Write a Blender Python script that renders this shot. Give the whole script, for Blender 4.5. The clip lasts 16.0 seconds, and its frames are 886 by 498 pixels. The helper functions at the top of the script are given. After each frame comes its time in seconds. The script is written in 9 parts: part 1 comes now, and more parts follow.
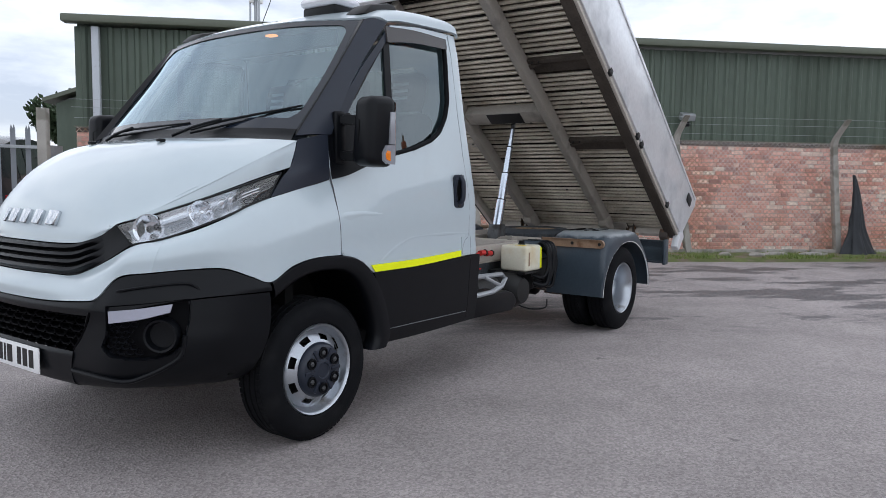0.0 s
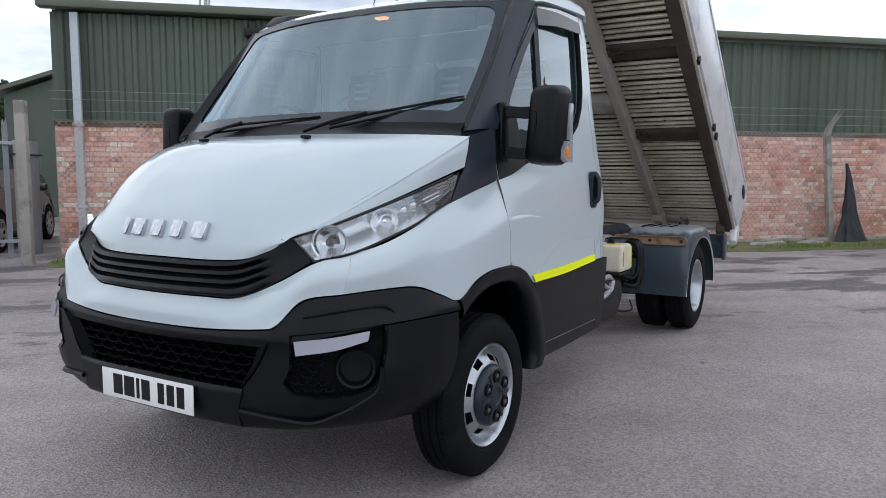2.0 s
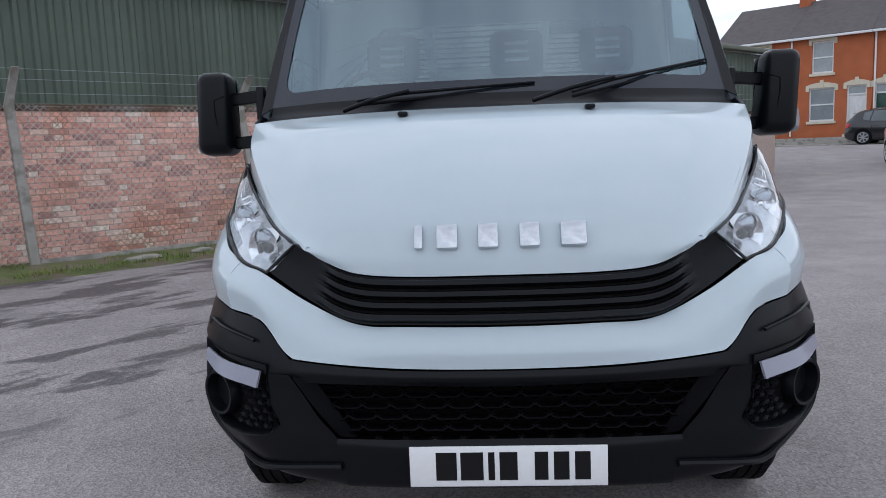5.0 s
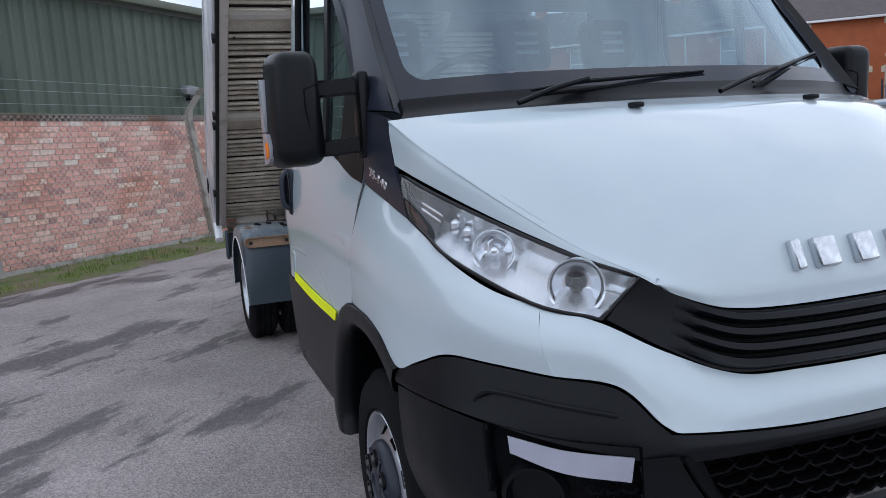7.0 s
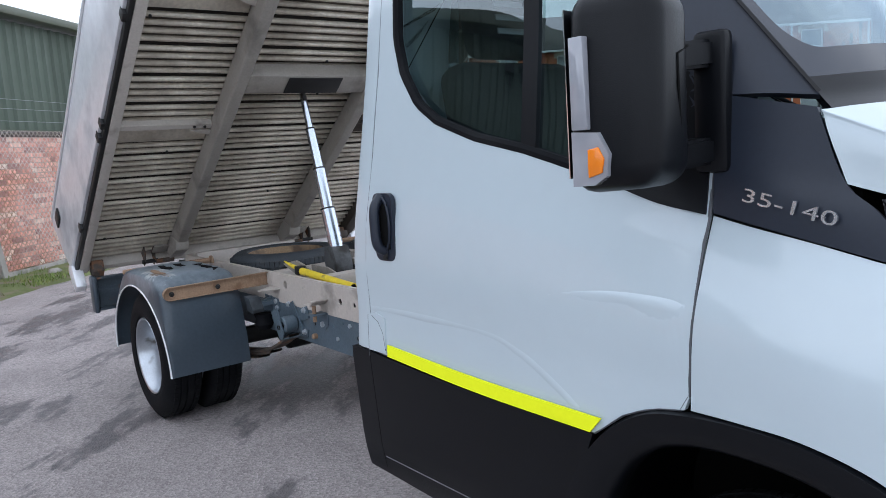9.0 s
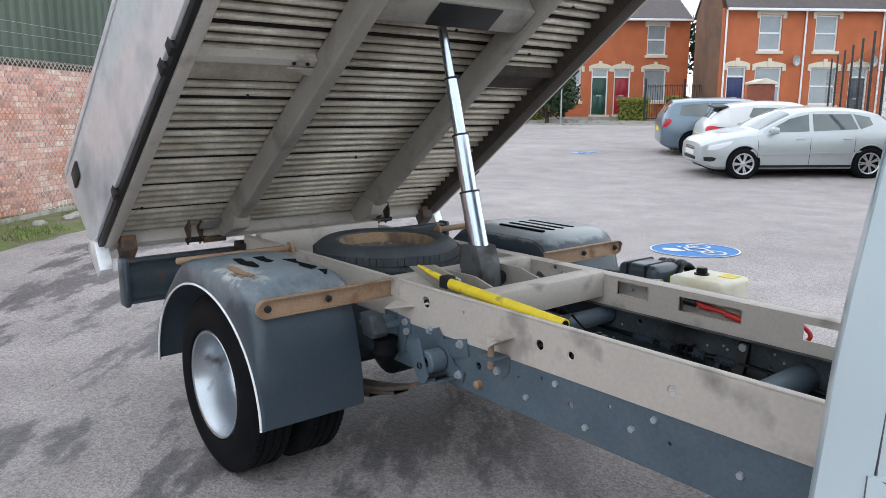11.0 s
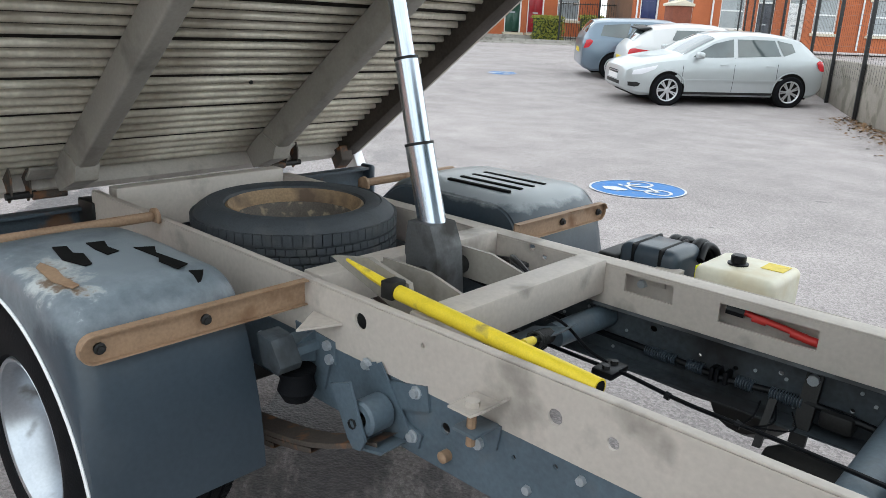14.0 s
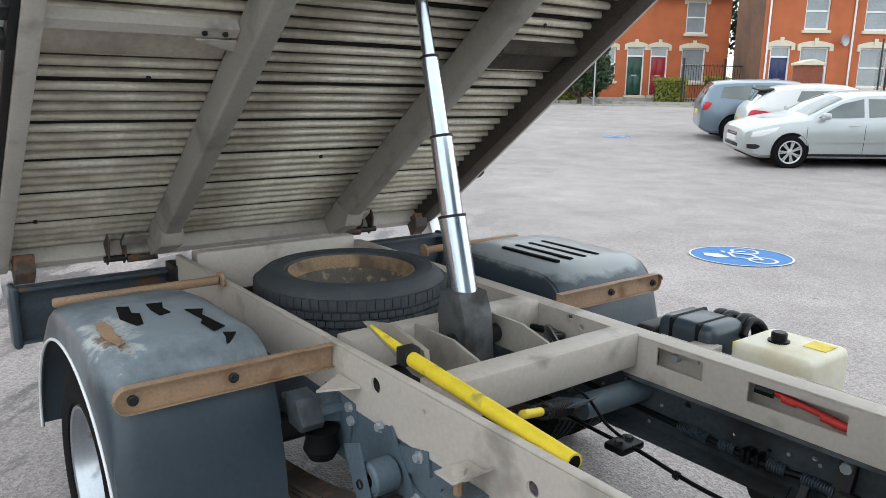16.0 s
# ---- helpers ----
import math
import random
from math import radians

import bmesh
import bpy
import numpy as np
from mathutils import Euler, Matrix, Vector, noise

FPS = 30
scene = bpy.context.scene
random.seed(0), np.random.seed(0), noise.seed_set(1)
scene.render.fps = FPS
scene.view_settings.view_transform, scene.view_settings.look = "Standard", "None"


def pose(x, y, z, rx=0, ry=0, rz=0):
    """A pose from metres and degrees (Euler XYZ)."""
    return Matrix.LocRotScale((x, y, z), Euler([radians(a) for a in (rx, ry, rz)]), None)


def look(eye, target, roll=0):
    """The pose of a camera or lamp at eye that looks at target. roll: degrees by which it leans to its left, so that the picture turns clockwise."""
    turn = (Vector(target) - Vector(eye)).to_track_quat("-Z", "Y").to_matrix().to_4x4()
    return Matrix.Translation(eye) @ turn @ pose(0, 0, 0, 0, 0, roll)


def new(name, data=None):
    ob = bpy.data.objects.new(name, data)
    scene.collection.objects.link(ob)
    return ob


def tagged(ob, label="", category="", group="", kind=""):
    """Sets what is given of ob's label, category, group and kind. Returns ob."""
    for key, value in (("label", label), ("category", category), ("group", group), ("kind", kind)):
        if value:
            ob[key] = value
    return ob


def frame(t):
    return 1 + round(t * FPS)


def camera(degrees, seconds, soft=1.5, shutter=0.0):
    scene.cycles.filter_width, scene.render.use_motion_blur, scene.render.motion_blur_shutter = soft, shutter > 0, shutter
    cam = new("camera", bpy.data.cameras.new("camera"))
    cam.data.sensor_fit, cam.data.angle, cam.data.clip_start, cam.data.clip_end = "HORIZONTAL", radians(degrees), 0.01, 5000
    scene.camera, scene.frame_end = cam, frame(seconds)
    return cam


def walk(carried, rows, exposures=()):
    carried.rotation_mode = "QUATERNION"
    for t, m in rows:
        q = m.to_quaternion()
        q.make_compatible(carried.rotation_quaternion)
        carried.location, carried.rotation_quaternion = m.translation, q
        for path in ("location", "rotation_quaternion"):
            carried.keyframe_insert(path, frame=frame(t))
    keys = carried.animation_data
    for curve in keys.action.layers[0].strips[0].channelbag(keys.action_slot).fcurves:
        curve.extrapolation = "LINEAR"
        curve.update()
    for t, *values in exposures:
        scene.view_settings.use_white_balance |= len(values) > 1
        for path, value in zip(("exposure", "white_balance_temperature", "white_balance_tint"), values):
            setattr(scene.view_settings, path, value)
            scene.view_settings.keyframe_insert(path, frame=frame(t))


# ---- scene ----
cam = camera(61.47, 16.0, soft=0.85)
PATH = [
    (0, (2.414, 3.432, 1.213), (0.802, 2.262, 1.039), 0.77),
    (0.5, (2.443, 3.272, 1.205), (0.829, 2.108, 1.008), 0.65),
    (1, (2.558, 2.988, 1.235), (0.93, 1.844, 1.031), 0.26),
    (1.5, (2.62, 2.681, 1.226), (0.967, 1.574, 1.024), 0.08),
    (2, (2.654, 2.358, 1.246), (0.956, 1.319, 1.049), 0.1),
    (2.5, (2.8, 1.975, 1.234), (1.052, 1.023, 1.034), -0.24),
    (3, (2.899, 1.615, 1.246), (1.109, 0.746, 1.049), 0.31),
    (3.2, (2.902, 1.44, 1.241), (1.096, 0.608, 1.032), 0.61),
    (5.3, (2.748, -0.251, 1.287), (0.768, -0.257, 1.009), -2.72),
    (5.5, (2.708, -0.401, 1.292), (0.73, -0.331, 1.003), -2.98),
    (6, (2.509, -0.803, 1.297), (0.552, -0.514, 1.004), -4.04),
    (6.5, (2.255, -1.141, 1.327), (0.338, -0.647, 1.038), -4.24),
    (7, (2.023, -1.483, 1.327), (0.167, -0.793, 1.05), -3.55),
    (7.5, (1.716, -1.731, 1.333), (-0.076, -0.887, 1.056), -4.33),
    (8, (1.394, -1.882, 1.361), (-0.342, -0.927, 1.092), -4.33),
    (8.5, (1.03, -2.067, 1.402), (-0.617, -0.961, 1.147), -4.44),
    (9, (0.626, -2.127, 1.377), (-0.94, -0.912, 1.112), -3.85),
    (9.5, (0.219, -2.139, 1.403), (-1.331, -0.908, 1.117), -3.18),
    (10, (-0.145, -2.159, 1.399), (-1.686, -0.922, 1.096), -2.16),
    (10.2, (-0.29, -2.151, 1.412), (-1.83, -0.915, 1.092), -1.63),
    (12.3, (-1.539, -1.692, 1.404), (-3.012, -0.4, 1.003), 2.38),
    (12.5, (-1.581, -1.616, 1.425), (-3.085, -0.357, 1.034), 1.86),
    (13, (-1.686, -1.587, 1.433), (-3.179, -0.328, 1.0), -0.85),
    (13.5, (-1.759, -1.576, 1.405), (-3.133, -0.218, 0.887), -0.68),
    (14, (-1.682, -1.509, 1.402), (-2.978, -0.096, 0.832), 2.33),
    (14.5, (-1.578, -1.47, 1.444), (-2.93, -0.105, 0.889), 3.69),
    (15, (-1.567, -1.449, 1.45), (-2.966, -0.116, 0.933), 2.65),
    (15.5, (-1.57, -1.435, 1.452), (-3.014, -0.139, 0.969), 1.31),
    (16, (-1.45, -1.366, 1.453), (-2.997, -0.17, 1.033), 0.98),
]
walk(cam, [(t, look(eye, target, roll)) for t, eye, target, roll in PATH],
     [(0, 0.50, 5900, 10), (3, 0.46, 5850, 10), (5.5, 0.34, 5660, 10), (7.5, 0.56, 5600, 11), (9.5, 1.10, 5640, 9), (10.2, 1.12, 5700, 8), (12.3, 1.28, 6000, 3), (16, 1.28, 6000, 3)])
# ---------------------------------------------------------------- light
world = bpy.data.worlds.new("sky")
scene.world = world
world.use_nodes = True
_n, _l = world.node_tree.nodes, world.node_tree.links
_n.clear()
SUN_DIR = Vector((-0.25, 0.15, 0.95)).normalized()
_out = _n.new("ShaderNodeOutputWorld")
_sky = _n.new("ShaderNodeTexSky")
_sky.sky_type = "NISHITA"
_sky.sun_disc = False
_sky.sun_elevation = math.asin(SUN_DIR.z)
_sky.sun_rotation = math.atan2(SUN_DIR.x, SUN_DIR.y)
_bsky = _n.new("ShaderNodeBackground")
_bsky.inputs["Strength"].default_value = 0.15
_l.new(_sky.outputs[0], _bsky.inputs[0])
# broken overcast: soft cloud cover over the sky
_tc = _n.new("ShaderNodeTexCoord")
_map = _n.new("ShaderNodeMapping")
_map.inputs["Scale"].default_value = (1.6, 1.6, 5.0)
_cl = _n.new("ShaderNodeTexNoise")
_cl.inputs["Scale"].default_value = 2.2
_cl.inputs["Detail"].default_value = 7
_cl.inputs["Roughness"].default_value = 0.55
_ramp = _n.new("ShaderNodeValToRGB")
_ramp.color_ramp.elements[0].position = 0.33
_ramp.color_ramp.elements[0].color = (0.44, 0.45, 0.49, 1)
_ramp.color_ramp.elements[1].position = 0.60
_ramp.color_ramp.elements[1].color = (1.0, 0.965, 0.91, 1)
_bcl = _n.new("ShaderNodeBackground")
_bcl.inputs["Strength"].default_value = 1.2
_l.new(_tc.outputs["Generated"], _map.inputs[0])
_l.new(_map.outputs[0], _cl.inputs["Vector"])
_l.new(_cl.outputs["Fac"], _ramp.inputs[0])
# cloud is brighter towards the horizon than overhead
_sep = _n.new("ShaderNodeSeparateXYZ")
_l.new(_tc.outputs["Generated"], _sep.inputs[0])
_grad = _n.new("ShaderNodeMapRange")
_grad.inputs["From Min"].default_value, _grad.inputs["From Max"].default_value = 0.0, 0.9
_grad.inputs["To Min"].default_value, _grad.inputs["To Max"].default_value = 0.93, 0.62
_l.new(_sep.outputs["Z"], _grad.inputs["Value"])
_sc = _n.new("ShaderNodeVectorMath")
_sc.operation = "SCALE"
_l.new(_ramp.outputs[0], _sc.inputs[0])
_l.new(_grad.outputs[0], _sc.inputs["Scale"])
_l.new(_sc.outputs[0], _bcl.inputs[0])
_mix = _n.new("ShaderNodeMixShader")
_mix.inputs[0].default_value = 0.85
_l.new(_bsky.outputs[0], _mix.inputs[1])
_l.new(_bcl.outputs[0], _mix.inputs[2])
_l.new(_mix.outputs[0], _out.inputs[0])
_sun = bpy.data.lights.new("sun", "SUN")
_sun.energy = 0.52
_sun.angle = radians(170)
_sun.color = (1.0, 0.95, 0.88)
new("sun", _sun).matrix_world = look(SUN_DIR * 50, (0, 0, 0))

# ---------------------------------------------------------------- materials


def mat(name, color, rough=0.5, metal=0.0, vary=0.12, scale=6.0, bump=0.0, bscale=60.0, fine=None, coat=0.0, spec=0.5, dirt=None, dscale=2.5, dlow=0.52, dhigh=0.62, drough=0.8, emit=0.0, island=0.0, aniso=None):
    """A principled material: base colour broken up at two scales, optional dirt patches, fine relief."""
    m = bpy.data.materials.new(name)
    m.use_nodes = True
    nt = m.node_tree
    b = nt.nodes["Principled BSDF"]
    N, L = nt.nodes.new, nt.links.new
    tc = N("ShaderNodeTexCoord")
    vec = tc.outputs["Object"]
    if aniso:
        mp = N("ShaderNodeMapping")
        mp.inputs["Scale"].default_value = aniso
        L(vec, mp.inputs[0])
        vec = mp.outputs[0]
    n1 = N("ShaderNodeTexNoise")
    n1.inputs["Scale"].default_value = scale
    n1.inputs["Detail"].default_value = 5
    n2 = N("ShaderNodeTexNoise")
    n2.inputs["Scale"].default_value = scale * 14 if fine is None else fine
    n2.inputs["Detail"].default_value = 3
    L(vec, n1.inputs["Vector"])
    L(vec, n2.inputs["Vector"])
    add = N("ShaderNodeMath")
    add.operation = "ADD"
    L(n1.outputs["Fac"], add.inputs[0])
    L(n2.outputs["Fac"], add.inputs[1])
    mr = N("ShaderNodeMapRange")
    mr.inputs["From Min"].default_value = 0.65
    mr.inputs["From Max"].default_value = 1.35
    mr.inputs["To Min"].default_value = 1 - vary
    mr.inputs["To Max"].default_value = 1 + vary
    L(add.outputs[0], mr.inputs["Value"])
    mul = N("ShaderNodeVectorMath")
    mul.operation = "SCALE"
    mul.inputs[0].default_value = color[:3]
    L(mr.outputs[0], mul.inputs["Scale"])
    col = mul.outputs[0]
    if island:
        oi = N("ShaderNodeObjectInfo")
        hs = N("ShaderNodeHueSaturation")
        m2 = N("ShaderNodeMapRange")
        m2.inputs["To Min"].default_value = 1 - island
        m2.inputs["To Max"].default_value = 1 + island
        L(oi.outputs["Random"], m2.inputs["Value"])
        L(m2.outputs[0], hs.inputs["Value"])
        L(col, hs.inputs["Color"])
        col = hs.outputs[0]
    b.inputs["Roughness"].default_value = rough
    if dirt:
        n3 = N("ShaderNodeTexNoise")
        n3.inputs["Scale"].default_value = dscale
        n3.inputs["Detail"].default_value = 6
        L(vec, n3.inputs["Vector"])
        m3 = N("ShaderNodeMapRange")
        m3.inputs["From Min"].default_value = dlow
        m3.inputs["From Max"].default_value = dhigh
        L(n3.outputs["Fac"], m3.inputs["Value"])
        mx = N("ShaderNodeMix")
        mx.data_type = "RGBA"
        L(m3.outputs[0], mx.inputs[0])
        L(col, mx.inputs[6])
        mx.inputs[7].default_value = (*dirt[:3], 1)
        col = mx.outputs[2]
        mrr = N("ShaderNodeMapRange")
        mrr.inputs["To Min"].default_value = rough
        mrr.inputs["To Max"].default_value = drough
        L(m3.outputs[0], mrr.inputs["Value"])
        L(mrr.outputs[0], b.inputs["Roughness"])
    L(col, b.inputs["Base Color"])
    b.inputs["Metallic"].default_value = metal
    b.inputs["Specular IOR Level"].default_value = spec
    b.inputs["Coat Weight"].default_value = coat
    b.inputs["Coat Roughness"].default_value = 0.06
    if emit:
        b.inputs["Emission Color"].default_value = (*color[:3], 1)
        b.inputs["Emission Strength"].default_value = emit
    if bump:
        nb = N("ShaderNodeTexNoise")
        nb.inputs["Scale"].default_value = bscale
        nb.inputs["Detail"].default_value = 4
        L(vec, nb.inputs["Vector"])
        bp = N("ShaderNodeBump")
        bp.inputs["Strength"].default_value = bump
        bp.inputs["Distance"].default_value = 0.004
        L(nb.outputs["Fac"], bp.inputs["Height"])
        L(bp.outputs[0], b.inputs["Normal"])
    return m


def glass(name, color, alpha_mix, rough=0.0, gain=1.6, shine=(1, 1, 1)):
    """Thin pane: mostly lets light through, reflects by Fresnel."""
    m = bpy.data.materials.new(name)
    m.use_nodes = True
    nt = m.node_tree
    nt.nodes.clear()
    N, L = nt.nodes.new, nt.links.new
    o = N("ShaderNodeOutputMaterial")
    tr = N("ShaderNodeBsdfTransparent")
    tr.inputs[0].default_value = (*color, 1)
    gl = N("ShaderNodeBsdfGlossy")
    gl.inputs["Roughness"].default_value = rough
    gl.inputs[0].default_value = (*shine, 1)
    fr = N("ShaderNodeLayerWeight")
    fr.inputs["Blend"].default_value = 0.5
    p5 = N("ShaderNodeMath")
    p5.operation = "POWER"
    p5.inputs[1].default_value = 5.0
    L(fr.outputs["Facing"], p5.inputs[0])
    ad = N("ShaderNodeMath")
    ad.operation = "MULTIPLY_ADD"
    ad.inputs[1].default_value = 0.96 * gain
    ad.inputs[2].default_value = alpha_mix + 0.04 * gain
    ad.use_clamp = True
    L(p5.outputs[0], ad.inputs[0])
    mx = N("ShaderNodeMixShader")
    L(ad.outputs[0], mx.inputs[0])
    L(tr.outputs[0], mx.inputs[1])
    L(gl.outputs[0], mx.inputs[2])
    L(mx.outputs[0], o.inputs[0])
    return m


PAINT = mat("white_paint", (0.49, 0.565, 0.605), 0.36, vary=0.015, scale=1.5, coat=1.0)
BLACKP = mat("black_plastic", (0.0038, 0.0045, 0.0062), 0.36, vary=0.12, scale=8, bump=0.08, bscale=420, spec=0.2)
PILLARM = mat("satin_black_pillar", (0.016, 0.021, 0.034), 0.36, vary=0.1, scale=8, spec=0.4)
GLOSSB = mat("gloss_black", (0.007, 0.007, 0.008), 0.25, vary=0.1, spec=0.3)
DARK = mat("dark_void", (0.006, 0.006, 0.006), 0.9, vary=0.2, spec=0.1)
RUBBER = mat("rubber", (0.006, 0.0065, 0.008), 0.7, spec=0.1, vary=0.25, scale=18, bump=0.3, bscale=160, dirt=(0.017, 0.017, 0.018), dscale=7, dlow=0.5, dhigh=0.85)
OLDRUB = mat("weathered_rubber", (0.042, 0.049, 0.057), 0.7, vary=0.25, scale=14, bump=0.4, bscale=120, dirt=(0.085, 0.085, 0.082), dscale=9, dlow=0.55, dhigh=0.8)
RIM = mat("silver_rim", (0.46, 0.49, 0.53), 0.28, metal=0.85, vary=0.1, scale=9, dirt=(0.22, 0.21, 0.20), dscale=9, dlow=0.6, dhigh=0.75)
CHROME = mat("chrome", (0.85, 0.86, 0.88), 0.1, metal=1.0, vary=0.02)
STEEL = mat("polished_steel", (0.52, 0.57, 0.64), 0.2, metal=1.0, vary=0.06, scale=20)
YELLOW = mat("fluorescent_yellow", (0.88, 0.95, 0.0), 0.6, vary=0.03, spec=0.2)
YPAINT = mat("worn_yellow_paint", (0.78, 0.60, 0.03), 0.5, vary=0.12, scale=20, dirt=(0.32, 0.24, 0.08), dscale=18, dlow=0.58, dhigh=0.72)
BEIGE = mat("grey_beige_chassis_paint", (0.49, 0.442, 0.395), 0.55, vary=0.1, scale=5, bump=0.1, bscale=90, dirt=(0.13, 0.115, 0.10), dscale=5, dlow=0.56, dhigh=0.75)
BLUEG = mat("blue_grey_chassis_paint", (0.085, 0.115, 0.142), 0.45, vary=0.2, scale=7, bump=0.15, bscale=80, dirt=(0.13, 0.14, 0.15), dscale=9, dlow=0.58, dhigh=0.8)
FENDER = mat("dark_grey_mudguard_plastic", (0.041, 0.056, 0.073), 0.32, vary=0.14, scale=5, bump=0.05, bscale=200, dirt=(0.075, 0.09, 0.105), dscale=3, dlow=0.56, dhigh=0.9)
RUSTW = mat("tan_primer", (0.29, 0.19, 0.118), 0.6, vary=0.2, scale=8, dirt=(0.17, 0.09, 0.045), dscale=10, dlow=0.56, dhigh=0.72)
BEDMET = mat("dull_steel_underside", (0.60, 0.545, 0.45), 0.38, metal=0.3, vary=0.2, scale=4, dirt=(0.22, 0.18, 0.135), dscale=2.2, dlow=0.5, dhigh=0.75, island=0.08)
BEAM = mat("grey_brown_beam_paint", (0.31, 0.285, 0.25), 0.5, vary=0.12, scale=6, dirt=(0.11, 0.10, 0.09), dscale=5, dlow=0.55, dhigh=0.8)
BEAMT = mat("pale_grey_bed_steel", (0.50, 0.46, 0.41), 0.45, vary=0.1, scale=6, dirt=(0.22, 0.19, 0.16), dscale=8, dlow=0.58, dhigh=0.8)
BROWNBLACK = mat("brown_black_bed_steel", (0.066, 0.055, 0.046), 0.7, vary=0.3, scale=5, dirt=(0.12, 0.10, 0.08), dscale=4, dlow=0.58, dhigh=0.8, spec=0.2)
RBEAM = mat("rusty_dark_beam", (0.045, 0.06, 0.075), 0.5, vary=0.3, scale=9, bump=0.3, bscale=50, dirt=(0.13, 0.07, 0.04), dscale=6, dlow=0.56, dhigh=0.64)
RUSTY = mat("rusty_dark_steel", (0.075, 0.06, 0.05), 0.75, vary=0.3, scale=14, dirt=(0.22, 0.10, 0.045), dscale=16, dlow=0.52, dhigh=0.66)
ZINC = mat("zinc_bolt", (0.42, 0.45, 0.48), 0.45, metal=0.5, vary=0.15, scale=30)
ALU = mat("brushed_aluminium", (0.80, 0.815, 0.84), 0.38, metal=0.45, vary=0.09, scale=2.0, dirt=(0.42, 0.43, 0.45), dscale=2.5, dlow=0.5, dhigh=0.75)
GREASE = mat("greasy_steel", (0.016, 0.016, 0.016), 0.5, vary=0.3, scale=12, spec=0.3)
REDH = mat("red_hose", (0.55, 0.03, 0.025), 0.45, vary=0.1)
TANKP = mat("translucent_white_tank", (0.72, 0.69, 0.56), 0.4, vary=0.06, scale=5, dirt=(0.60, 0.48, 0.26), dscale=4, dlow=0.52, dhigh=0.75)
AMBER = mat("amber_lens", (0.8, 0.22, 0.01), 0.15, vary=0.03)
REDL = mat("red_lens", (0.5, 0.02, 0.03), 0.15, vary=0.03)
WHITEP = mat("white_plate", (0.8, 0.8, 0.8), 0.35, vary=0.03)
LENSG = mat("clear_grey_lens", (0.30, 0.31, 0.34), 0.10, vary=0.12, scale=9, fine=18, coat=0.8)
CLEARW = mat("frosted_lamp_white", (0.72, 0.72, 0.76), 0.2, vary=0.04, coat=0.5)
FABRIC = mat("seat_fabric", (0.022, 0.024, 0.028), 0.9, vary=0.2, scale=30, bump=0.3, bscale=300)
DASH = mat("dash_plastic", (0.06, 0.062, 0.066), 0.7, vary=0.1)
GLASSW = glass("windscreen_glass", (0.60, 0.72, 0.77), 0.17, 0.0, 1.1, (0.74, 0.9, 1.0))
GLASSD = glass("side_glass", (0.42, 0.50, 0.49), 0.035, 0.0, 2.2, (0.85, 0.95, 1.0))
DAYL = mat("frosted_daytime_lens", (0.28, 0.28, 0.34), 0.3, vary=0.06, scale=20, coat=0.3)
SEAM = mat("panel_gap_shade", (0.09, 0.095, 0.105), 0.8, vary=0.1)
HEXM = mat("black_honeycomb_plastic", (0.010, 0.011, 0.014), 0.4, vary=0.1, spec=0.3)
MESHB = mat("black_mesh_plastic", (0.004, 0.004, 0.005), 0.55, vary=0.1, spec=0.06)
LETTERC = mat("worn_chrome_block", (0.58, 0.60, 0.63), 0.16, metal=1.0, vary=0.15, scale=25)
BADGE = mat("dull_badge_metal", (0.72, 0.74, 0.76), 0.22, metal=0.85, vary=0.1)
LENS = glass("lamp_lens", (0.93, 0.95, 0.97), 0.02)
BLUESIGN = mat("blue_road_paint", (0.035, 0.16, 0.42), 0.7, vary=0.15, scale=12, dirt=(0.16, 0.20, 0.27), dscale=14, dlow=0.55, dhigh=0.75)
ROADW = mat("worn_white_road_paint", (0.55, 0.56, 0.57), 0.7, vary=0.15, scale=20, dirt=(0.22, 0.2, 0.2), dscale=10, dlow=0.55, dhigh=0.7)



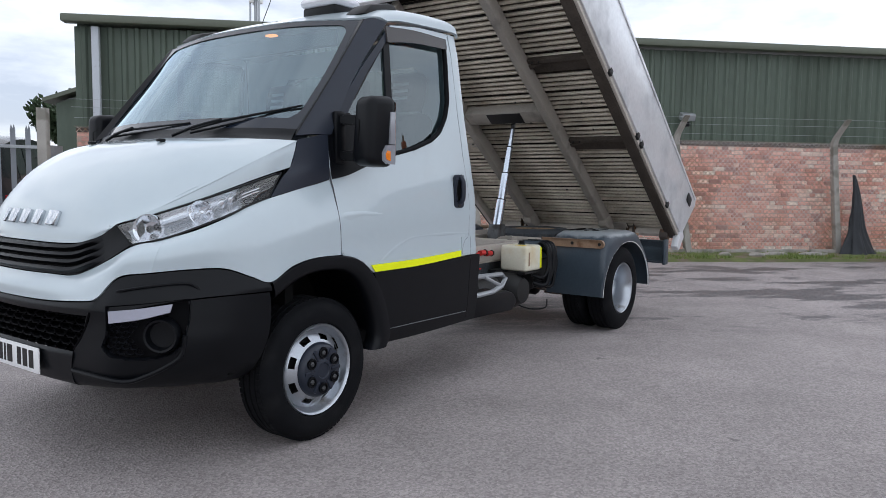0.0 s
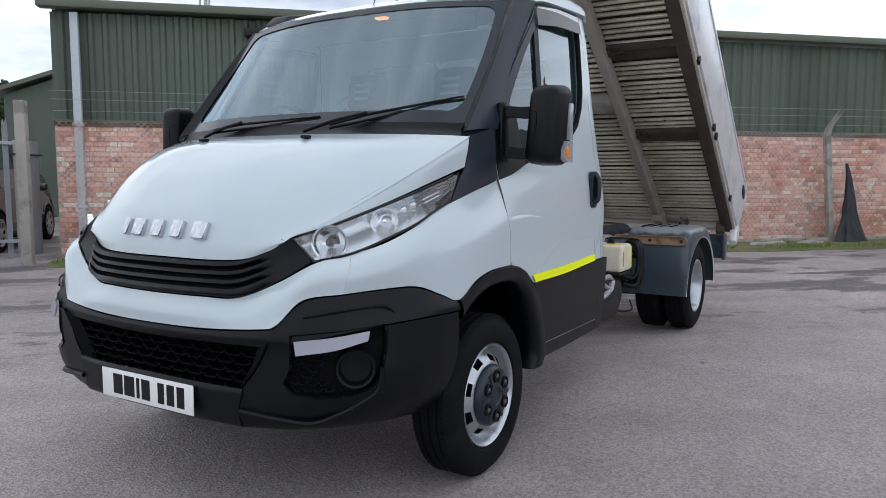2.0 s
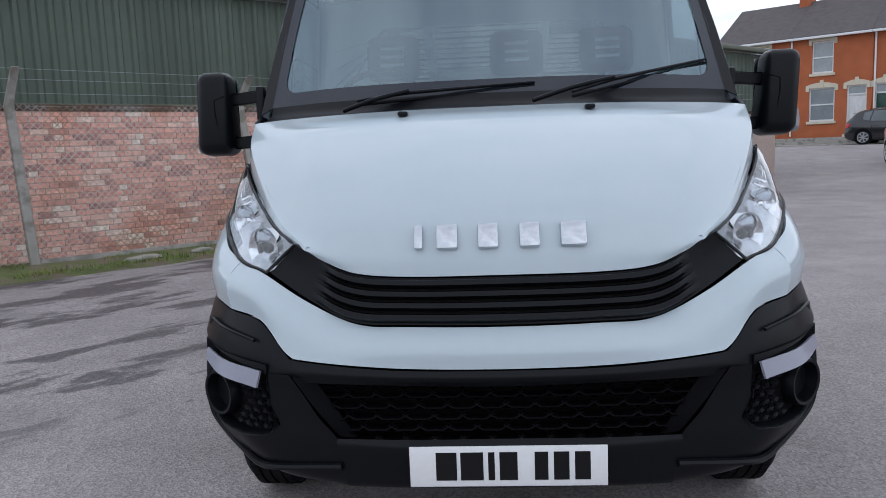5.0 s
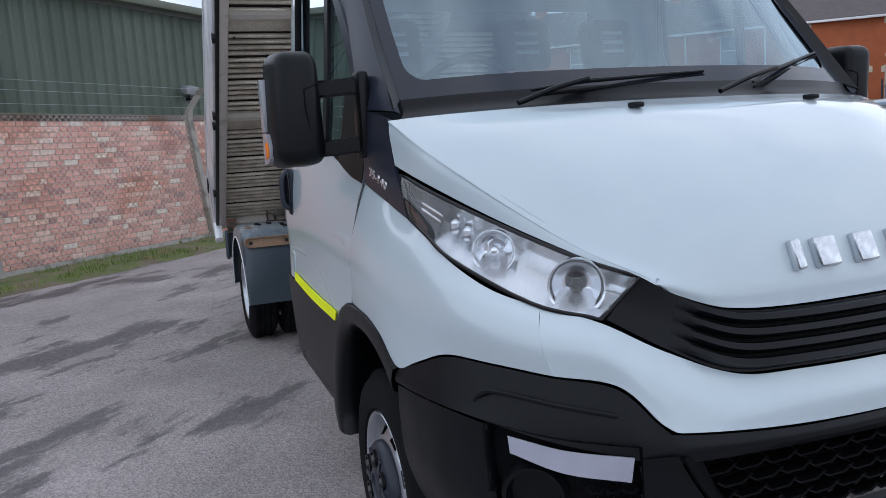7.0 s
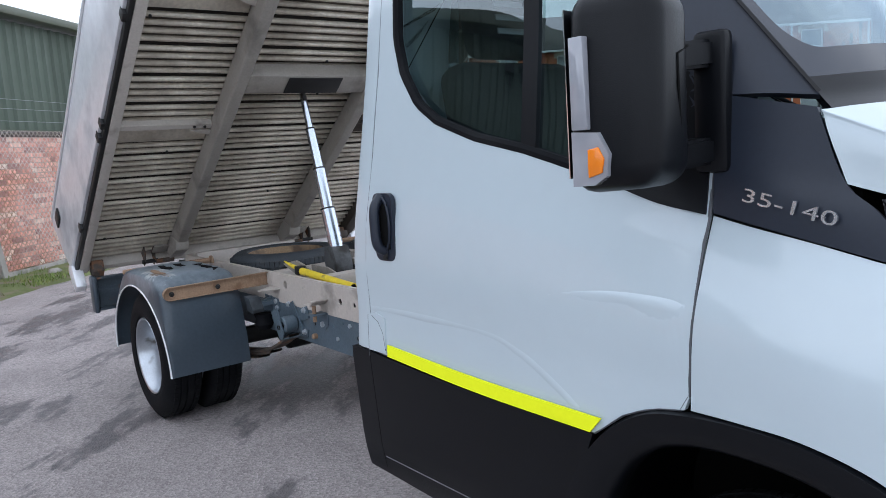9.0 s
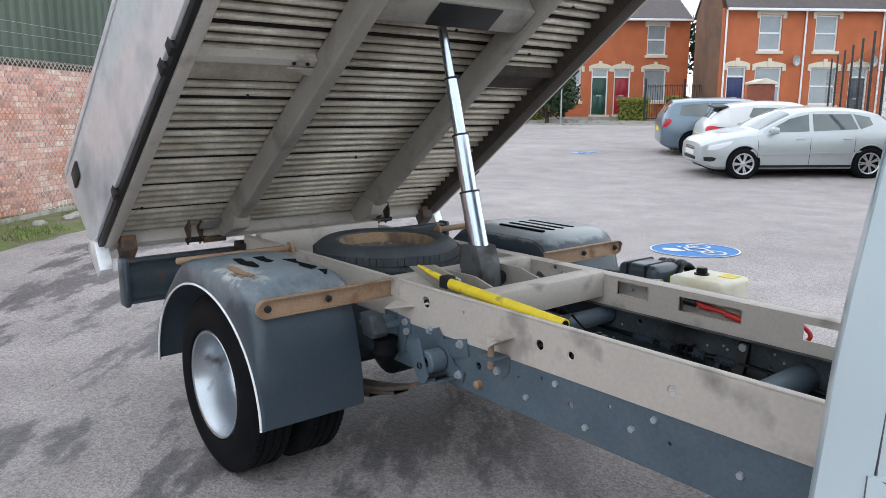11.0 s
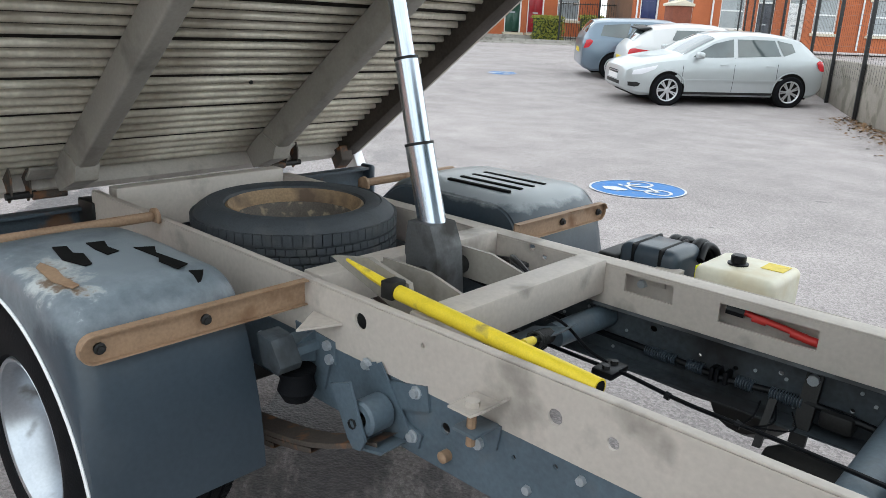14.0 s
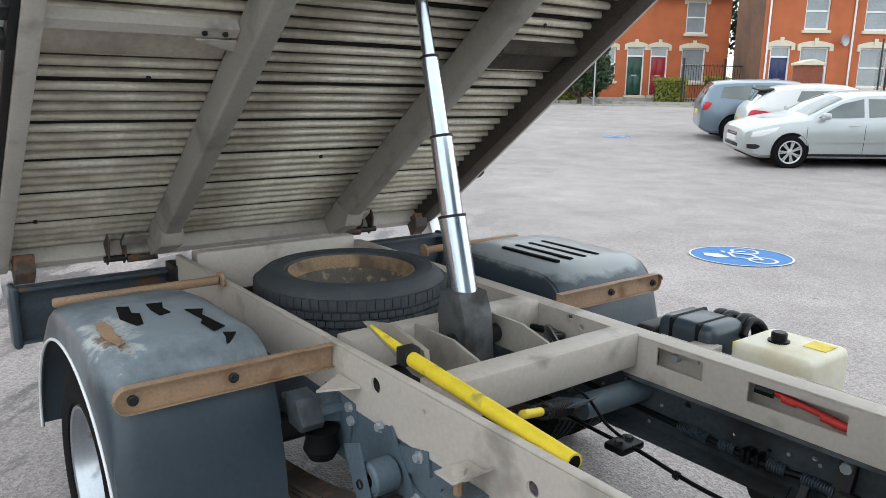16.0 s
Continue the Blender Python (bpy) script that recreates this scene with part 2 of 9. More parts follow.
def worn_mudguard(torn):
    """Mudguard plastic with a chafed patch round a torn hole, or with dust and painted sky sheen on top."""
    m = mat("scuffed_mudguard_plastic" if torn else "dusty_sheen_mudguard_plastic", (0.041, 0.056, 0.073), 0.32, vary=0.14, scale=5, bump=0.05, bscale=200, dirt=(0.075, 0.09, 0.105), dscale=3, dlow=0.56, dhigh=0.9)
    nt = m.node_tree
    N, L = nt.nodes.new, nt.links.new
    b = nt.nodes["Principled BSDF"]
    old = b.inputs["Base Color"].links[0].from_socket
    tc = N("ShaderNodeTexCoord")

    def blot(centre, scale, edge0, edge1, rough):
        mp = N("ShaderNodeMapping")
        mp.vector_type = "POINT"
        mp.inputs["Location"].default_value = (-centre[0] * scale[0], -centre[1] * scale[1], -centre[2] * scale[2])
        mp.inputs["Scale"].default_value = scale
        L(tc.outputs["Object"], mp.inputs[0])
        ln = N("ShaderNodeVectorMath")
        ln.operation = "LENGTH"
        L(mp.outputs[0], ln.inputs[0])
        nz = N("ShaderNodeTexNoise")
        nz.inputs["Scale"].default_value = 13
        nz.inputs["Detail"].default_value = 7
        nz.inputs["Roughness"].default_value = 0.65
        L(tc.outputs["Object"], nz.inputs["Vector"])
        ad = N("ShaderNodeMath")
        ad.operation = "MULTIPLY_ADD"
        ad.inputs[1].default_value = rough
        L(nz.outputs["Fac"], ad.inputs[0])
        L(ln.outputs["Value"], ad.inputs[2])
        r = N("ShaderNodeMapRange")
        r.inputs["From Min"].default_value, r.inputs["From Max"].default_value = edge1, edge0
        L(ad.outputs[0], r.inputs["Value"])
        return r.outputs[0]

    def over(fac, under, colour):
        mx = N("ShaderNodeMix")
        mx.data_type = "RGBA"
        L(fac, mx.inputs[0])
        L(under, mx.inputs[6])
        mx.inputs[7].default_value = (*colour, 1)
        return mx.outputs[2]
    if not torn:
        # pale blot over the top only: sky sheen painted in along with dust
        L(over(blot((-3.42, 0.75, 0.84), (1.0, 1.0, 9.0), 0.62, 0.78, 0.5), old, (0.27, 0.295, 0.31)), b.inputs["Base Color"])
        return m
    c = over(blot((-3.42, -0.80, 0.835), (1.0, 1.0, 3.0), 0.40, 0.68, 0.5), old, (0.21, 0.245, 0.275))
    c = over(blot((-3.40, -0.94, 0.835), (0.60, 1.1, 2.0), 0.245, 0.30, 0.42), c, (0.46, 0.48, 0.48))
    c = over(blot((-3.39, -0.935, 0.835), (0.42, 1.5, 2.0), 0.165, 0.19, 0.28), c, (0.15, 0.105, 0.07))
    L(c, b.inputs["Base Color"])
    return m


WORNTOP = worn_mudguard(True)
DUST_SHEEN_TOP = worn_mudguard(False)

# ---------------------------------------------------------------- mesh helpers


def finish(bm, angle=40):
    bmesh.ops.remove_doubles(bm, verts=bm.verts, dist=1e-5)
    bmesh.ops.recalc_face_normals(bm, faces=bm.faces)
    lim = radians(angle)
    for f in bm.faces:
        f.smooth = True
    for e in bm.edges:
        if len(e.link_faces) != 2 or e.calc_face_angle(9) > lim:
            e.smooth = False


def part(name, bm, material, parent=None, label="", angle=40, m=None, done=False):
    if not done:
        finish(bm, angle)
    me = bpy.data.meshes.new(name)
    bm.to_mesh(me)
    bm.free()
    me.materials.append(material)
    ob = new(name, me)
    if parent is not None:
        ob.parent = parent
    if m is not None:
        ob.matrix_basis = m
    if label:
        ob["label"] = label
    return ob


def share(name, ob, parent, m):
    """Another object on the same mesh."""
    o = new(name, ob.data)
    o.parent = parent
    o.matrix_basis = m
    return o


def thing(name, m, label, category, group="", kind=""):
    e = new(name)
    e.empty_display_size = 0.1
    e.matrix_basis = m
    return tagged(e, label, category, group, kind)


def add_box(bm, lo, hi, bev=0.0, seg=2, m=None):
    lo, hi = Vector(lo), Vector(hi)
    r = bmesh.ops.create_cube(bm, size=1)
    vs = r["verts"]
    for v in vs:
        v.co = Vector(((lo[i] + hi[i]) / 2 + v.co[i] * (hi[i] - lo[i]) for i in range(3)))
    if bev:
        es = {e for v in vs for e in v.link_edges}
        q = bmesh.ops.bevel(bm, geom=list(es), offset=bev, segments=seg, profile=0.5, affect="EDGES")
        vs = list({v for f in q["faces"] for v in f.verts} | {v for v in vs if v.is_valid})
    if m is not None:
        bmesh.ops.transform(bm, matrix=m, verts=[v for v in vs if v.is_valid])
    return bm


def box(lo, hi, bev=0.0, seg=2, m=None):
    return add_box(bmesh.new(), lo, hi, bev, seg, m)


def add_tube(bm, path, r, n=12, closed=False, caps=True):
    """A round bar along points; r a number or one per point."""
    pts = [Vector(p) for p in path]
    rs = list(r) if isinstance(r, (list, tuple)) else [r] * len(pts)
    rings, ref = [], None
    for i, p in enumerate(pts):
        if closed:
            d = (pts[(i + 1) % len(pts)] - pts[i - 1]).normalized()
        else:
            d = (pts[min(i + 1, len(pts) - 1)] - pts[max(i - 1, 0)]).normalized()
        if ref is None:
            ref = Vector((0, 0, 1)) if abs(d.z) < 0.9 else Vector((1, 0, 0))
        a = (ref - d * ref.dot(d)).normalized()
        ref = a
        b = d.cross(a)
        rings.append([bm.verts.new(p + (a * math.cos(k * 2 * math.pi / n) + b * math.sin(k * 2 * math.pi / n)) * rs[i]) for k in range(n)])
    m = len(rings)
    for i in range(m if closed else m - 1):
        A, B = rings[i], rings[(i + 1) % m]
        for k in range(n):
            bm.faces.new((A[k], A[(k + 1) % n], B[(k + 1) % n], B[k]))
    if caps and not closed:
        bm.faces.new(rings[0][::-1])
        bm.faces.new(rings[-1])
    return bm


def tube(path, r, n=12, closed=False):
    return add_tube(bmesh.new(), path, r, n, closed)


def smooth_path(pts, per=6, closed=False):
    P = [Vector(p) for p in pts]
    n = len(P)
    out = []
    rng = range(n) if closed else range(n - 1)
    for i in rng:
        if closed:
            p0, p1, p2, p3 = P[i - 1], P[i], P[(i + 1) % n], P[(i + 2) % n]
        else:
            p1, p2 = P[i], P[i + 1]
            p0 = P[i - 1] if i else p1 * 2 - p2
            p3 = P[i + 2] if i + 2 < n else p2 * 2 - p1
        for k in range(per):
            t = k / per
            out.append(0.5 * (2 * p1 + (p2 - p0) * t + (2 * p0 - 5 * p1 + 4 * p2 - p3) * t * t + (3 * p1 - p0 - 3 * p2 + p3) * t ** 3))
    if not closed:
        out.append(P[-1])
    return out


def add_lathe(bm, profile, n=40, axis="y", centre=(0, 0, 0)):
    """Turn (radius, along) pairs round an axis."""
    rings = []
    c = Vector(centre)
    for r, h in profile:
        ring = []
        for k in range(n):
            a = 2 * math.pi * k / n
            u, v = r * math.cos(a), r * math.sin(a)
            p = {"y": (u, h, v), "z": (u, v, h), "x": (h, u, v)}[axis]
            ring.append(bm.verts.new(c + Vector(p)))
        rings.append(ring)
    for A, B in zip(rings, rings[1:]):
        for k in range(n):
            bm.faces.new((A[k], A[(k + 1) % n], B[(k + 1) % n], B[k]))
    return bm


def lathe(profile, n=40, axis="y", centre=(0, 0, 0)):
    return add_lathe(bmesh.new(), profile, n, axis, centre)


def add_prism(bm, outline, a, b, axis="y"):
    """Extrude an outline of pairs between a and b along an axis (y: pairs are x, z; z: x, y; x: y, z)."""
    def at(p, h):
        return {"y": (p[0], h, p[1]), "z": (p[0], p[1], h), "x": (h, p[0], p[1])}[axis]
    A = [bm.verts.new(at(p, a)) for p in outline]
    B = [bm.verts.new(at(p, b)) for p in outline]
    n = len(outline)
    for k in range(n):
        bm.faces.new((A[k], A[(k + 1) % n], B[(k + 1) % n], B[k]))
    bm.faces.new(A[::-1])
    bm.faces.new(B)
    return bm


def prism(outline, a, b, axis="y", bev=0.0):
    bm = add_prism(bmesh.new(), outline, a, b, axis)
    if bev:
        bmesh.ops.bevel(bm, geom=list(bm.edges), offset=bev, segments=2, profile=0.5, affect="EDGES")
    return bm


def cr(ps, t):
    """A point at t (0 to 1) of the smooth curve through ps."""
    n = len(ps) - 1
    x = min(max(t, 0), 1) * n
    i = min(int(x), n - 1)
    u = x - i
    p1, p2 = ps[i], ps[i + 1]
    p0 = ps[i - 1] if i else p1 * 2 - p2
    p3 = ps[i + 2] if i + 2 <= n else p2 * 2 - p1
    return 0.5 * (2 * p1 + (p2 - p0) * u + (2 * p0 - 5 * p1 + 4 * p2 - p3) * u * u + (3 * p1 - p0 - 3 * p2 + p3) * u ** 3)


def patch(rows, nu=24, nv=10, side=1, thick=0.0):
    """A smooth sheet through rows of points; side -1 mirrors it in y; thick gives it depth inwards."""
    R = [[Vector((p[0], p[1] * side, p[2])) for p in row] for row in rows]
    bm = bmesh.new()
    grid = []
    for j in range(nv + 1):
        row = [cr([cr(r, i / nu) for r in R], j / nv) for i in range(nu + 1)]
        grid.append([bm.verts.new(p) for p in row])
    for j in range(nv):
        for i in range(nu):
            q = (grid[j][i], grid[j][i + 1], grid[j + 1][i + 1], grid[j + 1][i])
            bm.faces.new(q if side > 0 else q[::-1])
    if thick:
        bm.normal_update()
        c = Vector((-0.6, 0, 1.0))
        fs = list(bm.faces)
        s = sum((1 if (f.calc_center_median() - c).dot(f.normal) > 0 else -1) * f.calc_area() for f in fs)
        if s < 0:
            bmesh.ops.reverse_faces(bm, faces=fs)
            bm.normal_update()
        off = {v: v.co - v.normal * thick for v in bm.verts}
        inner = {v: bm.verts.new(p) for v, p in off.items()}
        rim = [e for e in bm.edges if len(e.link_faces) == 1]
        for f in fs:
            bm.faces.new([inner[v] for v in reversed(f.verts)])
        for e in rim:
            a, b = e.verts
            bm.faces.new((a, b, inner[b], inner[a]))
    return bm


def both(rows):
    """Rows given from the middle outwards, carried over to the other side."""
    return [[(p[0], -p[1], p[2]) for p in reversed(r) if abs(p[1]) > 1e-6] + list(r) for r in rows]


def resample(pts, n):
    """n points evenly along a closed loop of pairs."""
    P = [Vector((*p, 0)) for p in pts]
    P.append(P[0])
    ds = [0]
    for a, b in zip(P, P[1:]):
        ds.append(ds[-1] + (b - a).length)
    out = []
    for k in range(n):
        s = ds[-1] * k / n
        i = max(j for j in range(len(ds) - 1) if ds[j] <= s + 1e-9)
        out.append(P[i].lerp(P[i + 1], (s - ds[i]) / max(ds[i + 1] - ds[i], 1e-9)))
    return [(p.x, p.y) for p in out]


def text_mesh(txt, size, depth, m, font_scale=(1, 1)):
    cu = bpy.data.curves.new("lettering", "FONT")
    cu.body, cu.size, cu.extrude = txt, size, depth
    cu.align_x, cu.align_y = "CENTER", "CENTER"
    cu.resolution_u = 3
    ob = bpy.data.objects.new("lettering", cu)
    me = bpy.data.meshes.new_from_object(ob)
    bpy.data.objects.remove(ob)
    bm = bmesh.new()
    bm.from_mesh(me)
    bpy.data.meshes.remove(me)
    bmesh.ops.scale(bm, vec=(font_scale[0], font_scale[1], 1), verts=bm.verts)
    bmesh.ops.transform(bm, matrix=m, verts=bm.verts)
    return bm

# ---------------------------------------------------------------- ground


def ground_z(x, y):
    """The yard climbs gently towards the terrace."""
    return 0.82 * min(max((-0.6 * x + 0.8 * y - 14.8) / 14.6, 0), 1)


def on_ground(x, y, rz, lift=0.0):
    """A place on the ground, tilted with its fall."""
    n = Vector((ground_z(x - 0.5, y) - ground_z(x + 0.5, y), ground_z(x, y - 0.5) - ground_z(x, y + 0.5), 1.0))
    q = Vector((0, 0, 1)).rotation_difference(n.normalized()).to_matrix().to_4x4()
    return Matrix.Translation((x, y, ground_z(x, y) + lift)) @ q @ Matrix.Rotation(radians(rz), 4, "Z")


def asphalt():
    m = bpy.data.materials.new("asphalt")
    m.use_nodes = True
    nt = m.node_tree
    b = nt.nodes["Principled BSDF"]
    N, L = nt.nodes.new, nt.links.new
    tc = N("ShaderNodeTexCoord")

    def noise_at(scale, detail=5, vec=tc.outputs["Object"], rough=0.55):
        n = N("ShaderNodeTexNoise")
        n.inputs["Scale"].default_value = scale
        n.inputs["Detail"].default_value = detail
        n.inputs["Roughness"].default_value = rough
        L(vec, n.inputs["Vector"])
        return n.outputs["Fac"]

    def rng(v, a, c, lo, hi):
        r = N("ShaderNodeMapRange")
        r.inputs["From Min"].default_value, r.inputs["From Max"].default_value = a, c
        r.inputs["To Min"].default_value, r.inputs["To Max"].default_value = lo, hi
        L(v, r.inputs["Value"])
        return r.outputs[0]

    def mul(a, c):
        q = N("ShaderNodeMath")
        q.operation = "MULTIPLY"
        L(a, q.inputs[0])
        L(c, q.inputs[1])
        return q.outputs[0]
    big = rng(noise_at(0.25), 0.3, 0.7, 0.86, 1.14)
    mid = rng(noise_at(1.7), 0.3, 0.7, 0.86, 1.14)
    vo = N("ShaderNodeTexVoronoi")
    vo.inputs["Scale"].default_value = 95
    L(tc.outputs["Object"], vo.inputs["Vector"])
    sp = N("ShaderNodeSeparateColor")
    L(vo.outputs["Color"], sp.inputs[0])
    agg = rng(sp.outputs[0], 0.0, 1.0, 0.74, 1.27)
    fine = rng(noise_at(260, 2), 0.3, 0.7, 0.8, 1.2)
    val = mul(mul(mul(big, mid), agg), fine)
    sc = N("ShaderNodeVectorMath")
    sc.operation = "SCALE"
    sc.inputs[0].default_value = (0.312, 0.281, 0.275)
    L(val, sc.inputs["Scale"])
    # damp patches run with the fall of the yard, beside the wall
    mr_ = N("ShaderNodeMapping")
    mr_.inputs["Rotation"].default_value = (0, 0, radians(-138))
    L(tc.outputs["Object"], mr_.inputs[0])
    mp = N("ShaderNodeMapping")
    mp.inputs["Scale"].default_value = (0.46, 1.15, 1)
    L(mr_.outputs[0], mp.inputs[0])
    damp = rng(noise_at(1.15, 7, mp.outputs[0], 0.68), 0.515, 0.555, 0, 1)
    sx = N("ShaderNodeSeparateXYZ")
    L(tc.outputs["Object"], sx.inputs[0])
    dist = N("ShaderNodeMath")
    dist.operation = "MULTIPLY_ADD"
    dist.inputs[1].default_value = 0.718
    yy = N("ShaderNodeMath")
    yy.operation = "MULTIPLY"
    yy.inputs[1].default_value = 0.696
    L(sx.outputs["Y"], yy.inputs[0])
    L(sx.outputs["X"], dist.inputs[0])
    L(yy.outputs[0], dist.inputs[2])
    zone = rng(dist.outputs[0], -1.5, -2.3, 0, 1)
    wet = mul(mul(damp, zone), rng(sx.outputs["Y"], 2.5, 5.0, 1, 0))
    mx = N("ShaderNodeMix")
    mx.data_type = "RGBA"
    L(mul(wet, rng(noise_at(30), 0.2, 0.6, 0.6, 1)), mx.inputs[0])
    L(sc.outputs[0], mx.inputs[6])
    mx.inputs[7].default_value = (0.092, 0.086, 0.09, 1)
    # oil spots
    oil = rng(noise_at(3.4, 3), 0.715, 0.74, 0, 0.6)
    mo = N("ShaderNodeMix")
    mo.data_type = "RGBA"
    L(oil, mo.inputs[0])
    L(mx.outputs[2], mo.inputs[6])
    mo.inputs[7].default_value = (0.09, 0.085, 0.085, 1)
    L(mo.outputs[2], b.inputs["Base Color"])
    L(rng(wet, 0, 1, 0.86, 0.5), b.inputs["Roughness"])
    bp = N("ShaderNodeBump")
    bp.inputs["Strength"].default_value = 0.7
    bp.inputs["Distance"].default_value = 0.005
    L(vo.outputs["Distance"], bp.inputs["Height"])
    L(bp.outputs[0], b.inputs["Normal"])
    return m


ASPHALT = asphalt()
bm = bmesh.new()
_c = sorted({float(v) for v in np.concatenate([np.arange(-60, 61, 1.0), np.arange(-400, 401, 50.0)])})
_g = [[bm.verts.new((x, y, ground_z(x, y))) for x in _c] for y in _c]
for j in range(len(_c) - 1):
    for i in range(len(_c) - 1):
        bm.faces.new((_g[j][i], _g[j][i + 1], _g[j + 1][i + 1], _g[j + 1][i]))
tagged(part("ground", bm, ASPHALT, angle=80), "pinkish-grey worn asphalt yard with damp dark patches", "ground", kind="structure")

# ---------------------------------------------------------------- brick and cladding building
WALL_M = pose(-8.5 * 0.718, -8.5 * 0.696, 0, 0, 0, math.degrees(math.atan2(0.718, -0.696)))


def brick_mat(name, island):
    m = bpy.data.materials.new(name)
    m.use_nodes = True
    nt = m.node_tree
    b = nt.nodes["Principled BSDF"]
    N, L = nt.nodes.new, nt.links.new
    if island:
        rnd = N("ShaderNodeNewGeometry").outputs["Random Per Island"]
    else:
        rnd = N("ShaderNodeObjectInfo").outputs["Random"]
    ramp = N("ShaderNodeValToRGB")
    cr_ = ramp.color_ramp
    cols = [(0, (0.40, 0.23, 0.21)), (0.10, (0.60, 0.31, 0.26)), (0.36, (0.76, 0.385, 0.305)), (0.60, (0.82, 0.46, 0.375)), (0.80, (0.85, 0.54, 0.445)), (0.92, (0.88, 0.68, 0.58)), (1, (0.88, 0.80, 0.71))]
    cr_.elements[0].position, cr_.elements[0].color = cols[0][0], (*cols[0][1], 1)
    cr_.elements[1].position, cr_.elements[1].color = cols[-1][0], (*cols[-1][1], 1)
    for p, c in cols[1:-1]:
        cr_.elements.new(p).color = (*c, 1)
    L(rnd, ramp.inputs[0])
    tc = N("ShaderNodeTexCoord")
    n = N("ShaderNodeTexNoise")
    n.inputs["Scale"].default_value = 22
    n.inputs["Detail"].default_value = 6
    L(tc.outputs["Object"], n.inputs["Vector"])
    r = N("ShaderNodeMapRange")
    r.inputs["From Min"].default_value, r.inputs["From Max"].default_value = 0.3, 0.7
    r.inputs["To Min"].default_value, r.inputs["To Max"].default_value = 0.72, 1.25
    L(n.outputs["Fac"], r.inputs["Value"])
    s = N("ShaderNodeVectorMath")
    s.operation = "SCALE"
    L(ramp.outputs[0], s.inputs[0])
    L(r.outputs[0], s.inputs["Scale"])
    L(s.outputs[0], b.inputs["Base Color"])
    b.inputs["Roughness"].default_value = 0.9
    bp = N("ShaderNodeBump")
    bp.inputs["Strength"].default_value = 0.4
    bp.inputs["Distance"].default_value = 0.005
    L(n.outputs["Fac"], bp.inputs["Height"])
    L(bp.outputs[0], b.inputs["Normal"])
    return m


BRICK1, BRICKS = brick_mat("brick_single", False), brick_mat("brick_many", True)
MORTAR = mat("mortar", (0.45, 0.35, 0.305), 0.95, vary=0.15, scale=9, bump=0.3, bscale=120)
GREEN = mat("green_profiled_sheet", (0.088, 0.117, 0.088), 0.5, vary=0.1, scale=1.2, dirt=(0.07, 0.088, 0.068), dscale=0.9, dlow=0.45, dhigh=0.75, aniso=(1, 1, 0.3))
GREENF = mat("green_fascia", (0.115, 0.13, 0.095), 0.5, vary=0.08, scale=2)
CONC = mat("concrete", (0.36, 0.34, 0.31), 0.9, vary=0.16, scale=5, bump=0.3, bscale=90, dirt=(0.22, 0.21, 0.18), dscale=4)
GALV = mat("galvanised_steel", (0.38, 0.40, 0.42), 0.45, metal=0.6, vary=0.12, scale=9)
PIPE = mat("grey_downpipe", (0.50, 0.53, 0.57), 0.5, vary=0.06, scale=4, dirt=(0.30, 0.29, 0.28), dscale=8, dlow=0.6, dhigh=0.75)
SOIL = mat("soil_and_moss", (0.125, 0.15, 0.05), 0.95, vary=0.35, scale=4, bump=0.8, bscale=40, dirt=(0.17, 0.14, 0.10), dscale=3, dlow=0.48, dhigh=0.6)
GRASS = mat("grass_blades", (0.15, 0.215, 0.045), 0.8, vary=0.3, scale=3, dirt=(0.24, 0.21, 0.08), dscale=3, dlow=0.5, dhigh=0.65)
CLOTH = mat("black_tarpaulin", (0.018, 0.021, 0.026), 0.6, vary=0.2, scale=8)

S0, S1, HB = -3.3, 20.0, 2.03
wall = part("wall_yard", box((S0, 0, 0), (S1, 0.25, HB), 0), MORTAR, m=WALL_M)
tagged(wall, "weathered red and buff brick base wall under green cladding", "wall", kind="structure")
bm = bmesh.new()
add_box(bm, (S0, 0.03, HB + 0.002), (S1, 0.25, 3.6))
n_r = int((S1 - S0) / 0.2)
prof = []
for k in range(n_r):
    x = S0 + k * 0.2
    prof += [(x, 0.0), (x + 0.09, 0.0), (x + 0.12, -0.035), (x + 0.17, -0.035)]
prof.append((S0 + n_r * 0.2, 0.0))
vs0 = [bm.verts.new((p[0], p[1] + 0.02, HB + 0.02)) for p in prof]
vs1 = [bm.verts.new((p[0], p[1] + 0.02, 3.6)) for p in prof]
for i in range(len(prof) - 1):
    bm.faces.new((vs0[i], vs0[i + 1], vs1[i + 1], vs1[i]))
tagged(part("cladding", bm, GREEN, m=WALL_M, angle=20), "dark green profiled metal sheet cladding above brick", "wall", kind="structure")
bm = bmesh.new()
add_box(bm, (S0 - 0.12, -0.25, 3.625), (S1, -0.02, 3.745), 0.02)
add_box(bm, (S0 - 0.12, -0.02, 3.66), (S1, 0.1, 3.74))
add_box(bm, (S0 - 0.02, -0.075, HB + 0.005), (S1, 0.015, HB + 0.022))
tagged(part("fascia", bm, GREENF, m=WALL_M), "pale green metal eaves gutter and drip trim", "trim", kind="structure")
# added strip: shadow line under the cladding, put in as colour with the darker course
tagged(part("shadow_band", box((S0, -0.028, HB - 0.075), (S1, -0.002, HB + 0.003)), mat("shadow_band_brown", (0.05, 0.036, 0.03), 0.8, vary=0.35, scale=3, dirt=(0.14, 0.085, 0.06), dscale=2.5, dlow=0.5, dhigh=0.65), m=WALL_M), "dark brown strip painting the shadow line and darker top course", "trim", kind="structure")
bm = bmesh.new()
add_prism(bm, [(-0.1, 3.70), (-0.1, 3.74), (14, 5.0), (14, 4.95)], S0 - 0.1, S1, "x")
tagged(part("roof", bm, GREENF, m=WALL_M), "low-pitched green sheet roof of the workshop", "roof", kind="structure")
bm = bmesh.new()
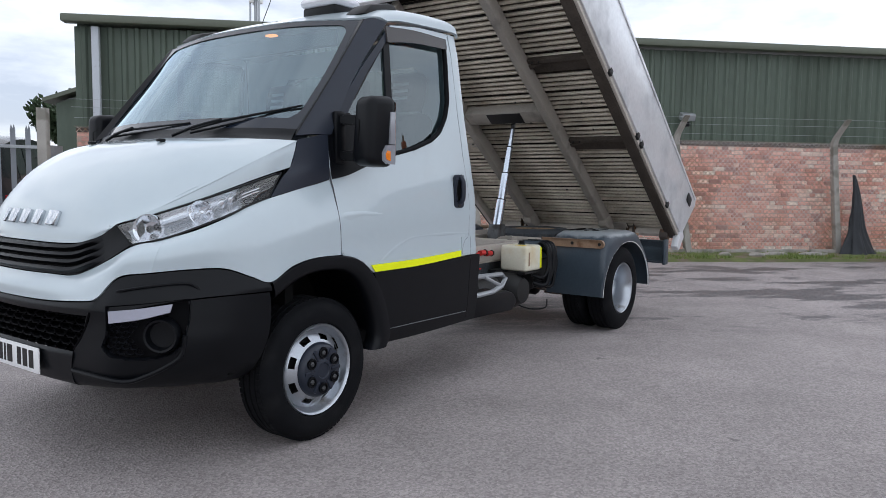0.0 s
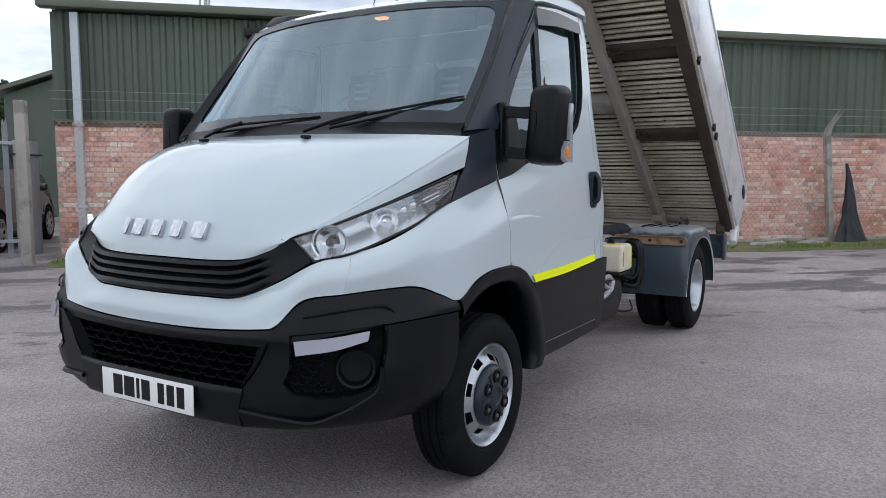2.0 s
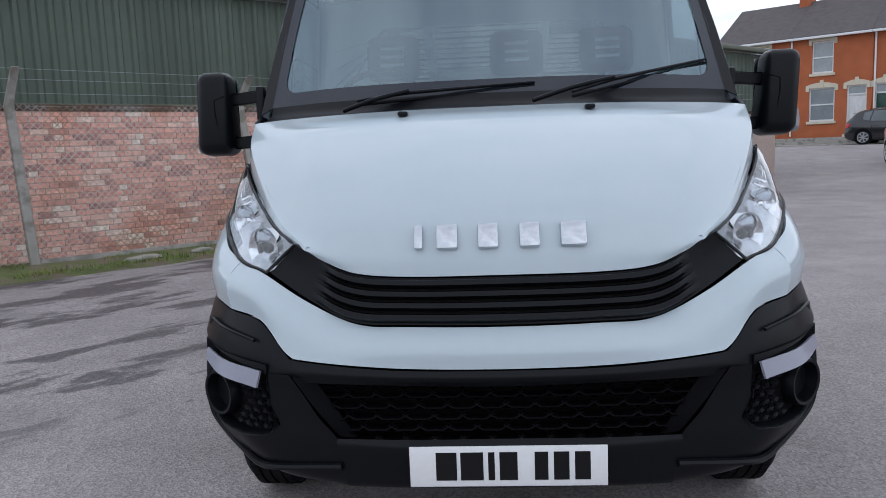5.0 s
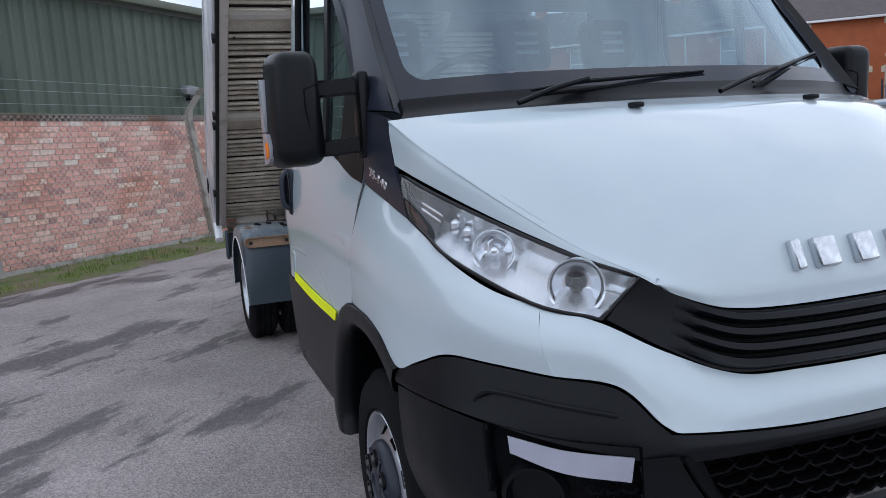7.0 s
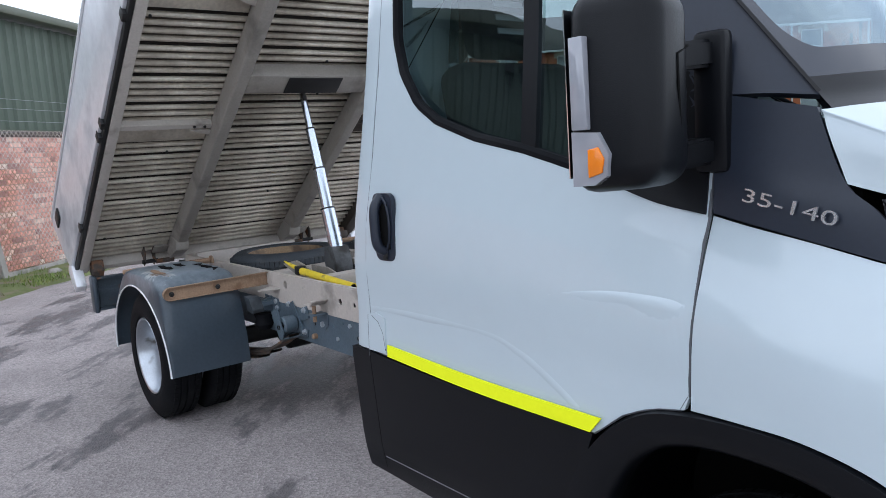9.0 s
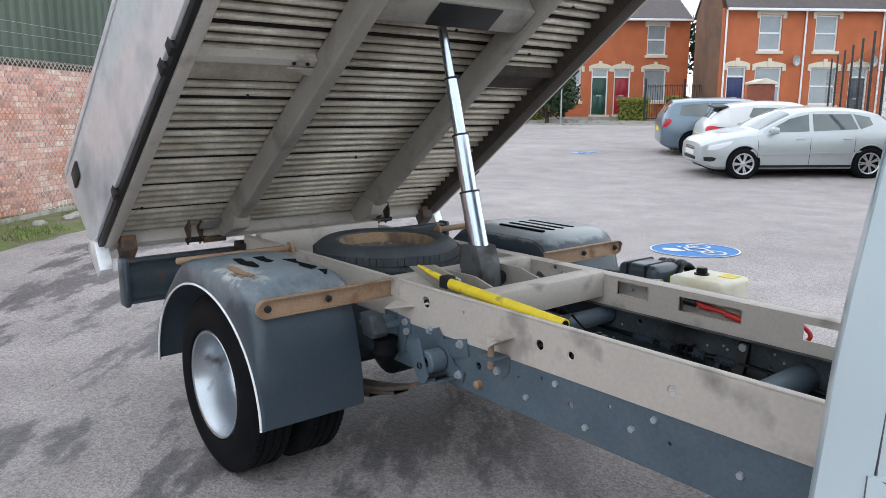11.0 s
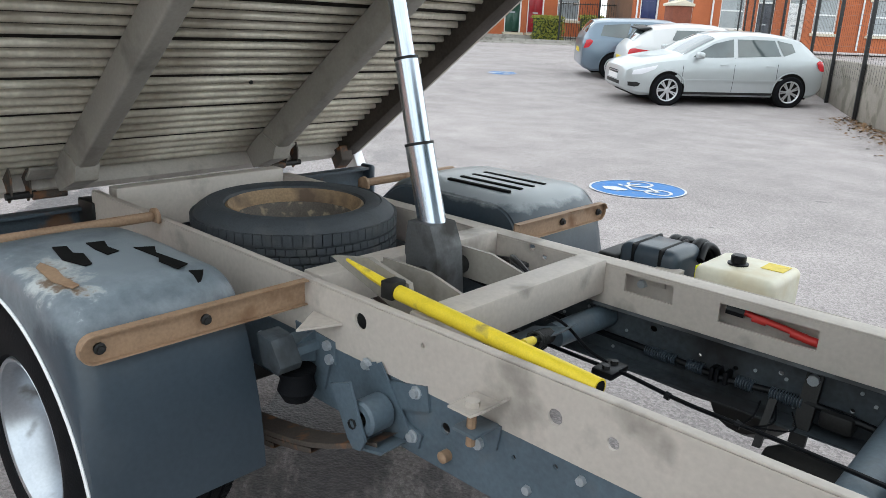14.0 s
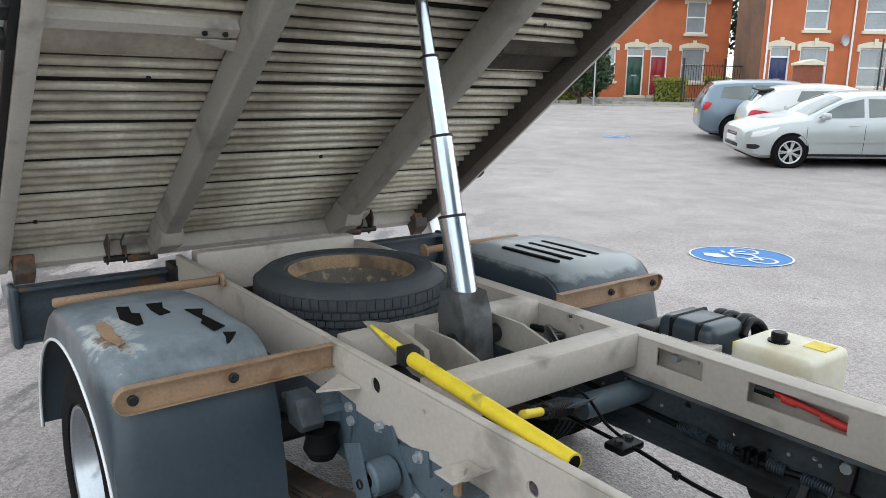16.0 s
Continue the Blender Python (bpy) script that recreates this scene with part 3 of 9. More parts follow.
add_box(bm, (S0, 0.25, 0), (S0 + 0.2, 14, HB))
tagged(part("wall_gable", bm, MORTAR, m=WALL_M), "brick end wall of the workshop", "wall", kind="structure")
bm = bmesh.new()
add_prism(bm, [(0.25, HB + 0.01), (14, HB + 0.01), (14, 4.9), (0.25, 3.68)], S0 - 0.03, S0 + 0.15, "x")
tagged(part("cladding_gable", bm, GREEN, m=WALL_M), "green sheet cladding on the end wall", "wall", kind="structure")
# drain pipe and fittings
pipe = thing("drainpipe", WALL_M @ Matrix.Translation((-2.95, -0.09, 0)), "pale grey square metal downpipe with grubby lower end", "pipe")
part("pipe", box((-0.055, -0.05, 0.05), (0.055, 0.05, 3.58), 0.008), PIPE, pipe)
for z in (0.75, 1.95):
    part("bracket", box((-0.075, -0.06, z), (0.075, 0.07, z + 0.05), 0.004), PIPE, pipe)
flood = thing("floodlight", WALL_M @ Matrix.Translation((6.85, -0.05, 2.47)), "small grey security floodlight on a bracket on cladding", "lamp")
part("head", box((-0.13, -0.2, -0.05), (0.12, -0.06, 0.07), 0.01, m=pose(0, 0, 0, 18, 0, 0)), GALV, flood)
part("arm", tube([(0, 0.02, -0.12), (0, -0.08, -0.12), (0, -0.12, 0)], 0.015, 8), GREASE, flood)
part("sensor", box((-0.03, -0.14, -0.2), (0.04, -0.04, -0.12), 0.01), BLACKP, flood)
for s, z, c in ((-0.43, 3.4, "camera"), (-0.02, 3.35, "box")):
    lamp = thing("bulkhead_lamp", WALL_M @ Matrix.Translation((s, -0.06, z)), "small dark security lamp under the eaves", "lamp", group="lamps under the eaves")
    part("housing", box((-0.14, -0.12, -0.06), (0.1, 0.05, 0.06), 0.015), GREASE, lamp)
    part("mount", box((-0.03, -0.02, -0.16), (0.03, 0.05, -0.05), 0.005), GREASE, lamp)

# verge between yard and wall
bm = bmesh.new()
_rows = []
for k in range(0, 96):
    s = -3.2 + k * 0.245
    w = 1.35 + 0.14 * noise.noise((s * 0.7, 3, 1)) + 0.06 * noise.noise((s * 3, 1, 1))
    row = []
    for q in range(7):
        t = q / 6
        z = 0.004 + 0.07 * math.sin(min(t * 1.6, 1) * math.pi * 0.5) + 0.03 * noise.noise((s * 2, q, 0)) * (1 if q else 0)
        row.append(bm.verts.new((s, -w * (1 - t), z if q else -0.02)))
    _rows.append(row)
for a, b in zip(_rows, _rows[1:]):
    for q in range(6):
        bm.faces.new((a[q], b[q], b[q + 1], a[q + 1]))
tagged(part("verge", bm, SOIL, m=WALL_M, angle=80), "mossy soil strip with rough grass along the wall", "verge", kind="structure")
bm = bmesh.new()
rnd = random.Random(3)
for k in range(15000):
    s = rnd.uniform(-3.1, 18)
    off = rnd.uniform(0.35, 1.3)
    if noise.noise((s * 1.1, off * 2, 7)) < -0.12:
        continue
    h = rnd.uniform(0.025, 0.085)
    a = rnd.uniform(0, 6.28)
    dx, dy = math.cos(a), math.sin(a)
    lean = rnd.uniform(0.2, 0.9) * h
    z = 0.05
    v = [bm.verts.new((s - dy * 0.006, -off + dx * 0.006, z)), bm.verts.new((s + dy * 0.006, -off - dx * 0.006, z)), bm.verts.new((s + dx * lean, -off + dy * lean, z + h))]
    bm.faces.new(v)
tagged(part("grass", bm, GRASS, m=WALL_M, done=True), "patchy short grass and weeds on the verge", "grass", kind="stuff")
for k, (s, off, l) in enumerate(((1.2, 0.95, 0.5), (2.0, 0.85, 0.3), (7.35, 0.75, 0.22), (8.3, 0.7, 0.5), (9.0, 0.72, 0.6), (7.9, 0.8, 0.3))):
    r = bmesh.new()
    bmesh.ops.create_icosphere(r, subdivisions=2, radius=0.5)
    for v in r.verts:
        v.co = Vector((v.co.x * l, v.co.y * 0.16, v.co.z * 0.1)) * (1 + 0.25 * noise.noise(v.co * 4 + Vector((k, 0, 0))))
    tagged(part("stone", r, CONC, m=WALL_M @ Matrix.Translation((s, -off, 0.07))), "pale broken concrete lump lying in the verge", "stone", group="rubble on the verge")
# kerb of concrete gravel boards under the fence
for k in range(7):
    s = 0.05 + k * 3.05
    tagged(part("gravel_board", box((s, -0.36, 0.0), (s + 2.98, -0.32, 0.13), 0.006), CONC, m=WALL_M), "low weathered concrete gravel board under the fence", "fence board", group="gravel boards")


def fence_post(s0, lean):
    bm = bmesh.new()
    path = [(0, 0, -0.05), (lean * 0.55, 0, 1.0), (lean, 0, 2.0), (lean * 1.0 + 0.02, -0.03, 2.12), (lean + 0.05, -0.30, 2.42)]
    w = 0.058
    rings = []
    for i, p in enumerate(path):
        t = 1 - 0.25 * i / 4
        rings.append([bm.verts.new((p[0] + dx * w * t, p[1] + dy * w * t, p[2])) for dx, dy in ((-1, -1), (1, -1), (1, 1), (-1, 1))])
    for A, B in zip(rings, rings[1:]):
        for k in range(4):
            bm.faces.new((A[k], A[(k + 1) % 4], B[(k + 1) % 4], B[k]))
    bm.faces.new(rings[0][::-1])
    bm.faces.new(rings[-1])
    bmesh.ops.bevel(bm, geom=[e for e in bm.edges], offset=0.01, segments=1, affect="EDGES")
    return bm


fence = thing("chain_link_fence", WALL_M @ Matrix.Translation((0, -0.34, 0)), "rusty chain link fence on cranked concrete posts", "fence")
for s, lean in ((0.1, -0.1), (3.2, -0.27), (6.9, -0.33), (9.75, -0.2), (12.8, -0.15), (15.9, -0.1)):
    part("post", fence_post(s, lean), CONC, fence, m=Matrix.Translation((s, 0, 0)))
bm = bmesh.new()
F0, F1, FH = -3.2, 17.5, 1.92


def wire(bm, a, b, r=0.0044):
    a, b = Vector(a), Vector(b)
    d = (b - a).normalized()
    u = Vector((0, 1, 0))
    w = d.cross(u)
    A = [bm.verts.new(a + (u * math.cos(k * 2.094) + w * math.sin(k * 2.094)) * r) for k in range(3)]
    B = [bm.verts.new(b + (u * math.cos(k * 2.094) + w * math.sin(k * 2.094)) * r) for k in range(3)]
    for k in range(3):
        bm.faces.new((A[k], A[(k + 1) % 3], B[(k + 1) % 3], B[k]))


x = F0 - FH
while x < F1:
    for sgn in (1, -1):
        a, b = x, x + FH
        za, zb = (0.1, 0.1 + FH) if sgn > 0 else (0.1 + FH, 0.1)
        if a < F0:
            za += (F0 - a) * sgn
            a = F0
        if b > F1:
            zb -= (b - F1) * sgn
            b = F1
        if b > a:
            wire(bm, (a, 0.002 * sgn, za), (b, 0.002 * sgn, zb))
    x += 0.088
tagged(part("mesh_panel", bm, mat("weathered_wire", (0.66, 0.60, 0.54), 0.6, vary=0.2, scale=3, dirt=(0.35, 0.22, 0.13), dscale=1.2, dlow=0.5, dhigh=0.6), fence, "rust-tinged diamond wire mesh", done=True), kind="stuff")
for z, y in ((2.0, 0.0), (2.15, -0.07), (2.3, -0.19), (2.41, -0.29)):
    part("strand", tube([(F0, y, z), (3, y, z - 0.02), (7, y, z - 0.015), (10, y, z), (F1, y, z)], 0.0022, 4), GALV, fence)
tarp = thing("tarpaulin", WALL_M @ Matrix.Translation((9.85, -0.38, 0)), "crumpled black sheet hanging from the fence post", "tarpaulin")
bm = bmesh.new()
_rings = []
for j in range(23):
    t = j / 22
    z = 1.47 - 1.44 * t
    r = 0.025 + 0.115 * t ** 0.8 + 0.24 * max(0.0, t - 0.62) ** 1.6 * 2.2
    ring_ = []
    for k in range(40):
        a = 2 * math.pi * k / 40
        f = 1 + (0.10 + 0.42 * t) * (0.6 * math.sin(5 * a + 3 * t + 1) + 0.4 * math.sin(9 * a - 4 * t)) * 0.55 + 0.25 * noise.noise((2.2 * math.cos(a), 2.2 * math.sin(a), t * 5))
        ring_.append(bm.verts.new((0.02 + 0.16 * t + 0.03 * math.sin(6 * t) + r * f * math.cos(a) * (1 + 0.4 * t), -0.11 - 0.05 * t + r * f * math.sin(a) * 0.7, max(0.02, z + 0.03 * t * math.sin(3 * a + 1)))))
    _rings.append(ring_)
for p, q in zip(_rings, _rings[1:]):
    for k in range(40):
        bm.faces.new((p[k], p[(k + 1) % 40], q[(k + 1) % 40], q[k]))
bm.faces.new(_rings[0])
part("sheet", bm, CLOTH, tarp, angle=70)

# palisade gate and corner post
pal = thing("palisade_fence", pose(-3.05, -7.95, 0, 0, 0, -12), "grey galvanised steel palisade fence", "fence")


def pale():
    bm = bmesh.new()
    add_prism(bm, [(-0.034, 0.1), (0.034, 0.1), (0.034, 1.92), (0.018, 1.99), (0, 1.93), (-0.018, 1.99), (-0.034, 1.92)], -0.008, 0.008, "y")
    return bm


PALEM = mat("dull_palisade_steel", (0.22, 0.235, 0.26), 0.5, metal=0.3, vary=0.12, scale=6)
p0 = part("pale", pale(), PALEM, pal, m=pose(0.14, 0, 0))
for k in range(1, 24):
    share("pale", p0, pal, pose(0.14 + k * 0.197, 0, 0))
for z in (0.32, 1.65):
    part("rail", box((0.0, 0.01, z), (4.8, 0.05, z + 0.045)), GALV, pal)
tagged(part("concrete_post", box((-0.07, -0.07, 0), (0.07, 0.07, 2.25), 0.012), CONC, m=pose(-3.1, -7.9, 0, 0, 0, 40)), "square weathered concrete fence post", "post")
bm = bmesh.new()
_p = []
for k in range(33):
    _p.append((0.02 * k, 0.012 * math.cos(k * math.pi / 2)))
for z0, z1 in ((0.05, 1.52), (1.54, 1.74)):
    _a = [bm.verts.new((p[0], p[1] - 0.001, z0)) for p in _p]
    _b = [bm.verts.new((p[0], p[1] - 0.001, z1)) for p in _p]
    for k in range(32):
        bm.faces.new((_a[k], _a[k + 1], _b[k + 1], _b[k]))
bmesh.ops.solidify(bm, geom=list(bm.faces), thickness=0.002)
tin = thing("corrugated_sheet", pose(-3.28, -8.45, 0, 0, 0, -150), "pale grey corrugated steel sheet closing a fence gap", "sheet")
part("sheet", bm, GALV, tin, angle=50)
part("top_rail", box((-0.02, -0.04, 1.52), (0.66, 0.045, 1.545)), GREASE, tin)

# ---------------------------------------------------------------- truck: chassis
RX = -3.58
NUTM = mat("dull_wheel_nut", (0.07, 0.072, 0.076), 0.45, metal=0.4, vary=0.1)
truck = thing("tipper_truck", pose(0, 0, 0), "white light tipper truck with black trim, bed raised", "truck")


def wheel_tyre(r=0.352, w=0.19, blocks=76):
    h = w / 2
    bm = lathe([(0.215, -h + 0.015), (0.225, -h), (0.27, -h - 0.008), (0.31, -h + 0.002), (r - 0.018, -h + 0.014), (r - 0.004, -h + 0.03), (r, -h + 0.05), (r, -0.045), (r - 0.008, -0.042), (r - 0.008, -0.034), (r, -0.031), (r, -0.004), (r - 0.008, -0.002), (r - 0.008, 0.006), (r, 0.008), (r, 0.032), (r - 0.008, 0.035), (r - 0.008, 0.043), (r, 0.046), (r, h - 0.05), (r - 0.004, h - 0.03), (r - 0.018, h - 0.014), (0.31, h - 0.002), (0.27, h + 0.008), (0.225, h), (0.215, h - 0.015)], 64)
    # shoulder blocks
    for k in range(blocks):
        a = 2 * math.pi * k / blocks
        for s in (-1, 1):
            add_box(bm, (r - 0.006, s * (h - 0.040) - 0.012, -0.0105), (r + 0.0006, s * (h - 0.040) + 0.012, 0.0105), m=Matrix.Rotation(-a, 4, "Y"))
    return bm


def spare_tyre(r=0.352, w=0.205):
    """Lying tyre with block tread cut into its face."""
    h = w / 2
    bm = lathe([(0.236, -h + 0.02), (0.242, -h + 0.004), (0.275, -h - 0.006), (0.31, -h + 0.002), (r - 0.02, -h + 0.018), (r - 0.009, -h + 0.035), (r - 0.009, h - 0.035), (r - 0.02, h - 0.018), (0.31, h - 0.002), (0.298, h + 0.003), (0.295, h + 0.001), (0.275, h + 0.006), (0.242, h - 0.004), (0.236, h - 0.02)], 72)
    return bm


def spare_tread(r=0.352):
    bm = bmesh.new()
    for k in range(72):
        for row, (y0, y1) in enumerate(((-0.068, -0.03), (-0.022, -0.002), (0.004, 0.024), (0.032, 0.068))):
            a = 2 * math.pi * (k + 0.35 * row) / 72
            add_box(bm, (r - 0.012, y0, -0.0138), (r, y1, 0.0138), m=Matrix.Rotation(-a, 4, "Y"))
    return bm


def front_rim():
    bm = lathe([(0.217, -0.09), (0.217, 0.085), (0.212, 0.092), (0.205, 0.088), (0.198, 0.07), (0.19, 0.045), (0.185, 0.04)], 48)
    # dished disc with slots: ring quads, slots left open
    n = 72
    prof = [(0.185, 0.04), (0.166, 0.058), (0.142, 0.078), (0.122, 0.088), (0.10, 0.09)]
    g = []
    for r, h in prof:
        g.append([bm.verts.new((r * math.cos(2 * math.pi * k / n), h, r * math.sin(2 * math.pi * k / n))) for k in range(n)])
    for j in range(4):
        for k in range(n):
            slot = (k % 9) in (2, 3, 4, 5) and j == 1
            if not slot:
                bm.faces.new((g[j][k], g[j][(k + 1) % n], g[j + 1][(k + 1) % n], g[j + 1][k]))
    add_lathe(bm, [(0.10, 0.09), (0.0, 0.09)], n)
    return bm


def hub_cap():
    bm = lathe([(0.130, 0.086), (0.128, 0.100), (0.118, 0.112), (0.108, 0.118), (0.055, 0.120), (0.044, 0.126), (0.038, 0.126), (0.034, 0.120), (0.0, 0.120)], 48)
    return bm


def nut_cover(a):
    return lathe([(0.012, 0.108), (0.012, 0.126), (0.008, 0.130), (0.0, 0.131)], 6, centre=(0.084 * math.cos(a), 0, 0.084 * math.sin(a)))


def rear_rim():
    return lathe([(0.217, -0.09), (0.217, 0.085), (0.212, 0.092), (0.204, 0.088), (0.198, 0.072), (0.193, 0.066), (0.190, 0.03), (0.186, 0.022), (0.183, -0.035), (0.176, -0.07), (0.155, -0.088), (0.10, -0.092), (0.086, -0.08), (0.08, -0.03), (0.06, -0.022), (0.0, -0.022)], 56)


def front_wheel(side):
    m = pose(-0.03, side * 0.855, 0.337, 0, 0, 0 if side > 0 else 180)
    w = part("front_wheel", wheel_tyre(0.337), RUBBER, truck, "black road tyre", m=m)
    w.name = "tyre"
    part("rim", front_rim(), RIM, w, "silver steel rim with oval slots")
    part("hub_cap", hub_cap(), PILLARM, w, "black plastic hub cap with six nut covers")
    for k in range(6):
        a = 2 * math.pi * (k + 0.5) / 6
        part("nut_well", lathe([(0.027, 0.116), (0.026, 0.127), (0.021, 0.127), (0.019, 0.121), (0.0, 0.121)], 16, "y", (0.084 * math.cos(a), 0, 0.084 * math.sin(a))), BLACKP, w)
        part("cap_rib", box((0.055, 0.112, -0.008), (0.112, 0.1235, 0.008), 0.003, m=Matrix.Rotation(-2 * math.pi * k / 6, 4, "Y")), PILLARM, w)
        part("wheel_nut", nut_cover(2 * math.pi * (k + 0.5) / 6), NUTM, w)
    d = bmesh.new()
    add_lathe(d, [(0.16, 0.0), (0.16, 0.03), (0.0, 0.03)], 32)
    part("brake_disc", d, GREASE, w)


def rear_wheel(side, y, inner):
    m = pose(RX, side * y, 0.352, 0, 0, 0 if side > 0 else 180)
    w = part("tyre", wheel_tyre(), RUBBER, truck, "black road tyre", m=m)
    part("rim", rear_rim(), RIM, w, "deep dished silver steel rim")


for sd in (1, -1):
    front_wheel(sd)
    rear_wheel(sd, 0.885, False)
    rear_wheel(sd, 0.655, True)

# upper sub-frame rails and lower chassis rails


def plate_with_holes(x0, x1, z0, z1, y, t, holes):
    """Upright plate along x with round or rectangular holes (x, z, half-x, half-z)."""
    bm = bmesh.new()
    n = 16
    cuts = sorted(holes)
    xs = [x0]
    for h in cuts:
        xs += [h[0] - h[2] - 0.006, h[0] + h[2] + 0.006]
    xs.append(x1)

    def quad(pts):
        vs = [bm.verts.new((p[0], y, p[1])) for p in pts]
        bm.faces.new(vs)
    for i in range(0, len(xs), 2):
        if xs[i + 1] > xs[i]:
            quad([(xs[i], z0), (xs[i + 1], z0), (xs[i + 1], z1), (xs[i], z1)])
    for h in cuts:
        cx, cz, hx, hz, rd = h
        a0, a1 = cx - hx - 0.006, cx + hx + 0.006
        out, inn = [], []
        for k in range(n):
            a = 2 * math.pi * k / n
            c, s = math.cos(a), math.sin(a)
            e = 1.0 / max(abs(c), abs(s))
            bx = (a1 - a0) / 2 * c * e
            zz = (z1 - cz) * s * e if s > 0 else (cz - z0) * s * e
            out.append((cx + bx, cz + zz))
            if rd:
                inn.append((cx + hx * c, cz + hz * s))
            else:
                inn.append((cx + hx * max(-1, min(1, c * e)), cz + hz * max(-1, min(1, s * e))))
        O = [bm.verts.new((p[0], y, p[1])) for p in out]
        I = [bm.verts.new((p[0], y, p[1])) for p in inn]
        for k in range(n):
            bm.faces.new((O[k], O[(k + 1) % n], I[(k + 1) % n], I[k]))
    bmesh.ops.remove_doubles(bm, verts=bm.verts, dist=1e-4)
    fs = list(bm.faces)
    r = bmesh.ops.extrude_face_region(bm, geom=fs)
    bmesh.ops.translate(bm, vec=(0, t, 0), verts=[v for v in r["geom"] if isinstance(v, bmesh.types.BMVert)])
    return bm


RZ0, RZ2 = 0.635, 0.748
bm = plate_with_holes(-4.42, -1.37, RZ0, 0.778, -0.43, 0.007, [(-2.926, 0.729, 0.021, 0.021, 1), (-2.72, 0.735, 0.006, 0.006, 1), (-2.56, 0.665, 0.006, 0.006, 1), (-2.368, 0.706, 0.017, 0.017, 1), (-2.243, 0.704, 0.013, 0.013, 1), (-1.9, 0.70, 0.015, 0.015, 1)])
add_box(bm, (-4.42, -0.43, 0.778), (-1.37, -0.408, 0.785), 0.003)
add_box(bm, (-4.42, -0.43, RZ0 - 0.007), (-1.37, -0.365, RZ0), 0.0)
part("subframe_rail", bm, BEIGE, truck, "grey-beige steel tipper sub-frame rail", angle=30)
bm = plate_with_holes(-4.42, -1.37, RZ0, RZ2, 0.37, 0.007, [(-3.02, 0.74, 0.012, 0.012, 1), (-2.97, 0.72, 0.010, 0.010, 1), (-2.606, 0.711, 0.075, 0.027, 0), (-2.271, 0.701, 0.126, 0.027, 0), (-1.8, 0.70, 0.13, 0.028, 0)])
add_box(bm, (-4.42, 0.37, RZ2), (-1.37, 0.435, RZ2 + 0.007), 0.002)
add_box(bm, (-4.42, 0.37, RZ0 - 0.007), (-1.37, 0.435, RZ0), 0.0)
part("subframe_rail", bm, BEIGE, truck, "grey-beige steel rail with slotted web", angle=30)
CZ0 = 0.462
# darker blue-grey with near-black patches, for the +y rail and bump stop noses
DARKBLUEG = mat("dark_chassis_paint", (0.052, 0.064, 0.075), 0.45, vary=0.4, scale=5, bump=0.2, bscale=60, dirt=(0.016, 0.017, 0.019), dscale=4, dlow=0.48, dhigh=0.66)
rr_ = random.Random(8)
HOLES_R = [(-4.2 + 0.147 * k + rr_.uniform(-0.02, 0.02), rr_.choice((0.49, 0.52, 0.56, 0.6)), 0.0065, 0.0065, 1) for k in range(10)] + [(-2.647, 0.561, 0.014, 0.014, 1), (-2.46, 0.575, 0.006, 0.006, 1), (-2.36, 0.60, 0.006, 0.006, 1), (-2.24, 0.55, 0.010, 0.010, 1), (-2.1, 0.59, 0.006, 0.006, 1), (-1.9, 0.55, 0.006, 0.006, 1)]
HOLES_L = [(-3.3, 0.55, 0.006, 0.006, 1), (-2.598, 0.577, 0.012, 0.010, 1), (-2.57, 0.593, 0.004, 0.004, 1), (-2.45, 0.544, 0.005, 0.005, 1), (-2.346, 0.541, 0.007, 0.006, 1), (-2.273, 0.50, 0.006, 0.005, 1), (-2.229, 0.568, 0.007, 0.006, 1), (-2.05, 0.53, 0.006, 0.006, 1), (-1.85, 0.56, 0.006, 0.006, 1)]
for sd, hl in ((-1, HOLES_R), (1, HOLES_L)):
    y = -0.425 if sd < 0 else 0.418
    bm = plate_with_holes(-4.5, -1.2, CZ0, 0.626, y, 0.007, hl)
    ya, yb = (-0.425, -0.355) if sd < 0 else (0.345, 0.425)
    add_box(bm, (-4.5, ya, CZ0 - 0.006), (-1.2, yb, CZ0))
    add_box(bm, (-4.5, ya, 0.6262), (-1.2, yb, 0.6276))
    part("chassis_rail", bm, BLUEG if sd < 0 else DARKBLUEG, truck, "blue-grey painted chassis rail with bolt holes" if sd < 0 else "dark blue-grey chassis rail with near-black patches", angle=30)
# cross members
for x, z0, z1, w in ((-2.79, 0.66, 0.766, 0.044), (-3.2, 0.66, 0.766, 0.04), (-4.40, 0.62, 0.79, 0.035), (-1.5, 0.66, 0.766, 0.05)):
    part("cross_member", box((x - w, -0.362, z0), (x + w, 0.369, z1), 0.006), BEIGE, truck)
for y in (-0.14, 0.12):
    part("ram_cradle_plate", prism([(-3.16, 0.68), (-2.84, 0.68), (-2.84, 0.74), (-2.98, 0.775), (-3.16, 0.775)], y - 0.005, y + 0.005), BEAM, truck)
part("ram_mount", prism([(-3.15, 0.60), (-3.02, 0.60), (-3.04, 0.80), (-3.07, 0.87), (-3.16, 0.87), (-3.17, 0.78)], -0.055, 0.055, bev=0.006), mat("dull_dark_steel", (0.075, 0.078, 0.082), 0.5, vary=0.25, scale=9, dirt=(0.03, 0.028, 0.026), dscale=8, dlow=0.5, dhigh=0.65), truck, "dark steel ram trunnion box")
part("trunnion", tube([(-3.09, -0.12, 0.72), (-3.09, 0.14, 0.72)], 0.028, 14), GREASE, truck)
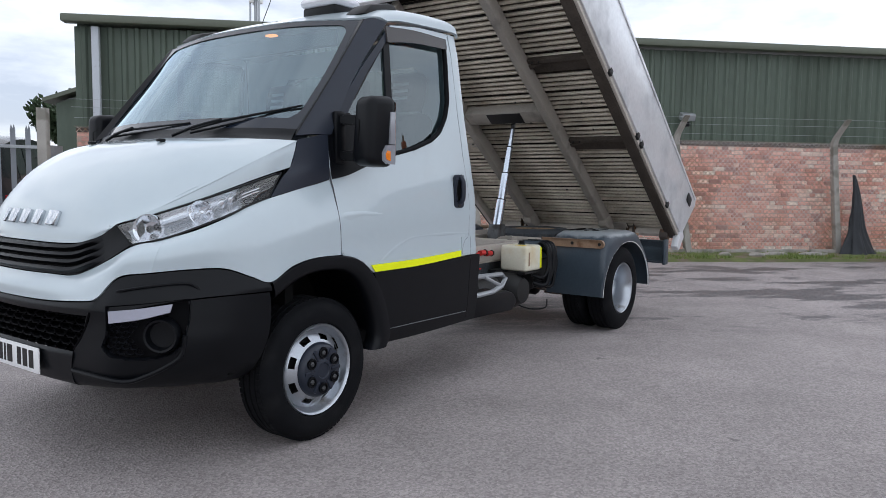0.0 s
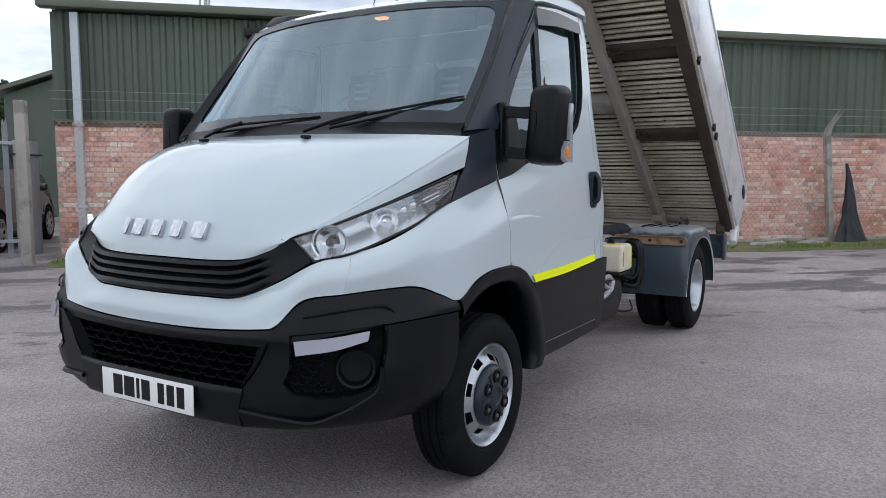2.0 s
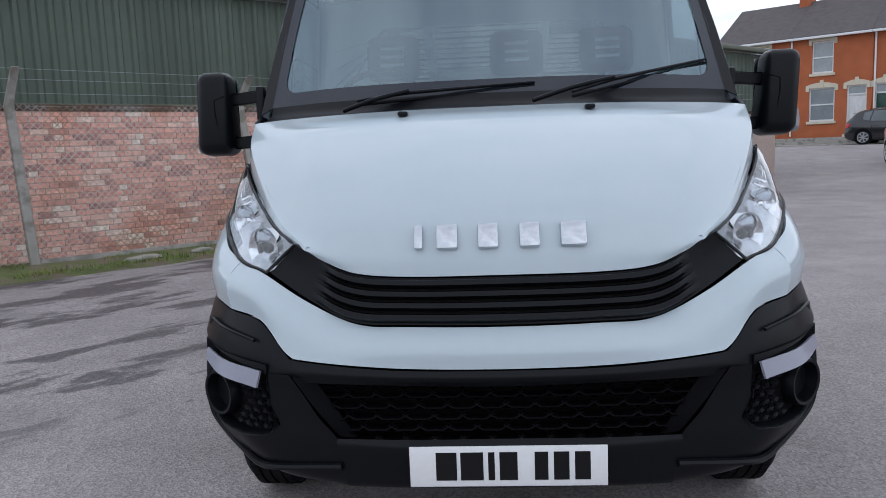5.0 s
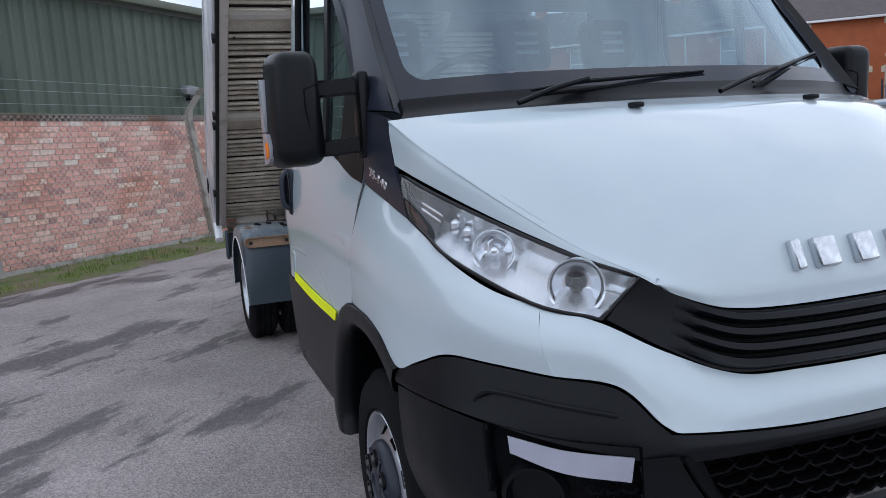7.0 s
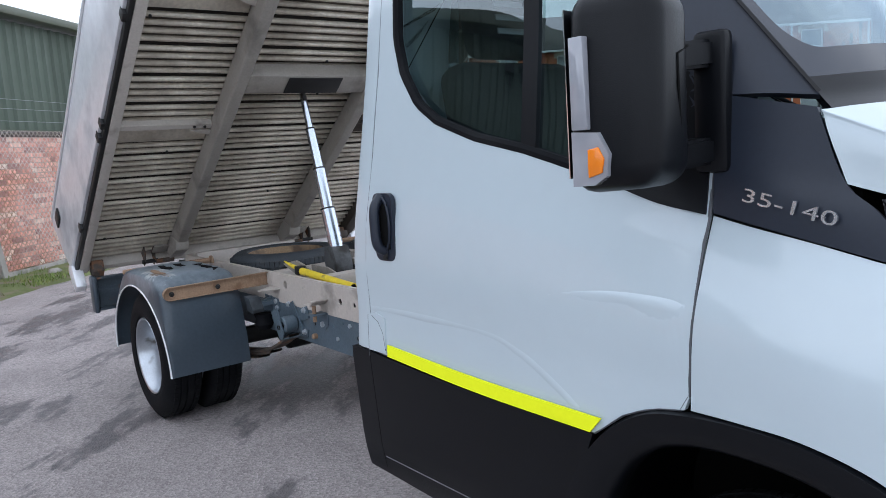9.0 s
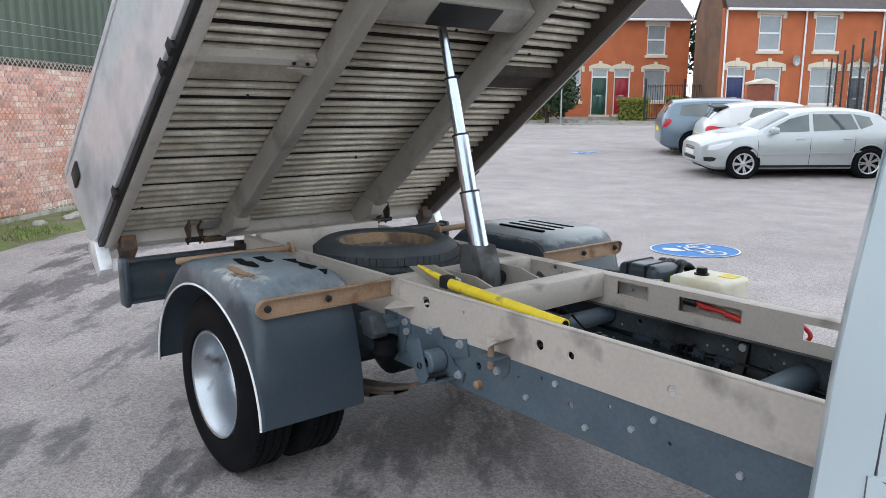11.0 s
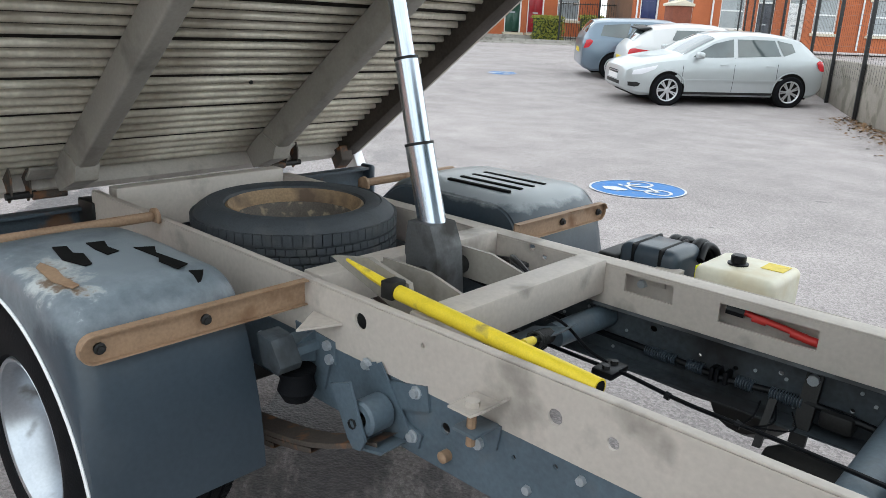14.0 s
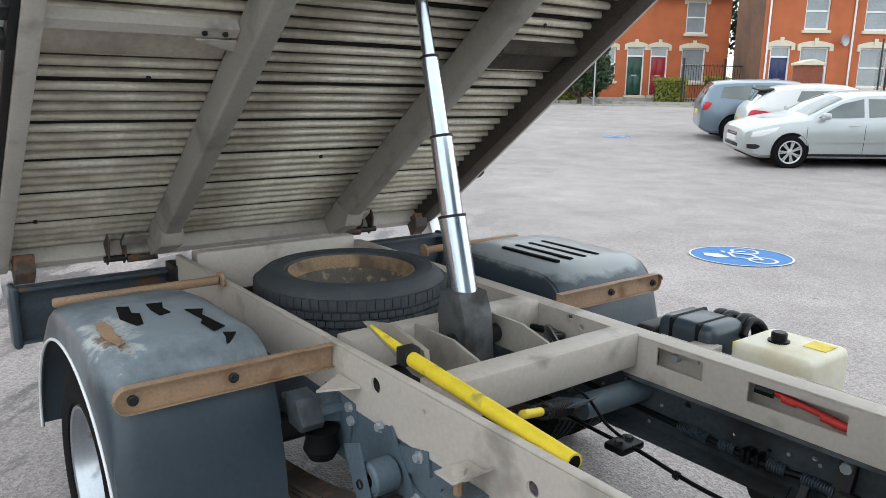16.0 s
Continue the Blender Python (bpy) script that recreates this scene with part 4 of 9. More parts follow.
# telescopic ram
rp = [Vector((-3.10, 0, 0.82)), Vector((-3.175, 0, 1.083)), Vector((-3.236, 0, 1.315)), Vector((-3.300, 0, 1.546)), Vector((-3.386, 0, 1.86))]
ram = part("tipping_ram", tube([rp[0], rp[1]], 0.041, 28), STEEL, truck, "polished multi-stage tipping ram")
for k, r in ((1, 0.034), (2, 0.0265), (3, 0.0195)):
    d = (rp[k + 1] - rp[k]).normalized()
    part("ram_stage", tube([rp[k] - d * 0.02, rp[k + 1]], r, 28), STEEL, ram)
    part("ram_collar", tube([rp[k] - d * 0.006, rp[k] + d * 0.002], r + 0.0085, 28), GREASE, ram)
# body prop
pr = part("body_prop", tube([(-2.90, -0.345, 0.793), (-2.304, -0.388, 0.776)], 0.0192, 18), YPAINT, truck, "worn yellow safety body prop")
part("prop_strap", tube([(-3.07, -0.352, 0.832), (-2.98, -0.349, 0.812), (-2.90, -0.346, 0.797)], [0.004, 0.011, 0.013], 8), YPAINT, pr)
part("prop_clevis", prism([(-2.925, 0.775), (-2.885, 0.775), (-2.885, 0.82), (-2.925, 0.82)], -0.370, -0.322, bev=0.004), GREASE, pr)
part("prop_hole", lathe([(0.015, 0.0), (0.015, 0.002), (0.0, 0.002)], 14, "x", (-2.3045, -0.388, 0.776)), DARK, pr)
part("prop_bracket", prism([(-3.2, 0.80), (-2.95, 0.72), (-2.88, 0.72), (-2.9, 0.80), (-3.05, 0.83)], -0.30, -0.285), BEAM, truck)

# mudguards
FPROF = [(-3.105, 0.325), (-3.125, 0.56), (-3.155, 0.72), (-3.20, 0.80), (-3.27, 0.832), (-3.36, 0.835), (-3.48, 0.836), (-3.60, 0.836), (-3.72, 0.832), (-3.83, 0.80), (-3.98, 0.66), (-4.07, 0.52), (-4.12, 0.33)]


def mudguard(sd, slots):
    y0, y1 = (0.585 if sd < 0 else 0.505), 1.0
    bm = bmesh.new()
    pr_ = [(p.x, p.z) for p in smooth_path([(a, 0, b) for a, b in FPROF], 5)]
    ys = [y0, y0 + 0.05, 0.70, 0.83, y1 - 0.05, y1 - 0.015, y1]
    drop = [0.035, 0.008, 0.0, 0.0, 0.004, 0.014, 0.03]
    g = []
    cx, cz = -3.6, 0.36
    for y, dr in zip(ys, drop):
        row = []
        for x, z in pr_:
            k = max(0.0, min(1.0, (z - 0.45) / 0.3))
            f = 1 - dr * k / 0.5
            row.append(bm.verts.new((cx + (x - cx) * f, sd * y, cz + (z - cz) * f)))
        g.append(row)
    for a, b in zip(g, g[1:]):
        for i in range(len(a) - 1):
            bm.faces.new((a[i], a[i + 1], b[i + 1], b[i]))
    # side skirt down to the wheel arch
    o = [(v.co.x, v.co.z) for v in g[-1]]
    n = len(o)
    arch = [(-3.6 + 0.49 * math.cos(math.pi * i / (n - 1)), 0.325 + 0.425 * math.sin(math.pi * i / (n - 1))) for i in range(n)]
    A = [bm.verts.new((x, sd * (y1 + 0.004), z)) for x, z in arch]
    for i in range(n - 1):
        bm.faces.new((g[-1][i], g[-1][i + 1], A[i + 1], A[i]))
    # inner apron
    bot = [bm.verts.new((v.co.x, sd * y0, max(0.60, v.co.z - 0.22) if v.co.z > 0.6 else v.co.z)) for v in g[0]]
    for i in range(n - 1):
        bm.faces.new((g[0][i], g[0][i + 1], bot[i + 1], bot[i]))
    bmesh.ops.remove_doubles(bm, verts=bm.verts, dist=1e-5)
    fs = list(bm.faces)
    r = bmesh.ops.solidify(bm, geom=fs, thickness=0.006)
    ob = part("mudguard", bm, FENDER, truck, "dark grey plastic twin-wheel mudguard", angle=50)
    part("arch_trim", tube([(x, sd * (y1 + 0.006), z) for x, z in arch], 0.0045, 6), WHITEP, ob, "thin white edging strip")
    for k in range(slots):
        y = 0.60 + k * 0.072
        part("vent_slot", box((-3.60, sd * y - 0.010, 0.836), (-3.30, sd * y + 0.010, 0.8450), 0.0015), DARK, ob)
    return ob


mgR = mudguard(-1, 0)
mgR.data.materials[0] = WORNTOP
mgL = mudguard(1, 4)
mgL.data.materials[0] = DUST_SHEEN_TOP
# broken slots in the scuffed right mudguard
SLOTS = (((-3.60, -0.862), (-3.585, -0.832), (-3.52, -0.842), (-3.50, -0.825), (-3.41, -0.842), (-3.403, -0.861), (-3.483, -0.882)), ((-3.585, -0.785), (-3.575, -0.742), (-3.52, -0.757), (-3.47, -0.752), (-3.457, -0.785), (-3.52, -0.79)), ((-3.475, -0.712), (-3.45, -0.668), (-3.40, -0.69), (-3.27, -0.676), (-3.25, -0.712), (-3.33, -0.718), (-3.36, -0.703)), ((-3.222, -0.70), (-3.205, -0.672), (-3.175, -0.69), (-3.14, -0.715), (-3.135, -0.725), (-3.19, -0.706)))
for pl in SLOTS:
    part("vent_slot", prism(pl, 0.8365, 0.8392, "z"), DARK, mgR)
part("torn_hole", prism([(-3.47, -0.945), (-3.50, -0.925), (-3.43, -0.915), (-3.36, -0.925), (-3.29, -0.92), (-3.275, -0.94), (-3.35, -0.955), (-3.42, -0.95)], 0.8335, 0.8362, "z"), RUSTW, mgR, "rusty torn hole")
for sd in (-1, 1):
    x, z = -3.165, 0.745
    # pressed channel: web, turned lips above and below, rounded outer end
    outer = [(0.960 + 0.034 * math.sin(q), z + 0.002 - 0.034 * math.cos(q)) for q in np.linspace(0, math.pi, 13)]
    rim = [(0.432, z - 0.032)] + outer + [(0.432, z + 0.036)]
    bm = add_prism(bmesh.new(), [(sd * p[0], p[1]) for p in rim], x + 0.020, x + 0.025, "x")
    lip = [Vector((p[0], p[1], 0)) for p in rim]
    for depth_, i0, i1 in ((0.020, 8, len(lip) - 1), (0.013, 0, 8)):
        for p, q in zip(lip[i0:i1], lip[i0 + 1:i1 + 1]):
            o = Vector((-(q - p).y, (q - p).x, 0)).normalized() * 0.0035
            vs = [bm.verts.new((x + 0.024 + dx, sd * v.x, v.y)) for dx in (0, depth_) for v in (p, q, q + o, p + o)]
            for f in ((0, 1, 2, 3), (4, 5, 6, 7), (0, 1, 5, 4), (1, 2, 6, 5), (2, 3, 7, 6), (3, 0, 4, 7)):
                bm.faces.new([vs[k] for k in f])
    b_ = part("mudguard_bracket", bm, RUSTW, truck, "tan primed steel mudguard bracket")
    for y in (0.95, 0.71):
        part("bolt", lathe([(0.013, 0.026), (0.013, 0.032), (0.008, 0.034), (0.008, 0.040), (0.0, 0.041)], 10, "x", (x, sd * y, z)), GREASE, b_)
    part("mudguard_bracket", box((-3.93, min(sd * 0.97, sd * 0.4462), 0.775), (-3.90, max(sd * 0.97, sd * 0.4462), 0.805), 0.010, 3), RUSTW, truck, "tan primed steel mudguard bracket")
    part("bracket_foot", prism([(-3.945, 0.770), (-3.885, 0.770), (-3.885, 0.798), (-3.897, 0.812), (-3.915, 0.817), (-3.933, 0.812), (-3.945, 0.798)], sd * 0.4325, sd * 0.446, bev=0.003), RUSTW, truck)
# rear beam
bm = bmesh.new()
add_prism(bm, [(-4.50, 0.49), (-4.50, 0.502), (-4.545, 0.507), (-4.548, 0.56), (-4.53, 0.59), (-4.53, 0.62), (-4.548, 0.64), (-4.545, 0.69), (-4.50, 0.694), (-4.50, 0.706), (-4.56, 0.706), (-4.56, 0.49)], -0.985, 0.985, "y")
rb = part("rear_beam", bm, RBEAM, truck, "battered rusty dark blue rear under-run beam")
for y in (-1.0, 1.0):
    part("end_cap", box((-4.575, y - 0.016, 0.475), (-4.485, y + 0.016, 0.718), 0.014, 3), FENDER, rb, "dark plastic end cap")
for y in (-0.41, 0.41):
    part("beam_hanger", box((-4.53, y - 0.03, 0.56), (-4.40, y + 0.03, 0.74), 0.005), GREASE, rb)
    for k in range(3):
        part("bolt", lathe([(0.014, 0.0), (0.013, 0.012), (0.0, 0.013)], 6, "x", (-4.529, y - 0.09 * (1 if y > 0 else -1) * (k + 1) * 0.5, 0.60 + 0.03 * (k % 2))), RIM, rb)
# axles, springs, shafts
part("rear_axle", tube([(RX, -0.55, 0.352), (RX, -0.2, 0.352), (RX, -0.14, 0.352), (RX, 0.14, 0.352), (RX, 0.2, 0.352), (RX, 0.55, 0.352)], [0.05, 0.055, 0.14, 0.14, 0.055, 0.05], 18), GREASE, truck)
part("propshaft", tube([(RX + 0.1, -0.05, 0.34), (-1.2, -0.24, 0.36)], 0.035, 14), GREASE, truck)
for sd in (-1, 1):
    pts = smooth_path([(-4.25, sd * 0.47, 0.48), (-3.9, sd * 0.47, 0.36), (RX, sd * 0.47, 0.30), (-3.1, sd * 0.47, 0.37), (-2.78, sd * 0.47, 0.50)], 5)
    bm = bmesh.new()
    for j in range(3):
        q = pts[2 + 2 * j: len(pts) - 2 - 2 * j] if j else pts
        A = []
        for p in q:
            z = p.z - j * 0.017
            A.append([bm.verts.new((p.x, p.y + a, z + b)) for a, b in ((-0.035, 0), (0.035, 0), (0.035, -0.014), (-0.035, -0.014))])
        for u, v in zip(A, A[1:]):
            for k in range(4):
                bm.faces.new((u[k], u[(k + 1) % 4], v[(k + 1) % 4], v[k]))
    part("leaf_spring", bm, RUSTY, truck, "rusty leaf spring")
    ya = lambda v: sd * v
    hb = part("spring_hanger", prism([(-2.92, 0.625), (-2.87, 0.645), (-2.84, 0.61), (-2.70, 0.645), (-2.69, 0.585), (-2.79, 0.555), (-2.76, 0.53), (-2.71, 0.52), (-2.72, 0.48), (-2.80, 0.475), (-2.86, 0.53)], ya(0.426), ya(0.434)), BLUEG, truck, "blue-grey spring hanger bracket")
    part("outer_plate", prism([(-2.915, 0.605), (-2.85, 0.632), (-2.795, 0.505), (-2.81, 0.475), (-2.835, 0.47), (-2.855, 0.49)], ya(0.522), ya(0.529)), BLUEG, hb)
    part("inner_plate", prism([(-2.885, 0.63), (-2.845, 0.655), (-2.745, 0.52), (-2.765, 0.485), (-2.80, 0.485)], ya(0.4345), ya(0.440)), BLUEG, hb)
    part("lower_plate", prism([(-2.86, 0.485), (-2.835, 0.468), (-2.75, 0.487), (-2.745, 0.495), (-2.832, 0.476), (-2.855, 0.492)], ya(0.4405), ya(0.5215)), BLUEG, hb)
    part("bush", lathe([(0.02, -0.036), (0.036, -0.036), (0.043, -0.03), (0.043, 0.03), (0.036, 0.036), (0.02, 0.036)], 26, "y", (-2.825, ya(0.481), 0.545)), BLUEG, hb)
    part("bush_bolt", lathe([(0.012, -0.055), (0.012, 0.052), (0.0, 0.052)], 6, "y", (-2.835, ya(0.481), 0.535)), GREASE, hb)
    for bx, bz in ((-2.895, 0.632), (-2.73, 0.62), (-2.738, 0.507)):
        part("bolt", lathe([(0.016, 0.0), (0.016, 0.004), (0.011, 0.005), (0.011, 0.014), (0.0, 0.015)], 8, "y", (0, 0, 0)), ZINC, hb, m=pose(bx, ya(0.434), bz, 0, 0, 0 if sd > 0 else 180))
    b2 = part("body_mount", prism([(-2.56, 0.683), (-2.50, 0.683), (-2.47, 0.705), (-2.472, 0.709), (-2.502, 0.688), (-2.56, 0.688)], ya(0.434), ya(0.52)), BEIGE, truck, "sub-frame fixing bracket")
    part("mount_bolt", lathe([(0.016, 0.688), (0.016, 0.70), (0.008, 0.702), (0.0, 0.703)], 6, "z", (-2.525, ya(0.485), 0)), BEIGE, b2)
    part("mount_rod", tube([(-2.525, ya(0.485), 0.60), (-2.525, ya(0.485), 0.688)], 0.010, 8), RUSTW, b2)
    part("lower_mount", prism([(-2.56, 0.635), (-2.49, 0.635), (-2.50, 0.575), (-2.53, 0.55), (-2.555, 0.56)], ya(0.426), ya(0.433)), BLUEG, b2)
    part("lower_lug", box((-2.555, min(ya(0.4335), ya(0.51)), 0.632), (-2.495, max(ya(0.4335), ya(0.51)), 0.64), 0.002), BLUEG, b2)
    part("bolt", lathe([(0.015, 0.0), (0.014, 0.010), (0.0, 0.012)], 8, "y"), ZINC, b2, m=pose(-2.545, ya(0.433), 0.575, 0, 0, 0 if sd > 0 else 180))
    part("rail_plug", lathe([(0.014, 0.0), (0.014, 0.02), (0.006, 0.026), (0.0, 0.026)], 10, "y"), RUSTW, truck, m=pose(-2.637, ya(0.425), 0.501, 0, 0, 0 if sd > 0 else 180))
    b3 = part("bump_stop_bracket", prism([(-3.18, 0.655), (-3.02, 0.645), (-3.015, 0.585), (-3.04, 0.575), (-3.06, 0.50), (-3.16, 0.50)], ya(0.426), ya(0.434)), BLUEG, truck, "blue-grey bump stop bracket")
    part("bracket_nose", prism([(-3.16, 0.665), (-3.10, 0.66), (-3.06, 0.60), (-3.07, 0.58), (-3.14, 0.585)], ya(0.50), ya(0.565), bev=0.002), DARKBLUEG, b3)
    part("bracket_arm", prism([(-3.15, 0.64), (-3.08, 0.63), (-3.075, 0.61), (-3.15, 0.62)], ya(0.4345), ya(0.4995)), BLUEG, b3)
    part("bracket_web", prism([(ya(0.4345), 0.655), (ya(0.50), 0.63), (ya(0.50), 0.59), (ya(0.4345), 0.57)], -3.10, -3.094, "x"), BLUEG, b3)
    for bx, bz in ((-3.044, 0.63), (-3.035, 0.595), (-3.15, 0.54)):
        part("bolt", lathe([(0.014, 0.0), (0.013, 0.010), (0.0, 0.012)], 8, "y"), ZINC, b3, m=pose(bx, ya(0.434), bz, 0, 0, 0 if sd > 0 else 180))
    part("bump_rubber", lathe([(0.0, 0.48), (0.035, 0.482), (0.05, 0.51), (0.042, 0.54), (0.05, 0.565), (0.0, 0.566)], 18, "z", (-3.10, ya(0.49), 0)), RUBBER, b3)
    part("wedge_bracket", prism([(-3.10, ya(0.434)), (-2.99, ya(0.434)), (-3.03, ya(0.54))], 0.70, 0.706, "z"), BEIGE, truck)
# inner tube cross member, brake rods and cables
part("tube_member", tube([(-2.78, 0.17, 0.568), (-2.752, 0.417, 0.578)], 0.037, 24), BLUEG, truck, "blue-grey tubular chassis cross member")
part("tube_member", tube([(-1.93, -0.41, 0.53), (-1.93, 0.417, 0.53)], 0.05, 24), BLUEG, truck, "blue-grey tubular chassis cross member")
ra, rb_ = Vector((-2.58, -0.256, 0.734)), Vector((-2.765, 0.16, 0.585))
part("brake_rod", tube([ra, ra.lerp(rb_, 0.25)], 0.011, 12), YPAINT, truck, "yellow rod end")
part("brake_rod", tube([ra.lerp(rb_, 0.2), rb_], 0.008, 10), GREASE, truck)
ax = (rb_ - ra).normalized()
u1 = ax.cross(Vector((0, 0, 1))).normalized()
u2 = ax.cross(u1)
part("coil_spring", tube([ra.lerp(rb_, 0.28 + 0.42 * k / 110) + u1 * 0.019 * math.cos(k * 0.75) + u2 * 0.019 * math.sin(k * 0.75) for k in range(111)], 0.0035, 6), GREASE, truck)
part("rod_plate", prism([(-2.80, 0.60), (-2.70, 0.625), (-2.66, 0.66), (-2.70, 0.64), (-2.80, 0.612)], -0.02, 0.10), BLUEG, truck)
part("hand_brake_cable", tube(smooth_path([(-2.86, 0.05, 0.60), (-2.70, 0.045, 0.60), (-2.56, 0.03, 0.605), (-2.47, 0.03, 0.606), (-2.3, 0.01, 0.60), (-2.054, 0.0, 0.60), (-1.7, 0.0, 0.58), (-1.3, 0.0, 0.55)], 6), 0.0055, 7), BLACKP, truck)
part("hand_brake_cable", tube(smooth_path([(-2.78, 0.12, 0.63), (-2.74, 0.10, 0.655), (-2.68, 0.09, 0.645), (-2.60, 0.06, 0.62), (-2.53, 0.045, 0.61)], 6), 0.0045, 7), BLACKP, truck)
cc = part("cable_clamp", box((-2.545, -0.01, 0.592), (-2.485, 0.075, 0.612), 0.006), BLACKP, truck, "small black cable clamp block")
for dy in (0.012, 0.052):
    part("clamp_bolt", lathe([(0.011, 0.612), (0.010, 0.62), (0.0, 0.621)], 8, "z", (-2.515, dy, 0)), GREASE, cc)
for x, y in ((-2.35, 0.015), (-2.18, 0.005)):
    part("cable_tie", tube([(x - 0.006, y, 0.6), (x + 0.006, y, 0.598)], 0.010, 8), BLACKP, truck)
# corrugated conduit along the far rail
part("conduit", tube(smooth_path([(-3.3, 0.40, 0.56), (-2.9, 0.395, 0.53), (-2.62, 0.385, 0.525), (-2.5, 0.392, 0.518), (-2.35, 0.385, 0.515), (-2.2, 0.392, 0.525), (-2.05, 0.385, 0.522), (-1.8, 0.39, 0.50), (-1.3, 0.39, 0.5)], 6), 0.010, 8), BLACKP, truck)
for x0, x1 in ((-2.60, -2.50), (-2.47, -2.42), (-2.33, -2.28), (-2.24, -2.15)):
    pr_ = []
    for k in range(int((x1 - x0) / 0.007)):
        pr_ += [(0.012, x0 + k * 0.007), (0.017, x0 + k * 0.007 + 0.002), (0.017, x0 + k * 0.007 + 0.004), (0.012, x0 + k * 0.007 + 0.006)]
    part("ribbed_sleeve", lathe(pr_, 12, "x", (0, 0.389, 0.519)), FENDER, truck)
for x in (-2.40, -2.385, -2.36):
    part("conduit_clip", box((x, 0.37, 0.50), (x + 0.012, 0.411, 0.54), 0.004), BLACKP, truck)
br = part("valve_bracket", prism([(0.345, 0.42), (0.36, 0.42), (0.417, 0.56), (0.417, 0.60), (0.405, 0.60)], -2.165, -2.125, "x"), GREASE, truck, "dark bracket with a zinc bolt")
part("bolt", lathe([(0.016, 0.0), (0.015, 0.012), (0.0, 0.013)], 8, "y"), ZINC, br, m=pose(-2.145, 0.404, 0.585, 0, 0, 180))
part("valve_body", box((-2.11, 0.36, 0.48), (-2.03, 0.41, 0.53), 0.012), GREASE, truck)
part("bracket_leg", prism([(0.30, 0.40), (0.315, 0.40), (0.40, 0.52), (0.39, 0.53)], -2.235, -2.215, "x"), GREASE, truck)
part("silencer", tube([(-2.20, 0.30, 0.36), (-2.16, 0.30, 0.36), (-1.75, 0.29, 0.36), (-1.70, 0.29, 0.36)], [0.05, 0.075, 0.075, 0.05], 26), GREASE, truck)
for k in range(3):
    part("hanging_wire", tube(smooth_path([(-2.25 + 0.04 * k, 0.36, 0.50), (-2.25 + 0.05 * k, 0.32, 0.47), (-2.28 + 0.02 * k, 0.30, 0.43 + 0.01 * k)], 4), 0.0025, 5), BLACKP, truck)
rng_ = random.Random(11)
for k in range(14):
    x, z = rng_.uniform(-2.95, -1.5), rng_.uniform(0.48, 0.61)
    part("rivet", lathe([(0.005, 0.0), (0.005, -0.003), (0.0, -0.004)], 8, "y", (x, 0.418, z)), ZINC, truck)
for x, z in ((-2.42, 0.52), (-2.30, 0.60), (-2.18, 0.50), (-2.02, 0.55), (-1.95, 0.60), (-1.7, 0.54), (-3.35, 0.56), (-3.45, 0.52)):
    part("rail_bolt", lathe([(0.011, 0.0), (0.010, -0.009), (0.0, -0.010)], 6, "y", (x, -0.425, z)), ZINC, truck)
part("hose", tube(smooth_path([(-2.38, 0.40, 0.715), (-2.30, 0.40, 0.705), (-2.2, 0.405, 0.69), (-2.12, 0.41, 0.675), (-1.98, 0.41, 0.66)], 6), 0.0085, 10), REDH, truck, "red hydraulic hose")
for x in (-2.30, -2.20, -2.17):
    part("hose_end", tube([(x - 0.018, 0.40, 0.703 + (x + 2.3) * -0.13), (x + 0.018, 0.403, 0.699 + (x + 2.3) * -0.13)], 0.0115, 10), REDH, truck)
part("union", tube([(-2.385, 0.39, 0.715), (-2.34, 0.40, 0.71)], 0.018, 8), BLACKP, truck)
part("slot_back", box((-2.72, 0.437, 0.64), (-2.10, 0.441, 0.755)), BEIGE, truck, "grey-beige backing plate")
part("bolt", lathe([(0.013, 0.0), (0.012, 0.02), (0.0, 0.022)], 8, "y"), ZINC, truck, m=pose(-2.655, 0.4365, 0.70, 0, 0, 180))
for k in range(4):
    part("hose", tube(smooth_path([(-2.95 + k * 0.03, 0.16, 0.72), (-3.0, 0.25, 0.70 + 0.01 * k), (-3.02 - 0.02 * k, 0.33, 0.69), (-3.3, 0.34, 0.66)], 6), 0.011, 8), BLACKP, truck)
# tank
tank = part("oil_tank", box((-2.55, 0.525, 0.578), (-2.315, 0.75, 0.768), 0.022, 3), TANKP, truck, "yellowed translucent white plastic oil tank")
part("filler_cap", lathe([(0.03, 0.763), (0.03, 0.773), (0.022, 0.775), (0.022, 0.793), (0.018, 0.797), (0.0, 0.797)], 18, "z", (-2.46, 0.625, 0)), BLACKP, tank)
part("sticker", box((-2.5525, 0.545, 0.67), (-2.5505, 0.58, 0.757)), YELLOW, tank, "yellow warning sticker")
part("level_scale", box((-2.37, 0.7505, 0.62), (-2.35, 0.7518, 0.72)), RUSTW, tank, "printed level scale")
part("cable_strap", box((-2.545, 0.7502, 0.595), (-2.525, 0.752, 0.75)), YELLOW, tank, "yellow strap")
part("sticker", box((-2.40, 0.64, 0.7685), (-2.335, 0.71, 0.77)), YPAINT, tank, "yellow sticker")
part("tank_shelf", box((-2.56, 0.435, 0.563), (-2.30, 0.75, 0.576)), GREASE, truck)
pb = part("power_pack", box((-2.80, 0.52, 0.65), (-2.60, 0.70, 0.785), 0.03, 4), FENDER, truck, "black hydraulic valve and cover")
for q_ in (-2.745, -2.655):
    part("cover_strap", box((q_ - 0.008, 0.515, 0.70), (q_ + 0.008, 0.705, 0.789), 0.01), BLACKP, pb)
part("pack_cover", box((-2.87, 0.50, 0.63), (-2.79, 0.72, 0.74), 0.02, 3), GREASE, pb)
